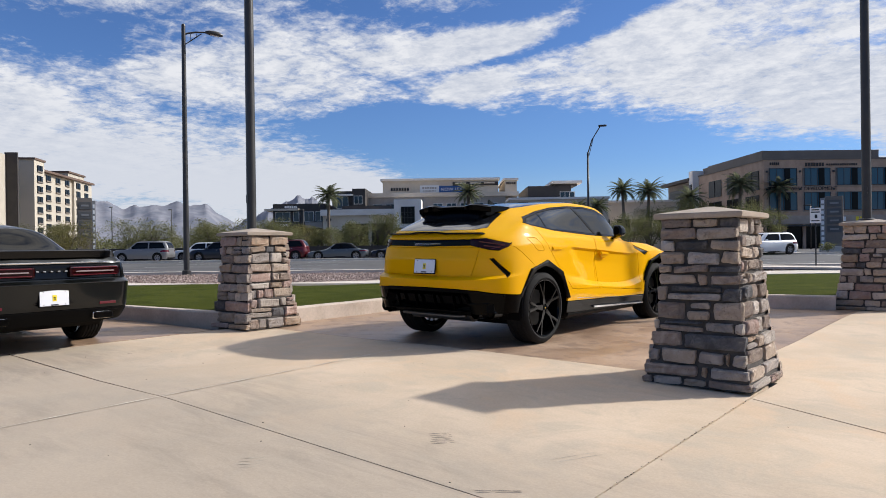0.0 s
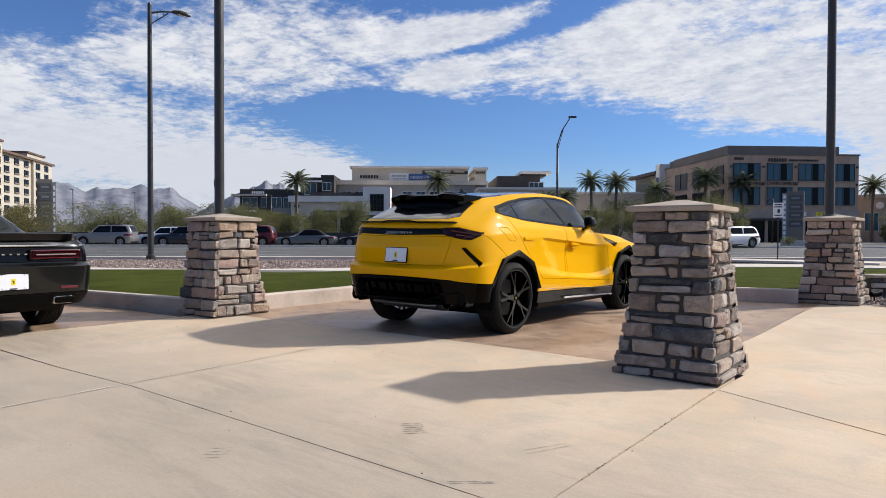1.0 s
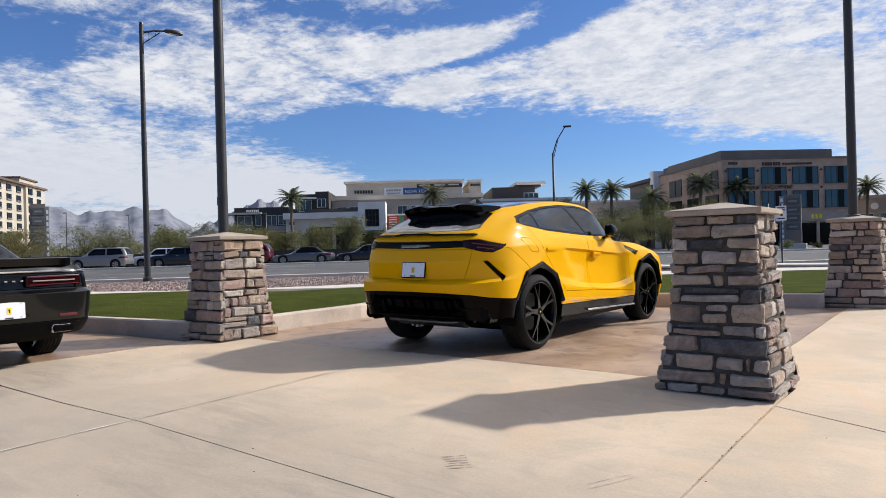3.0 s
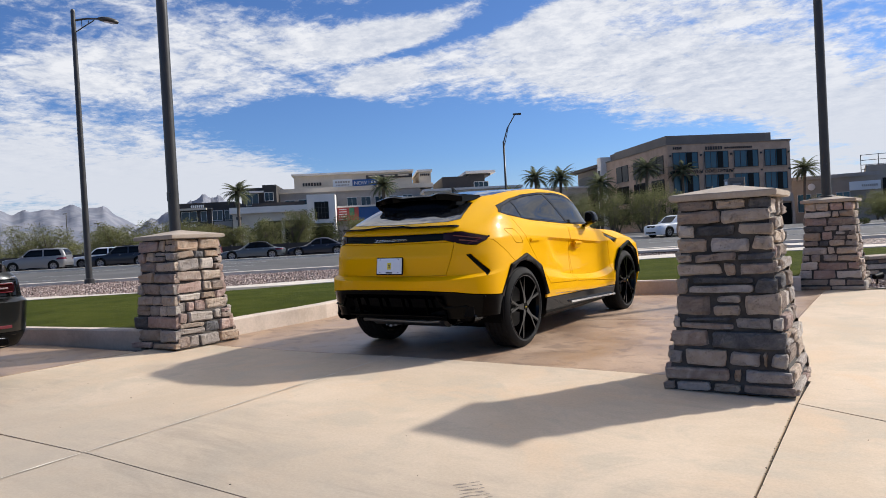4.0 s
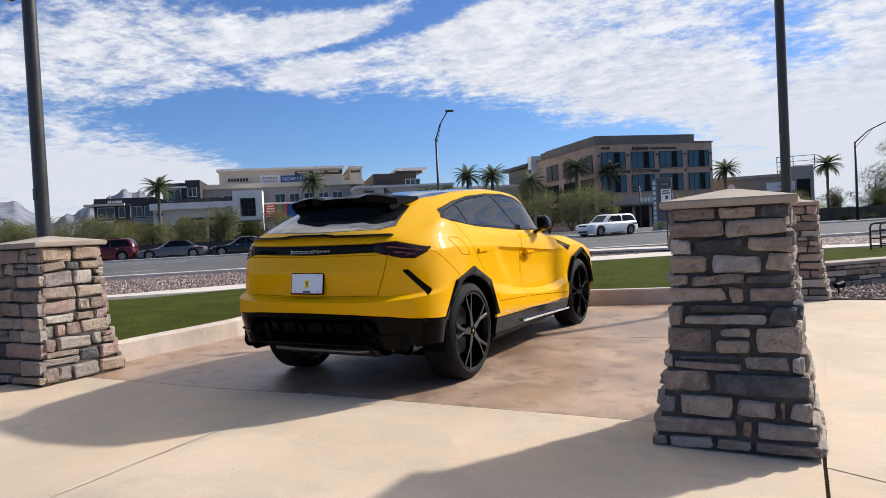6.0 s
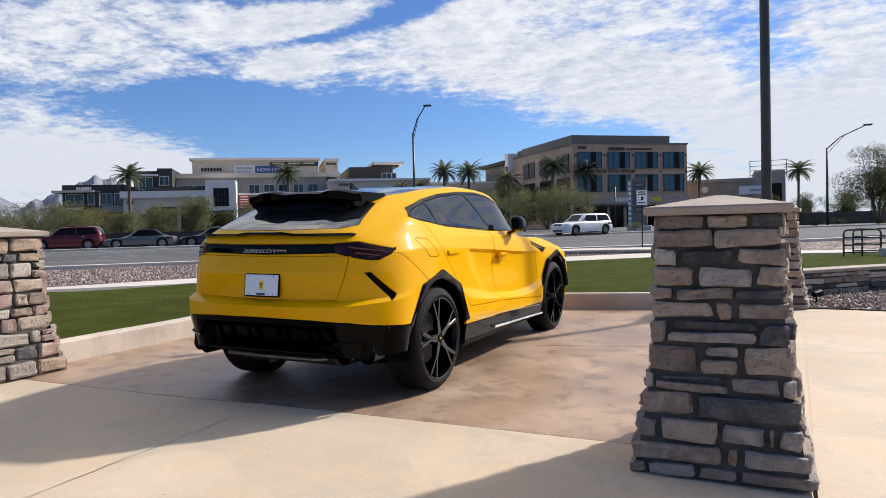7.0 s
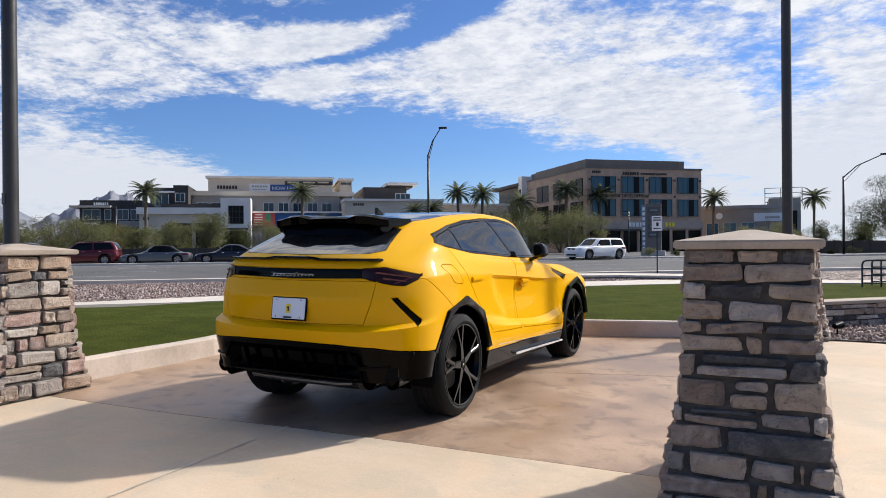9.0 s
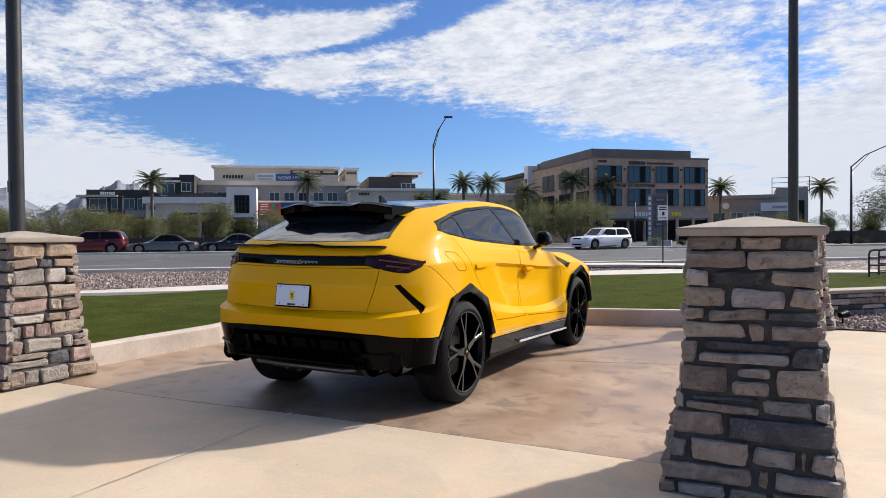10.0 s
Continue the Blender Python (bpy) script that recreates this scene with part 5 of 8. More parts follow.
C_GLASS = [(0, .75, 1.07), (.4, .75, 1.07), (.60, .8, 1.065), (.73, .98, 1.055), (.79, 1.35, 1.05), (.80, 2.0, 1.03), (.78, 2.8, 1.0), (.5, 3.1, 1.0), (0, 3.2, 1.0)]
C_TOP = [(0, 1.55, 1.39), (.35, 1.55, 1.39), (.50, 1.58, 1.375), (.57, 1.68, 1.365), (.60, 1.85, 1.38), (.60, 2.1, 1.40), (.58, 2.35, 1.38), (.4, 2.45, 1.40), (0, 2.5, 1.41)]
C_ROOF = [(0, y, z) for y, z in ((1.78, 1.44), (1.8, 1.44), (1.84, 1.445), (1.9, 1.448), (1.98, 1.45), (2.06, 1.45), (2.14, 1.448), (2.2, 1.446), (2.24, 1.444))]


def black_coupe():
    car = thing("car", "dark grey-black muscle coupe with red tail lamps, seen from behind", "car", pose(-2.72, -3.96, plaza(-3.4, -3.9) + 0.0, 0, 0, 95))
    bm, layer = half_shell([C_SILL, C_LOW, C_SHELF, C_TUCK, C_BROW, C_DECK, C_GLASS, C_TOP, C_ROOF], 8, 5, None, (2, 3, 5))
    low = lambda c, n: c.z < 0.95 and c.x > 0.7 and n.x > 0.25
    cut_panel(bm, layer, 1, [(-.02, .80), (.86, .80), (.86, .955), (-.02, .955)], "y", lambda c, n: c.y < .35 and n.y < -.2)
    cut_panel(bm, layer, 2, [(-.02, .80), (.60, .80), (.70, .96), (.50, 1.52), (-.02, 1.54)], "z", lambda c, n: c.z > 1.06 and c.y < 1.62 and n.z > .2)
    cut_panel(bm, layer, 3, disc(1.02, .35, .40), "x", low)
    cut_panel(bm, layer, 3, disc(3.97, .35, .40), "x", low)
    cut_panel(bm, layer, 3, [(.62, 0), (1.42, 0), (1.42, .35), (.62, .35)], "x", low)
    cut_panel(bm, layer, 3, [(3.57, 0), (4.37, 0), (4.37, .35), (3.57, .35)], "x", low)
    cut_panel(bm, layer, 4, [(1.15, 1.07), (1.60, 1.34), (1.9, 1.36), (2.35, 1.34), (2.75, 1.03), (2.0, 1.045)], "x", lambda c, n: n.x > .2 and c.x > .4)
    cut_panel(bm, layer, 5, [(-.02, .2), (1.1, .2), (1.1, .46), (-.02, .46)], "y", lambda c, n: c.y < .6)
    part("body", panel_mesh(bm, layer, 0, 0.004, 0.012), M_COUPE, car, smooth=True)
    part("lamp_panel", panel_mesh(bm, layer, 1, 0.004, 0.008, -0.003), M_BLACK, car, "gloss black panel round the tail lamps", smooth=True)
    part("rear_window", panel_mesh(bm, layer, 2, 0.004, 0.006), M_COUPEGLASS, car, "dark tinted rear glass", smooth=True)
    part("side_window", panel_mesh(bm, layer, 4, 0.004, 0.006), M_GLASS, car, smooth=True)
    part("lower_valance", panel_mesh(bm, layer, 5, 0.006, 0.01), M_TRIM, car, "black lower valance", smooth=True)
    bm.free()
    inner = box(1.5, 4.2, 0.5, (0, 2.4, 0.24), 0.06)
    inner = box(1.2, 1.6, 0.5, (0, 1.9, 0.72), 0.2, bm=inner)
    part("underbody", inner, M_TRIM, car)
    for sx in (-1, 1):
        for y in (1.02, 3.97):
            wheel(car, sx * .945, y, .352, .352, .255, .27, sx, M_BLACK, False, 7)
    wing = bmesh.new()
    rows = []
    for k in range(-12, 13):
        x = k * .82 / 12
        a = abs(x)
        back = .05 + .20 * ease(.55, .84, a) ** 2
        low_z = 1.03 - .02 * ease(.7, .84, a)
        rows.append([wing.verts.new(v) for v in ((x, back + .24, low_z + .005), (x, back + .03, 1.115 - .05 * ease(.72, .84, a)), (x, back, 1.105 - .05 * ease(.72, .84, a)), (x, back + .01, low_z))])
    for a, b in zip(rows, rows[1:]):
        for k in range(4):
            wing.faces.new((a[k], a[(k + 1) % 4], b[(k + 1) % 4], b[k]))
    wing.faces.new(rows[0])
    wing.faces.new(rows[-1][::-1])
    bmesh.ops.recalc_face_normals(wing, faces=wing.faces)
    part("rear_spoiler", wing, M_BLACK, car, "low black deck spoiler", smooth=False)
    for sx in (-1, 1):
        lens = part("tail_lamp", box(.60, .03, .118, (sx * .475, .055, .818), .022, segs=2), M_REDLAMP, car, "wide dark red tail lamp with a pale bar")
        lens.matrix_basis = Matrix.Translation((sx * .475, .04, 0)) @ Matrix.Rotation(radians(5 * sx), 4, "Z") @ Matrix.Translation((-sx * .475, -.05, 0))
        for dz in (.833, .912):
            part("lamp_bar", box(.53, .012, .011, (sx * .475, .032, dz), .003), M_REDBAR, lens, "red light line")
        part("lamp_bar", box(.46, .012, .016, (sx * .47, .030, .868), .005), M_LAMPCLEAR, lens, "pale clear light bar")
        part("reflector", box(.19, .03, .03, (sx * .60, .012, .50), .004), M_REDBAR, car, "red bumper reflector")
        tip = part("exhaust_tip", box(.225, .16, .085, (sx * .55, .10, .335), .022, segs=2), M_CHROME, car, "bright rectangular exhaust tip")
        part("exhaust_bore", box(.212, .03, .072, (sx * .55, .008, .342), .010), M_BUMPER, tip)
    for k in range(5):
        part("badge_mark", box(.030, .006, .016, (-.15 + k * .075, .022, .874), .003), M_CHROME, car, "small silver badge marks")
    part("plate_recess", box(.42, .02, .17, (0, .005, .53), .02), M_TRIM, car)
    plate(car, 0.305, 0.165, (0, -0.015, 0.60), -2)
    # bright metal tube added in place of the sky's reflection along the brow
    part("brow_strip", tube([(-.80, .098, .972), (-.5, .056, .972), (0, .052, .972), (.5, .056, .972), (.80, .098, .972)], .009, 6), M_CHROME, car, "thin bright tube standing in for the reflection along the brow edge")
    # bead of body paint added along the shelf to show its edge highlight
    part("shelf_strip", tube([(-.955, .215, .748), (-.83, .010, .748), (-.5, -.040, .748), (0, -.040, .748), (.5, -.040, .748), (.83, .010, .748), (.955, .215, .748)], .005, 6), M_COUPE, car)
    part("bumper_strip", box(1.5, .012, .012, (0, .045, .43), .003), M_BLACK, car)
    return car


M_COUPE = gloss("charcoal_paint", (0.0045, 0.0055, 0.0055), 0.28, 0.2, 0.6, 0.15, 0.002)
M_LAMPCLEAR = gloss("clear_lamp", (0.26, 0.20, 0.20), 0.1, 0.0, 1.0, 0.5, 0.02)
black_coupe()


# ---- cars parked across the road ----
M_ALLOY = gloss("grey_alloy", (0.20, 0.20, 0.21), 0.4, 0.6, 0.0, 0.4, 0.03)
M_LAMPGLASS = gloss("headlamp_glass", (0.45, 0.46, 0.48), 0.15, 0.0, 0.0, 0.6, 0.02)


def plain_car(name, label, at, turn, size, glass, paint, wheel_r=0.34, group="parked cars"):
    """A parked car: size (length, width, height); glass (rear glass foot, rear glass top, windscreen top, windscreen foot) as parts of the length."""
    ln, wd, ht = size
    yb, yt, yw, yh = (g * ln for g in glass)
    root = thing(name, label, "car", Matrix.Translation(at) @ Matrix.Rotation(turn, 4, "Z"), group=group)
    w = wd / 2
    h = ht
    n1, n2, n3, n4 = (.40, .545, .575, .62) if ht > 1.55 else (.33, .48, .54, .61)
    lines = [
        [(0, .03 * ln, .24), (.84 * w, .04 * ln, .24), (.94 * w, .2 * ln, .22), (.94 * w, .45 * ln, .21), (.94 * w, .75 * ln, .22), (.84 * w, .97 * ln, .22), (0, .99 * ln, .22)],
        [(0, .0, .36 * h), (.88 * w, .015 * ln, .36 * h), (w, .2 * ln, .36 * h), (.985 * w, .45 * ln, .34 * h), (w, .75 * ln, .36 * h), (.88 * w, .98 * ln, n1 * h), (0, ln, n1 * h)],
        [(0, .01 * ln, .57 * h), (.86 * w, .03 * ln, .57 * h), (.97 * w, .2 * ln, .57 * h), (.96 * w, .45 * ln, .55 * h), (.96 * w, .75 * ln, n3 * h - .02), (.8 * w, .96 * ln, n2 * h), (0, .985 * ln, n2 * h)],
        [(0, yb, .64 * h), (.74 * w, yb + .01 * ln, .64 * h), (.89 * w, max(.2 * ln, yb + .03 * ln), .635 * h), (.89 * w, .45 * ln, .62 * h), (.88 * w, yh - .04 * ln, n4 * h), (.7 * w, yh, n4 * h), (0, yh + .03 * ln, n4 * h)],
        [(0, yt, .955 * h), (.62 * w, yt + .005 * ln, .945 * h), (.72 * w, yt + .05 * ln, .955 * h), (.73 * w, (yt + yw) / 2 + .02 * ln, .965 * h), (.72 * w, yw, .95 * h), (.6 * w, yw + .01 * ln, .955 * h), (0, yw + .015 * ln, .96 * h)],
        [(0, yt + f * (yw - yt), z * h) for f, z in ((.15, .985), (.22, .988), (.35, .995), (.5, 1.0), (.65, .996), (.78, .988), (.86, .984))],
    ]
    bm, layer = half_shell(lines, 6, 4)
    side = lambda c, n: n.x > .2 and c.x > .4 * w
    low = lambda c, n: c.z < .6 * h and c.x > .7 * w and n.x > .2
    mid = (yt + yw) / 2 + .03 * ln
    cut_panel(bm, layer, 1, [(yb + .05 * ln, .665 * h), (yt + .035 * ln, .92 * h), (mid - .012 * ln, .93 * h), (mid - .012 * ln, .645 * h)], "x", side)
    cut_panel(bm, layer, 2, [(mid + .012 * ln, .93 * h), (yw - .005 * ln, .92 * h), (yh - .07 * ln, .64 * h), (mid + .012 * ln, .645 * h)], "x", side)
    cut_panel(bm, layer, 3, [(-.05, .67 * h), (.62 * w, .67 * h), (.56 * w, .93 * h), (-.05, .94 * h)], "y", lambda c, n: c.y < .4 * ln and n.y < -.1 and c.z > .62 * h)
    cut_panel(bm, layer, 4, [(-.05, .65 * h), (.62 * w, .65 * h), (.56 * w, .93 * h), (-.05, .94 * h)], "y", lambda c, n: c.y > .5 * ln and n.y > .1 and c.z > .62 * h)
    ya, yf = .185 * ln, .81 * ln
    for y in (ya, yf):
        cut_panel(bm, layer, 5, disc(y, wheel_r + .02, wheel_r + .055, 28), "x", low)
        cut_panel(bm, layer, 5, [(y - wheel_r - .03, 0), (y + wheel_r + .03, 0), (y + wheel_r + .03, wheel_r), (y - wheel_r - .03, wheel_r)], "x", low)
    cut_panel(bm, layer, 6, [(.55 * w, .48 * h), (1.1 * w, .48 * h), (1.1 * w, .57 * h), (.6 * w, .57 * h)], "y", lambda c, n: c.y < .12 * ln and n.y < 0.1)
    if name == "convertible":
        cut_panel(bm, layer, 7, [(-.05, yb - .05 * ln), (w, yb - .05 * ln), (w, yw + .02 * ln), (-.05, yw + .02 * ln)], "z", lambda c, n: c.z > .66 * h)
        part("soft_top", panel_mesh(bm, layer, 7, 0.006, 0.008), M_TRIM, root, "black fabric soft top", smooth=True)
    part("body", panel_mesh(bm, layer, 0, 0.006, 0.008), paint, root, smooth=True)
    for s in ("right", "left"):
        part("side_window", panel_mesh(bm, layer, 1, 0.006, 0.008, 0.0, s), M_GLASS, root, smooth=True)
        part("side_window", panel_mesh(bm, layer, 2, 0.006, 0.008, 0.0, s), M_GLASS, root, smooth=True)
        part("tail_lamp", panel_mesh(bm, layer, 6, 0.004, 0.004, 0.003, s), M_REDBAR, root, "red tail lamp", smooth=True)
    part("rear_window", panel_mesh(bm, layer, 3, 0.006, 0.008), M_GLASS, root, smooth=True)
    part("windscreen", panel_mesh(bm, layer, 4, 0.006, 0.008), M_GLASS, root, smooth=True)
    bm.free()
    inner = box(wd * .8, ln * .86, .34 * h, (0, ln * .5, .2), .05)
    part("underbody", inner, M_TRIM, root)
    for sx in (-1, 1):
        for y in (ya, yf):
            hub = part("wheel", lathe([(0.0, -.02), (.19, -.02), (.235, -.005), (.235, -.05)], 24, "X"), M_ALLOY, root, "grey alloy wheel", smooth=True)
            hub.matrix_basis = Matrix.Translation((sx * (w - .01), y, wheel_r)) @ Matrix.Diagonal((sx, 1, 1, 1))
            part("tyre", lathe([(.23, -.2), (wheel_r - .01, -.2), (wheel_r, -.18), (wheel_r, -.03), (wheel_r - .015, -.005), (.235, .0), (.225, -.03)], 28, "X"), M_TYRE, hub, smooth=True)
            for k in range(5):
                a = 2 * math.pi * k / 5
                part("wheel_gap", bar((-.004, .08 * math.cos(a), .08 * math.sin(a)), (-.004, .20 * math.cos(a), .20 * math.sin(a)), .03, .075, .03, .03), M_INK, hub)
        part("wing_mirror", box(.16, .12, .11, (sx * (w + .06), yh - .09 * ln, .63 * h), .03, segs=2), paint, root)
        for y in (mid - .1 * ln, mid + .13 * ln):
            part("door_handle", box(.02, .16, .025, (sx * .975 * w, y, .56 * h), .006), M_CHROME, root)
    part("bumper_trim", box(wd * .8, .06, .10, (0, .015 * ln, .27), .02), M_TRIM, root)
    part("grille", box(wd * .42, .05, .13 * h, (0, .992 * ln, n1 * h), .01), M_TRIM, root, "dark front grille")
    part("lower_grille", box(wd * .5, .05, .06 * h, (0, .998 * ln, .20 * h), .01), M_TRIM, root)
    for sx in (-1, 1):
        part("head_lamp", box(wd * .17, .20, .075 * h, (sx * .70 * w, .955 * ln, (n1 + .06) * h), .02, segs=2), M_LAMPGLASS, root, "clear head lamp")
        part("side_sill", box(.05, ln * .44, .09, (sx * .93 * w, .5 * ln, .215), .02), M_TRIM, root)
        if h > 1.55:
            part("roof_rail", tube([(sx * .6 * w, yt + .08 * ln, .975 * h), (sx * .62 * w, (yt + yw) / 2, 1.005 * h), (sx * .6 * w, yw - .02 * ln, .975 * h)], .018, 6), M_TRIM, root)
    return root


def paint_of(name, color, metal=0.2):
    return gloss(name, color, 0.35, metal, 0.4, 0.2, 0.005)


ROAD_TURN = math.atan2(0.641, 0.767)
FACE_LEFT = ROAD_TURN + math.pi / 2
PARKED = [
    ("suv", "silver sport utility car parked across the road", -23.5, 49.0, (4.6, 1.9, 1.72), (.01, .07, .56, .74), (0.17, 0.17, 0.175), 0.36),
    ("suv", "white crossover car parked in the row", -20.0, 52.4, (4.5, 1.85, 1.62), (.01, .10, .56, .74), (0.78, 0.78, 0.78), 0.35),
    ("suv", "dark blue crossover car parked in the row", -17.3, 48.9, (4.5, 1.85, 1.62), (.01, .10, .56, .74), (0.012, 0.016, 0.026), 0.35),
    ("suv", "dark red sport utility car parked in the row", -12.3, 49.2, (4.75, 1.95, 1.70), (.01, .08, .56, .74), (0.075, 0.005, 0.010), 0.37),
    ("convertible", "grey-blue soft-top convertible car parked in the row", -7.35, 48.9, (4.85, 1.85, 1.38), (.14, .28, .52, .70), (0.075, 0.09, 0.105), 0.34),
    ("sedan", "navy blue sedan car parked in the row", -2.4, 49.1, (4.75, 1.85, 1.42), (.12, .30, .52, .70), (0.007, 0.010, 0.022), 0.34),
    ("sedan", "dark blue sedan car parked in the row", 2.8, 49.1, (4.75, 1.85, 1.42), (.12, .30, .52, .70), (0.008, 0.010, 0.017), 0.34),
]
WAITING = [
    ("suv", "white full-size sport utility car waiting at the driveway", 25.8, 46.8, (5.25, 2.0, 1.70), (.01, .075, .56, .72), (0.70, 0.70, 0.71), 0.40),
]
for nm, lab, u, n, size, glass, color, wr in PARKED + WAITING:
    p = along(u, n)
    plain_car(nm, lab, (p.x, p.y, terrain(p.x, p.y) + 0.004), FACE_LEFT + (0.36 if n == 46.8 else 0.0), size, glass, paint_of(nm + "_paint", color), wr)
# the soft top and a white pickup deeper in the lot
p = along(7.0, 82)
plain_car("pickup", "white pickup car parked deep in the lot", (p.x, p.y, terrain(p.x, p.y)), ROAD_TURN + math.pi, (5.4, 2.0, 1.9), (.30, .34, .55, .68), paint_of("pickup_paint", (.7, .7, .7)), 0.38)

# ---- buildings across the road ----
M_TANWALL = surface("tan_stucco", (0.56, 0.475, 0.37), (0.64, 0.555, 0.44), 0.3, 0.9, 0.1, 12.0)
M_GREYWALL = surface("grey_stucco", (0.30, 0.275, 0.25), (0.37, 0.34, 0.31), 0.3, 0.9, 0.1, 12.0)
M_DARKWALL = surface("dark_cladding", (0.030, 0.026, 0.024), (0.048, 0.041, 0.037), 0.4, 0.7, 0.1, 10.0)
M_WHITEWALL = surface("white_stucco", (0.74, 0.68, 0.61), (0.82, 0.76, 0.69), 0.3, 0.85, 0.08, 12.0)
M_BRICK = surface("brown_brick_veneer", (0.41, 0.282, 0.202), (0.50, 0.355, 0.258), 0.6, 0.9, 0.15, 9.0)
M_BRICKTRIM = surface("tan_window_surround", (0.36, 0.29, 0.235), (0.42, 0.345, 0.285), 0.5, 0.9, 0.1, 10.0)
M_PARAPET = surface("bronze_metal_fascia", (0.15, 0.128, 0.108), (0.19, 0.163, 0.14), 0.3, 0.75, 0.05, 8.0)
M_PANE = gloss("blue_window_glass", (0.02, 0.085, 0.13), 0.05, 0.0, 0.0, 0.4, 0.01)
M_GREYPANE = gloss("grey_window_glass", (0.022, 0.042, 0.058), 0.06, 0.0, 0.0, 0.4, 0.01)
M_PALEFRAME = gloss("pale_window_frame", (0.55, 0.55, 0.54), 0.5)
M_DARKPANE = gloss("dark_window_glass", (0.006, 0.007, 0.008), 0.12, 0.0, 0.0, 0.10, 0.005)
M_FRAME = gloss("dark_window_frame", (0.02, 0.02, 0.021), 0.4)
M_BLUE = gloss("blue_banner", (0.015, 0.08, 0.26), 0.5)
M_WHITE = gloss("white_sign", (0.75, 0.75, 0.74), 0.5)
M_CORAL = gloss("coral_mural", (0.42, 0.07, 0.06), 0.6)
M_GREEN = gloss("green_mural", (0.05, 0.22, 0.12), 0.6)
M_CREAM = surface("cream_stucco", (0.40, 0.365, 0.305), (0.47, 0.43, 0.36), 0.05, 0.9, 0.1, 6.0)
M_RUST = surface("rust_roof", (0.09, 0.058, 0.045), (0.13, 0.085, 0.065), 0.2, 0.8, 0.1, 6.0)


def block(parent, x0, x1, y, depth, z0, z1, mat, name="wall", bevel=0.0, label=""):
    return part(name, box(x1 - x0, depth, z1 - z0, ((x0 + x1) / 2, y + depth / 2, z0), bevel), mat, parent, label)


def window(parent, x0, x1, y, z0, z1, mullions=1, glass=None, bars=0, frame_mat=None):
    """A framed window on a wall that faces -y at y."""
    w, h = x1 - x0, z1 - z0
    ob = part("window", box(w, 0.10, h, ((x0 + x1) / 2, y - 0.02, z0)), glass or M_PANE, parent)
    bm = None
    t = 0.09
    for xa, xb, za, zb in ((x0 - t, x1 + t, z0 - t, z0), (x0 - t, x1 + t, z1, z1 + t), (x0 - t, x0, z0, z1), (x1, x1 + t, z0, z1)):
        bm = box(xb - xa, 0.20, zb - za, ((xa + xb) / 2, y - 0.03, za), bm=bm)
    for k in range(mullions):
        xm = x0 + w * (k + 1) / (mullions + 1)
        bm = box(0.07, 0.16, h, (xm, y - 0.03, z0), bm=bm)
    for k in range(bars):
        bm = box(w, 0.16, 0.07, ((x0 + x1) / 2, y - 0.03, z0 + h * (k + 1) / (bars + 1)), bm=bm)
    part("window_frame", bm, frame_mat or (M_FRAME if glass else M_PALEFRAME), ob)
    return ob


def words(parent, text, at, height, mat, name="lettering", depth=0.06):
    """Raised letters that face -y, their left foot at at."""
    cu = bpy.data.curves.new(name, "FONT")
    cu.body, cu.size, cu.extrude = text, height * 1.38, depth / 2
    tmp = bpy.data.objects.new("tmp_text", cu)
    scene.collection.objects.link(tmp)
    me = bpy.data.meshes.new_from_object(tmp)
    bpy.data.objects.remove(tmp)
    bpy.data.curves.remove(cu)
    me.materials.append(mat)
    ob = new(name, me)
    ob.parent = parent
    ob.matrix_basis = Matrix.Translation(at) @ Matrix.Rotation(math.pi / 2, 4, "X")
    return ob


def bars_text(parent, x0, x1, y, z0, z1, count, mat, name="sign_mark"):
    """Plain marks in place of a name or number."""
    pitch = (x1 - x0) / count
    for k in range(count):
        part(name, box(pitch * 0.7, 0.08, z1 - z0, (x0 + pitch * (k + 0.5), y, z0)), mat, parent)


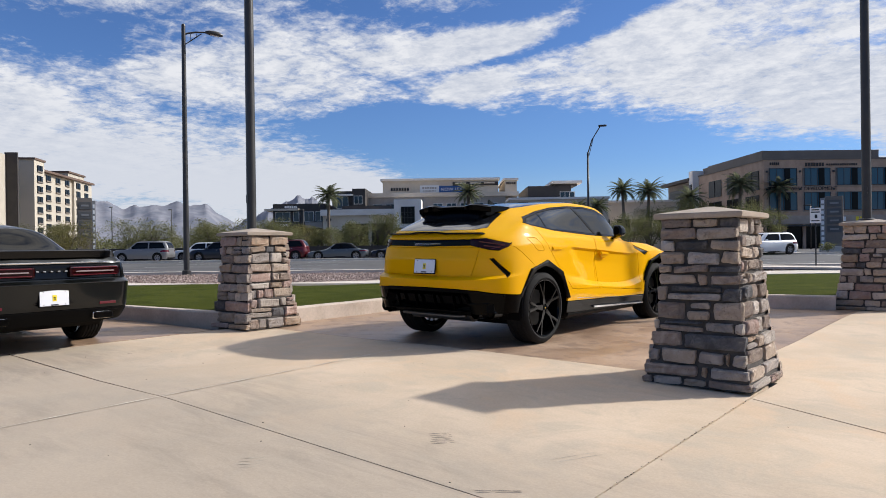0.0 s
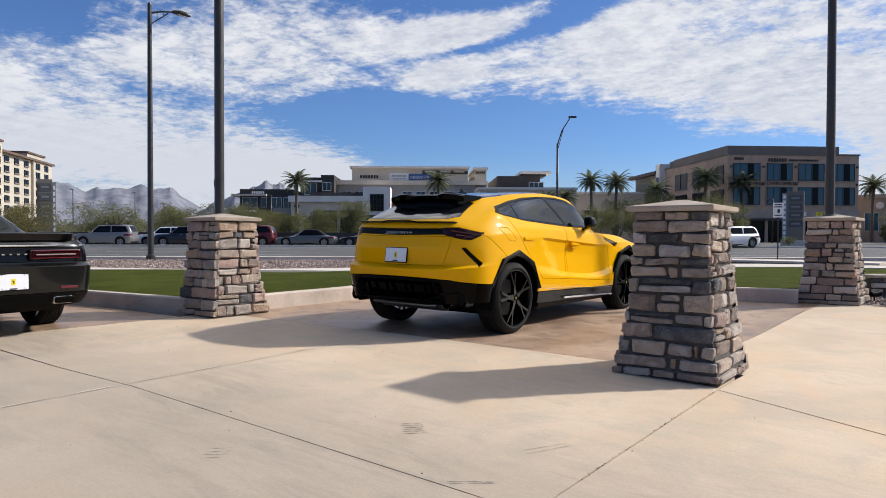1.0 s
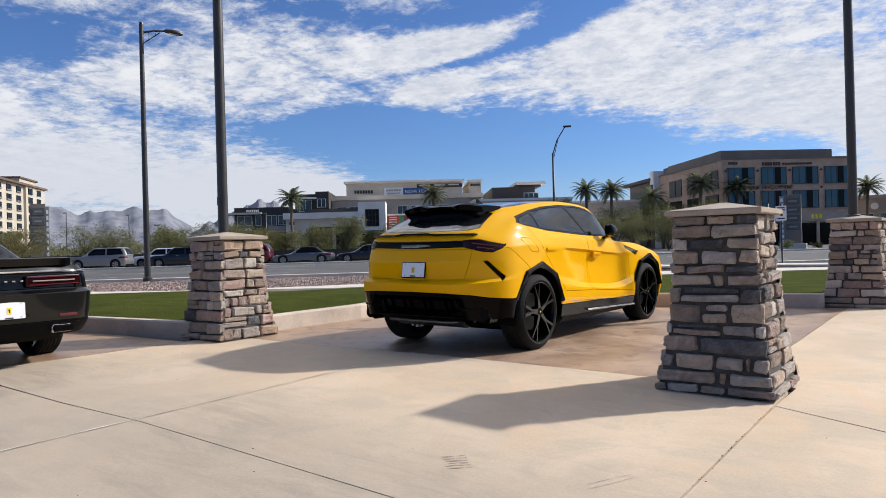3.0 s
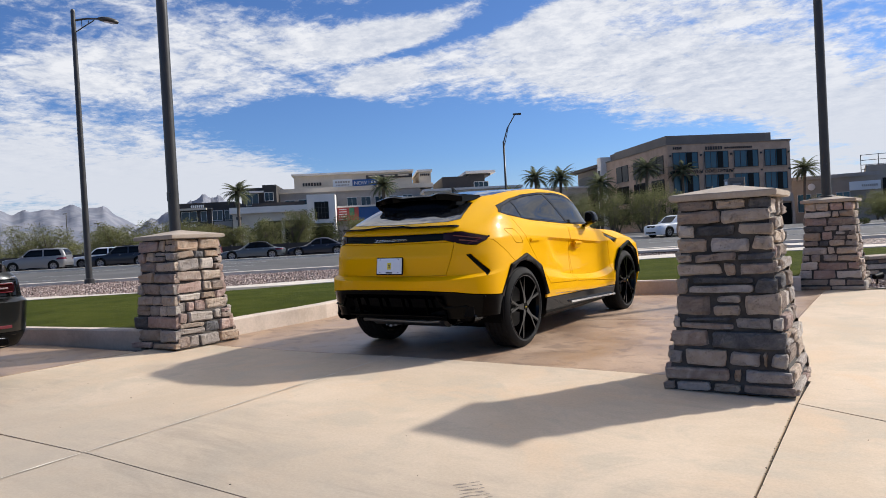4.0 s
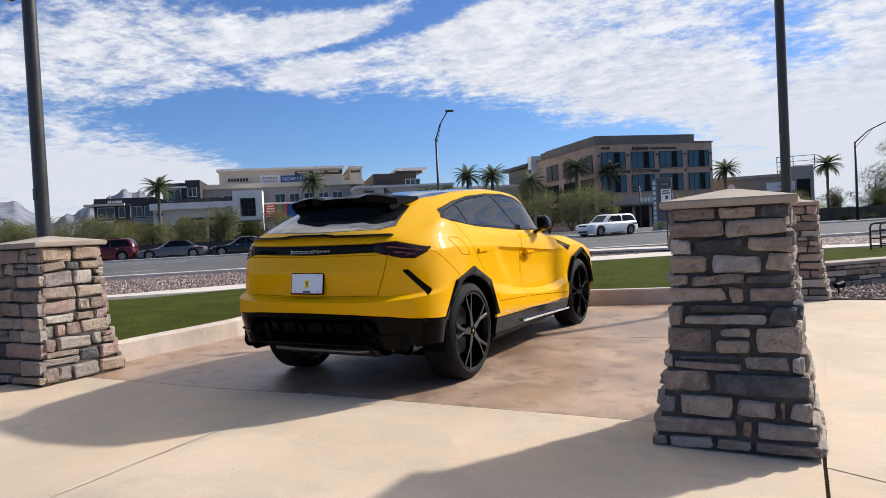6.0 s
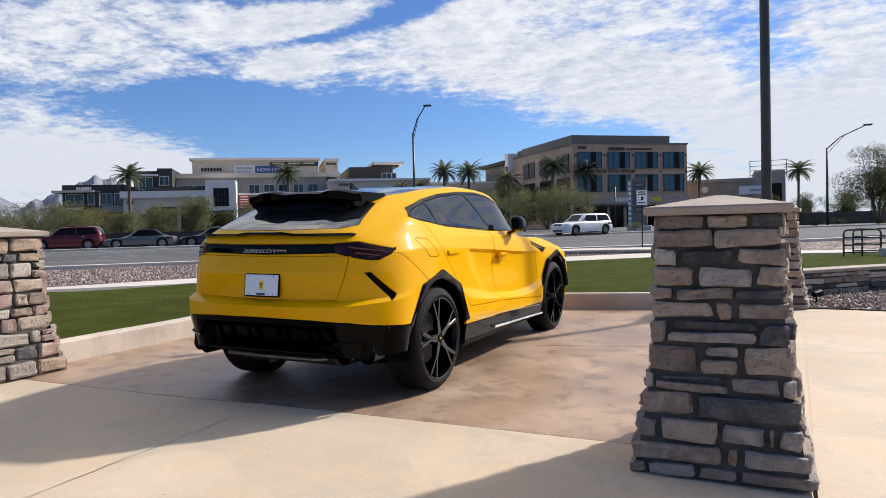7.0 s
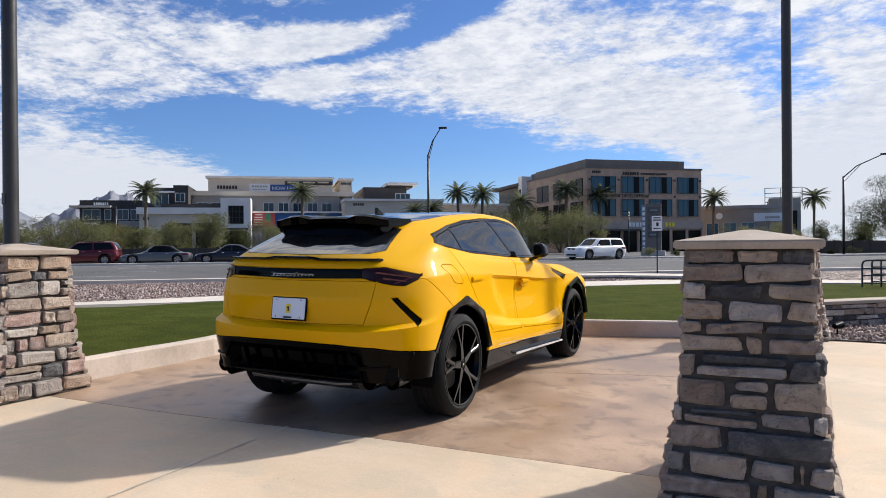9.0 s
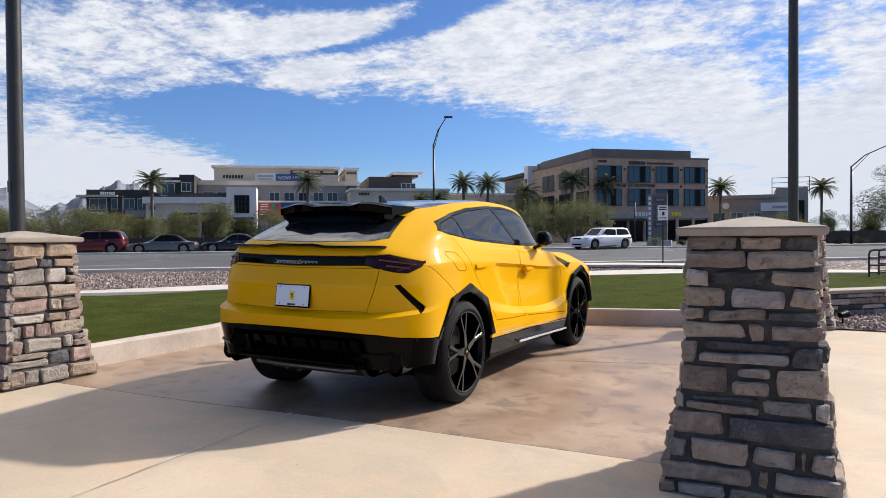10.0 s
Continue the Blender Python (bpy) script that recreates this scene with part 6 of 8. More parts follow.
def apartments():
    q = along(0, 120)
    b = thing("apartment_building", "tan, grey and dark four-storey apartment building with flat roofs", "building", pose(q.x, q.y, 0.2, 0, 0, math.degrees(ROAD_TURN)))
    block(b, -14.2, 8.4, 10, 18, 0, 14.1, M_TANWALL)
    block(b, -14.6, 8.7, 9.5, 19, 14.1, 14.5, M_WHITEWALL, "roof")
    block(b, 9.7, 12.0, 9.5, 18, 0, 13.9, M_TANWALL)
    block(b, 9.4, 12.3, 9.2, 18.6, 13.9, 14.3, M_WHITEWALL, "roof")
    # dark slab on the wall face, its colour standing for shade under the roof
    block(b, -0.5, 8.4, 9.8, 0.3, 13.0, 13.7, M_DARKWALL, "recess")
    for x in (0.0, 2.9, 5.6):
        block(b, x, x + 2.1, 9.6, 0.3, 13.35, 13.6, M_TANWALL, "louvre")
    bars_text(b, -12.7, -9.0, 9.9, 12.15, 12.75, 7, M_DARKWALL)
    bars_text(b, 9.9, 11.8, 9.4, 13.1, 13.5, 5, M_DARKWALL)
    block(b, -6.9, -3.2, 9.8, 0.2, 11.7, 13.15, M_WHITE, "banner", label="white banner with grey marks")
    bars_text(b, -6.5, -3.6, 9.72, 12.45, 12.8, 6, M_GREYWALL, "banner_marks")
    bars_text(b, -6.3, -3.8, 9.72, 11.95, 12.15, 9, M_GREYWALL, "banner_marks")
    block(b, -3.15, 2.6, 9.8, 0.2, 11.65, 13.0, M_BLUE, "banner", label="blue letting banner with white words")
    words(b, "NOW LEASING", (-2.85, 9.74, 12.0), 0.68, M_WHITE)
    block(b, -17.4, 9.5, 6, 20, 0, 10.6, M_GREYWALL)
    block(b, -17.8, 12.0, 5.4, 5.0, 10.6, 11.4, M_TANWALL, "roof")
    for x in (-15.6, -13.2, -4.2, -1.6, 1.0, 3.6, 6.2):
        window(b, x, x + 1.7, 6, 7.7, 9.3, 1, M_GREYPANE, 0, M_PALEFRAME)
    for x in (-16.0, -12.8, -9.8):
        block(b, x, x + 2.4, 5.2, 0.8, 7.2, 7.9, M_DARKWALL, "balcony")
    block(b, -22.8, -19.0, 2, 20, 0, 11.6, M_DARKWALL)
    block(b, -23.4, -18.8, 1.2, 12, 10.7, 11.0, M_WHITEWALL, "roof")
    block(b, -19.0, -16.6, 1.4, 16, 0, 12.0, M_DARKWALL)
    window(b, -22.0, -19.9, 2, 8.5, 10.5, 1, M_GREYPANE, 0, M_PALEFRAME)
    window(b, -18.6, -17.2, 1.4, 9.2, 10.6, 1, M_GREYPANE, 0, M_PALEFRAME)
    block(b, -20.9, -11.6, 1.0, 0.3, 7.9, 8.8, M_DARKWALL, "balcony")
    block(b, -34.6, -24.7, 5, 16, 0, 9.6, M_DARKWALL)
    block(b, -36.0, -29.5, 4.0, 10, 8.3, 8.65, M_TANWALL, "roof")
    for x, w in ((-34.0, 2.6), (-30.6, 0.9), (-28.6, 1.7), (-26.4, 1.6)):
        window(b, x, x + w, 5, 6.3, 8.0, 1 if w > 1 else 0, M_GREYPANE, 0, M_PALEFRAME)
    bars_text(b, -32.4, -30.0, 4.9, 8.75, 9.2, 7, M_WHITE)
    block(b, -35.4, -31.5, 3.6, 1.6, 5.3, 5.7, M_WHITEWALL, "balcony")
    block(b, -28.2, -25.0, 3.6, 1.6, 4.9, 6.0, M_GREYWALL, "balcony")
    block(b, -24.2, -11.2, 0, 20, 0, 7.0, M_TANWALL)
    block(b, -24.6, -11.0, -0.5, 20, 7.0, 8.1, M_WHITEWALL, "parapet")
    for x in (-19.6, -15.2):
        window(b, x, x + 3.6, 0, 1.3, 5.4, 2, M_DARKPANE, 1)
    bars_text(b, -23.6, -22.6, -0.1, 6.0, 6.5, 3, M_DARKWALL)
    block(b, -11.1, -6.2, -1.5, 14, 0, 9.7, M_WHITEWALL)
    window(b, -9.75, -7.45, -1.5, 5.4, 8.3, 3, M_DARKPANE, 2)
    window(b, -10.4, -6.9, -1.5, 0.3, 4.0, 2, M_DARKPANE)
    block(b, -10.8, -6.6, -2.4, 1.0, 4.2, 4.6, M_DARKWALL, "canopy")
    block(b, -6.2, 13.0, 4.2, 10, 0, 6.2, M_GREYWALL)
    block(b, -6.1, 9.6, 3.6, 0.5, 5.0, 7.4, M_BLUE, "mural_panel", label="blue mural panel")
    block(b, -6.1, -2.2, 3.4, 0.2, 5.0, 7.4, M_CORAL, "mural_panel", label="coral mural panel")
    for k in range(5):
        block(b, -5.9 + 0.05 * k, -4.4, 3.3, 0.1, 5.2 + k * 0.45, 5.35 + k * 0.45, M_WHITE, "mural_stripe")
    block(b, -3.9, -3.0, 3.3, 0.1, 5.9, 7.3, M_GREEN, "mural_stripe")
    block(b, 2.0, 9.0, 3.5, 0.1, 5.3, 5.9, M_CORAL, "mural_stripe")
    block(b, -6.2, 13.0, 3.2, 1.2, 7.4, 7.7, M_WHITEWALL, "canopy")
    block(b, 13.6, 21.6, 4, 20, 0, 12.2, M_DARKWALL)
    block(b, 18.0, 23.6, 3.4, 12, 12.6, 13.1, M_WHITEWALL, "roof")
    block(b, 18.6, 22.8, 4.2, 10, 12.2, 12.6, M_DARKWALL)
    window(b, 19.6, 22.2, 4, 9.8, 11.0, 2, M_GREYPANE, 0, M_PALEFRAME)
    block(b, 9.6, 27.0, -3, 16, 0, 9.2, M_TANWALL)
    block(b, 9.4, 27.2, -3.3, 16.6, 9.2, 9.6, M_WHITEWALL, "parapet")
    bars_text(b, 11.0, 12.9, -3.08, 8.4, 8.8, 5, M_DARKWALL)
    for x in (11.2, 15.4, 19.6):
        window(b, x, x + 2.8, -3, 1.0, 6.8, 1, M_DARKPANE, 1)
    block(b, 21.0, 44.0, 12, 20, 0, 9.4, M_TANWALL)
    block(b, 20.8, 44.2, 11.6, 20.6, 9.4, 9.8, M_WHITEWALL, "parapet")
    for x in (28.0, 32.0, 36.0, 40.0):
        window(b, x, x + 2.4, 12, 3.0, 6.0, 1, M_DARKPANE)
    return b


apartments()


def offices():
    """Brick office block: one front along the lot, one running back from the corner."""
    ang = math.degrees(math.atan2(14.46, 16.09))
    o = thing("office_building", "brown brick three-storey office building with blue glass", "building", pose(-29.1, 110.3, 0.2, 0, 0, ang))
    ln = 21.7
    block(o, 0, ln, 0, 24, 0, 14.0, M_BRICK)
    block(o, -0.15, ln + 0.15, -0.15, 24, 14.0, 14.25, M_PARAPET, "parapet")
    block(o, 0.3, ln * 0.83, 1.0, 22, 14.25, 15.6, M_PARAPET, "roof")
    bays = ((0.04, 0.235), (0.295, 0.48), (0.535, 0.725), (0.785, 0.96))
    for a, b_ in bays:
        for z0, z1 in ((10.0, 12.6), (6.1, 8.8)):
            block(o, ln * a - 0.22, ln * b_ + 0.22, -0.10, 0.3, z0 - 0.30, z1 + 0.16, M_BRICKTRIM, "window_surround")
            window(o, ln * a, ln * b_, -0.12, z0, z1, 3, None, 0, M_FRAME)
            wm = (a + b_) / 2 + 0.03
            block(o, ln * wm - 0.45, ln * wm + 0.45, -0.30, 0.2, z0, z1, M_DARKPANE, "dark_pane")
    for x in (0.02, 0.265, 0.51, 0.755, 0.985):
        block(o, ln * x - 0.12, ln * x + 0.12, -0.25, 0.3, 9.2, 9.5, M_FRAME, "wall_lamp")
        block(o, ln * x - 0.12, ln * x + 0.12, -0.25, 0.3, 12.0, 12.3, M_FRAME, "wall_lamp")
    block(o, 0, ln, -0.4, 1.0, 3.9, 5.2, M_BRICKTRIM, "fascia")
    block(o, 0, ln, -0.1, 0.4, 0.0, 3.6, M_DARKPANE, "shopfront")
    for k in range(8):
        block(o, ln * k / 7 - 0.25, ln * k / 7 + 0.25, -0.35, 0.5, 0, 3.9, M_BRICK, "pier")
    block(o, 0.6, ln * 0.5, -1.6, 1.4, 3.5, 3.75, M_FRAME, "canopy")
    bars_text(o, 0.9, 2.5, -0.08, 13.2, 13.6, 5, M_DARKWALL)
    bars_text(o, 6.5, 9.6, -0.08, 12.95, 13.5, 7, M_DARKWALL)
    bars_text(o, 9.9, 14.9, -0.08, 13.05, 13.35, 14, M_DARKWALL)
    words(o, "WEST DEVELOPMENT", (4.1, -0.16, 9.2), 0.56, M_DARKWALL)
    bars_text(o, 0.6, 3.8, -0.1, 9.15, 9.7, 5, M_DARKWALL)
    bars_text(o, 7.3, 12.8, -0.46, 4.25, 4.95, 8, M_WHITE)
    bars_text(o, 14.2, 16.2, -0.46, 4.25, 4.95, 3, M_BADGE)
    # the wing that runs back
    back = math.degrees(math.atan2(30.6, -27.6)) - ang
    w = part("wing", box(26.7, 20, 14.0, (13.35, -10.0, 0)), M_BRICK, o)
    w.matrix_basis = Matrix.Rotation(radians(back), 4, "Z") @ Matrix.Diagonal((1, 1, 1, 1))
    def wing(x0, x1, y, d, z0, z1, mat, name):
        q = part(name, box(x1 - x0, d, z1 - z0, ((x0 + x1) / 2, y + d / 2, z0)), mat, o)
        q.matrix_basis = w.matrix_basis
        return q
    wing(0.2, 27.0, -20, 20.15, 14.0, 14.25, M_PARAPET, "parapet")
    wing(1.0, 27.0, -19, 18, 14.25, 15.6, M_PARAPET, "roof")
    for x0, x1 in ((1.5, 6.2), (8.5, 13.5), (16.0, 21.5)):
        for z0, z1 in ((9.6, 12.5), (5.4, 8.6), (1.6, 4.4)):
            wing(x0, x1, 0.0, 0.12, z0, z1, M_DARKPANE, "window")
            wing(x0 - 0.1, x1 + 0.1, 0.0, 0.2, z0 - 0.12, z0, M_FRAME, "window_frame")
            wing((x0 + x1) / 2 - 0.06, (x0 + x1) / 2 + 0.06, 0.0, 0.2, z0, z1, M_FRAME, "window_frame")
    wing(26.6, 28.6, -12, 13.2, 0, 15.2, M_WHITEWALL, "stair_tower")
    for k in range(5):
        wing(27.0, 28.2, 1.2, 0.1, 1.5 + 2.4 * k, 3.0 + 2.4 * k, M_DARKPANE, "window")
    wing(28.6, 44.0, -18, 18.0, 0, 13.4, M_PARAPET, "wing")
    wing(28.4, 45.0, -18, 19.4, 13.4, 14.0, M_DARKWALL, "roof")
    for k in range(3):
        wing(29.2, 43.0, 0.0, 0.15, 2.0 + 3.8 * k, 4.6 + 3.8 * k, M_DARKPANE, "window")
    return o


offices()


M_TAUPE = surface("taupe_stucco", (0.30, 0.262, 0.215), (0.37, 0.325, 0.270), 0.3, 0.9, 0.1, 12.0)


def shops():
    o = thing("shop_building", "low tan shop building with a white sign and roof screen", "building", pose(-14.2, 133.7, 0.2, 0, 0, 4.0))
    block(o, 0, 16.2, 0, 18, 0, 7.6, M_TAUPE)
    block(o, -0.3, 13.5, -0.4, 18, 7.6, 8.2, M_GREYWALL, "parapet")
    block(o, 11.5, 16.6, -0.3, 14, 0, 9.3, M_TAUPE)
    for x in (10.8, 13.4, 16.8):
        block(o, x, x + 0.12, 0.5, 0.12, 8.2, 11.2, M_FRAME, "screen_post")
    for z in (8.6, 9.4, 10.2, 11.1):
        block(o, 10.8, 16.9, 0.5, 0.1, z, z + 0.09, M_FRAME, "screen_rail")
    block(o, 9.0, 13.6, -0.5, 0.2, 5.2, 6.7, M_WHITE, "sign_board", label="white sign board with blue marks")
    bars_text(o, 10.8, 13.2, -0.6, 5.75, 6.1, 8, M_GREYWALL)
    block(o, 13.9, 16.0, -0.45, 0.2, 1.5, 7.0, M_DARKPANE, "window")
    for x in (1.0, 4.0, 7.0):
        window(o, x, x + 2.0, 0, 2.0, 5.0, 1)
    part("round_sign", lathe([(0, -.1), (.55, -.1), (.6, 0)], 20, "Y"), M_WHITE, o).matrix_basis = Matrix.Translation((3.2, -0.05, 6.3))
    return o


shops()


def hotel():
    """Cream hotel: a long sunlit side with a nearer tower, its far end at the origin."""
    h = thing("hotel_building", "tall cream hotel block with rows of dark windows", "building", pose(-234.5, 93.2, 0, 0, 0, 140.2))
    block(h, -45.1, 0.3, 0, 15, 0, 23.3, M_CREAM)
    block(h, -45.0, 2.2, -1.3, 17.5, 23.3, 23.9, M_RUST, "roof")
    block(h, -15.5, 0.9, -0.7, 0.8, 0, 23.3, M_CREAM, "bay")
    block(h, -14.0, 0.6, 1.5, 10, 23.9, 25.8, M_CREAM, "roof_house")
    block(h, -14.4, 1.0, 1.1, 11, 25.8, 26.3, M_RUST, "roof")
    block(h, -51.8, -45.1, -3, 17, 0, 25.2, M_CREAM, "tower")
    block(h, -52.1, -44.8, -3.3, 17.6, 25.2, 25.7, M_RUST, "roof")
    block(h, -60, -59.5, -2.3, 2.9, 0, 25.9, M_DARKWALL, "wing")
    block(h, -70, -60, 0.4, 14, 0, 25.4, M_CREAM, "wing")
    pane = box(1.45, 0.3, 1.85, (0, 0, -0.2))
    me = bpy.data.meshes.new("window")
    pane.to_mesh(me)
    pane.free()
    me.materials.append(M_DARKPANE)
    rail = box(3.3, 0.25, 0.35, (0, -0.1, -0.15))
    rail_me = bpy.data.meshes.new("balcony_rail")
    rail.to_mesh(rail_me)
    rail.free()
    rail_me.materials.append(M_PARAPET)

    def put(mesh, name, x, y, z):
        ob = new(name, mesh)
        ob.parent = h
        ob.location = (x, y, z)
    for fl in range(8):
        for x in (-40.5, -34.2, -27.0, -19.6):
            put(me, "window", x - 0.95, -0.05, 21.1 - 2.7 * fl)
            put(me, "window", x + 0.95, -0.05, 21.1 - 2.7 * fl)
            put(rail_me, "balcony_rail", x, -0.1, 21.1 - 2.7 * fl)
        for x in (-12.0, -4.6):
            put(me, "window", x - 0.95, -0.75, 21.1 - 2.7 * fl)
            put(me, "window", x + 0.95, -0.75, 21.1 - 2.7 * fl)
        put(me, "window", -49.3, -3.05, 22.3 - 2.7 * fl)
        put(me, "window", -47.4, -3.05, 22.3 - 2.7 * fl)
        put(rail_me, "balcony_rail", -48.35, -3.1, 22.3 - 2.7 * fl)
    return h


hotel()

# ---- mountains ----
def ridge(name, label, centre, span, dist, peaks, seed, rough=0.05):
    """A far ridge; peaks are (bearing share, height share) pairs of its outline."""
    rnd = random.Random(seed)
    bm = bmesh.new()
    cols, rows = 220, 22
    grid = []
    for i in range(cols + 1):
        f = i / cols
        a = radians(centre + span * (0.5 - f))
        h = 0.0
        for (f0, h0), (f1, h1) in zip(peaks, peaks[1:]):
            if f0 <= f <= f1:
                t = (f - f0) / (f1 - f0)
                h = h0 + (h1 - h0) * (t * t * (3 - 2 * t) * 0.5 + t * 0.5)
        col = []
        for j in range(rows + 1):
            g = j / rows
            r = dist * (0.72 + 0.28 * g)
            n = noise.fractal(Vector((f * 20 + seed, g * 5.0, seed * 0.7)), 0.9, 2.0, 6)
            spur = abs(noise.noise(Vector((f * 13 + seed, g * 1.6, 3.3))))
            z = h * (g ** 1.15) * (1 + rough * n) - h * 0.13 * spur * math.sin(math.pi * g) + h * rough * 0.5 * n * g
            col.append(bm.verts.new((r * math.cos(a), r * math.sin(a), max(z, -2.0) if j else -4.0)))
        col.append(bm.verts.new((dist * 1.1 * math.cos(a), dist * 1.1 * math.sin(a), -4.0)))
        grid.append(col)
    for a, b in zip(grid, grid[1:]):
        for j in range(len(a) - 1):
            bm.faces.new((a[j], b[j], b[j + 1], a[j + 1]))
    bmesh.ops.recalc_face_normals(bm, faces=bm.faces)
    return tagged(part(name, bm, M_HAZE_TINTED_ROCK, smooth=True), label, "mountain", kind="structure")


# distance haze is put into the rock's own blue-grey colour
M_HAZE_TINTED_ROCK = surface("haze_tinted_rock", (0.120, 0.134, 0.172), (0.205, 0.208, 0.236), 0.014, 0.95, 0.0, 0.05, spread=(0.35, 0.65))
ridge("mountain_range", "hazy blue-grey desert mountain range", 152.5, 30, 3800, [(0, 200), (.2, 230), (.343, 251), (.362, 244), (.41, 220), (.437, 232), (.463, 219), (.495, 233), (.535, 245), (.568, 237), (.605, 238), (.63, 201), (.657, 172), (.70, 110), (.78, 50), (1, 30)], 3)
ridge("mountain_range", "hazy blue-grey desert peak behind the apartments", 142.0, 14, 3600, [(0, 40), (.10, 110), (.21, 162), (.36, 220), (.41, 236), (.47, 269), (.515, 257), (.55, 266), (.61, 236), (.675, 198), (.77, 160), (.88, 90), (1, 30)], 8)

# ---- plants ----
def leaf_material(name, dark, light):
    """Thin leaves that let some light through."""
    m = bpy.data.materials.new(name)
    m.use_nodes = True
    g = Nodes(m.node_tree)
    co = g.add("ShaderNodeTexCoord").outputs["Object"]
    col = g.mix(g.ramp(g.noise(co, 1.3, 5.0, 0.65), 0.35, 0.65), (*dark, 1), (*light, 1))
    d = g.add("ShaderNodeBsdfDiffuse", {"Color": col})
    t = g.add("ShaderNodeBsdfTranslucent", {"Color": col})
    mix = g.add("ShaderNodeMixShader", {0: 0.45, 1: d.outputs[0], 2: t.outputs[0]})
    g.add("ShaderNodeOutputMaterial", {"Surface": mix.outputs[0]})
    return m


M_LEAF = leaf_material("desert_tree_leaves", (0.115, 0.120, 0.052), (0.215, 0.212, 0.105))
M_LEAF_DARK = leaf_material("dark_hedge_leaves", (0.040, 0.048, 0.020), (0.085, 0.090, 0.042))
M_LEAF_YELLOW = leaf_material("yellowing_leaves", (0.135, 0.125, 0.050), (0.215, 0.190, 0.082))
M_BARK = surface("grey_bark", (0.07, 0.055, 0.042), (0.13, 0.105, 0.08), 6.0, 0.9, 0.4, 40.0)
M_FROND = leaf_material("palm_fronds", (0.075, 0.088, 0.050), (0.17, 0.18, 0.11))
M_PALMTRUNK = surface("palm_trunk", (0.10, 0.078, 0.058), (0.17, 0.135, 0.10), 4.0, 0.9, 0.5, 20.0)


def leaf_cloud(rnd, lumps, count, size):
    """Many small bent leaves in uneven lumps."""
    verts, faces = [], []
    weights = [l[3] ** 2 for l in lumps]
    for _ in range(count):
        cx, cy, cz, r = rnd.choices(lumps, weights)[0]
        d = Vector((rnd.gauss(0, 1), rnd.gauss(0, 1), rnd.gauss(0, 1)))
        d.normalize()
        p = Vector((cx, cy, cz)) + Vector((d.x, d.y, d.z * 0.72)) * r * (rnd.random() ** 0.45)
        a = Vector((rnd.gauss(0, 1), rnd.gauss(0, 1), rnd.gauss(0, .7))).normalized()
        b = a.orthogonal().normalized()
        b = (b * math.cos(rnd.random() * 6) + a.cross(b) * math.sin(rnd.random() * 6)).normalized()
        s = size * rnd.uniform(0.6, 1.5)
        k = len(verts)
        verts += [p - a * s, p + b * s * 0.45, p + a * s, p - b * s * 0.45 + a.cross(b) * s * 0.2]
        faces.append((k, k + 1, k + 2, k + 3))
    me = bpy.data.meshes.new("crown")
    me.from_pydata(verts, [], faces)
    return me


def shrub_tree(name, label, at, height, spread, seed, leaf, trunks=3, count=1500, size=0.10, clear=0.25, category="tree", group=""):
    rnd = random.Random(seed)
    root = thing(name, label, category, Matrix.Translation(at), group=group)
    lumps = []
    bm = None
    for k in range(trunks):
        a = 2 * math.pi * (k + rnd.random() * 0.6) / trunks
        lean = spread * rnd.uniform(0.18, 0.40)
        top = Vector((math.cos(a) * lean, math.sin(a) * lean, height * rnd.uniform(0.55, 0.75)))
        knee = top * 0.5 + Vector((rnd.uniform(-.1, .1), rnd.uniform(-.1, .1), 0)) * spread
        r0 = 0.022 * height
        bm = tube([(0.04 * k, 0, -0.1), knee * 0.5, knee, top], [r0, r0 * 0.8, r0 * 0.6, r0 * 0.25], 7, bm)
        for _ in range(4):
            tip = top + Vector((rnd.gauss(0, .28) * spread, rnd.gauss(0, .28) * spread, rnd.uniform(-0.12, 0.26) * height))
            bm = tube([knee, (knee + tip) / 2 + Vector((0, 0, 0.05 * height)), tip], [r0 * 0.45, r0 * 0.3, r0 * 0.12], 5, bm)
            lumps.append((tip.x, tip.y, max(tip.z, height * clear), spread * rnd.uniform(0.18, 0.34)))
            droop = knee.lerp(tip, 0.6)
            lumps.append((droop.x * 1.25, droop.y * 1.25, max(droop.z * rnd.uniform(0.5, 0.95), height * clear), spread * rnd.uniform(0.16, 0.30)))
    part("trunk", bm, M_BARK, root, smooth=True)
    me = leaf_cloud(rnd, lumps, count, size)
    me.materials.append(leaf)
    crown = new("crown", me)
    crown.parent = root
    return root


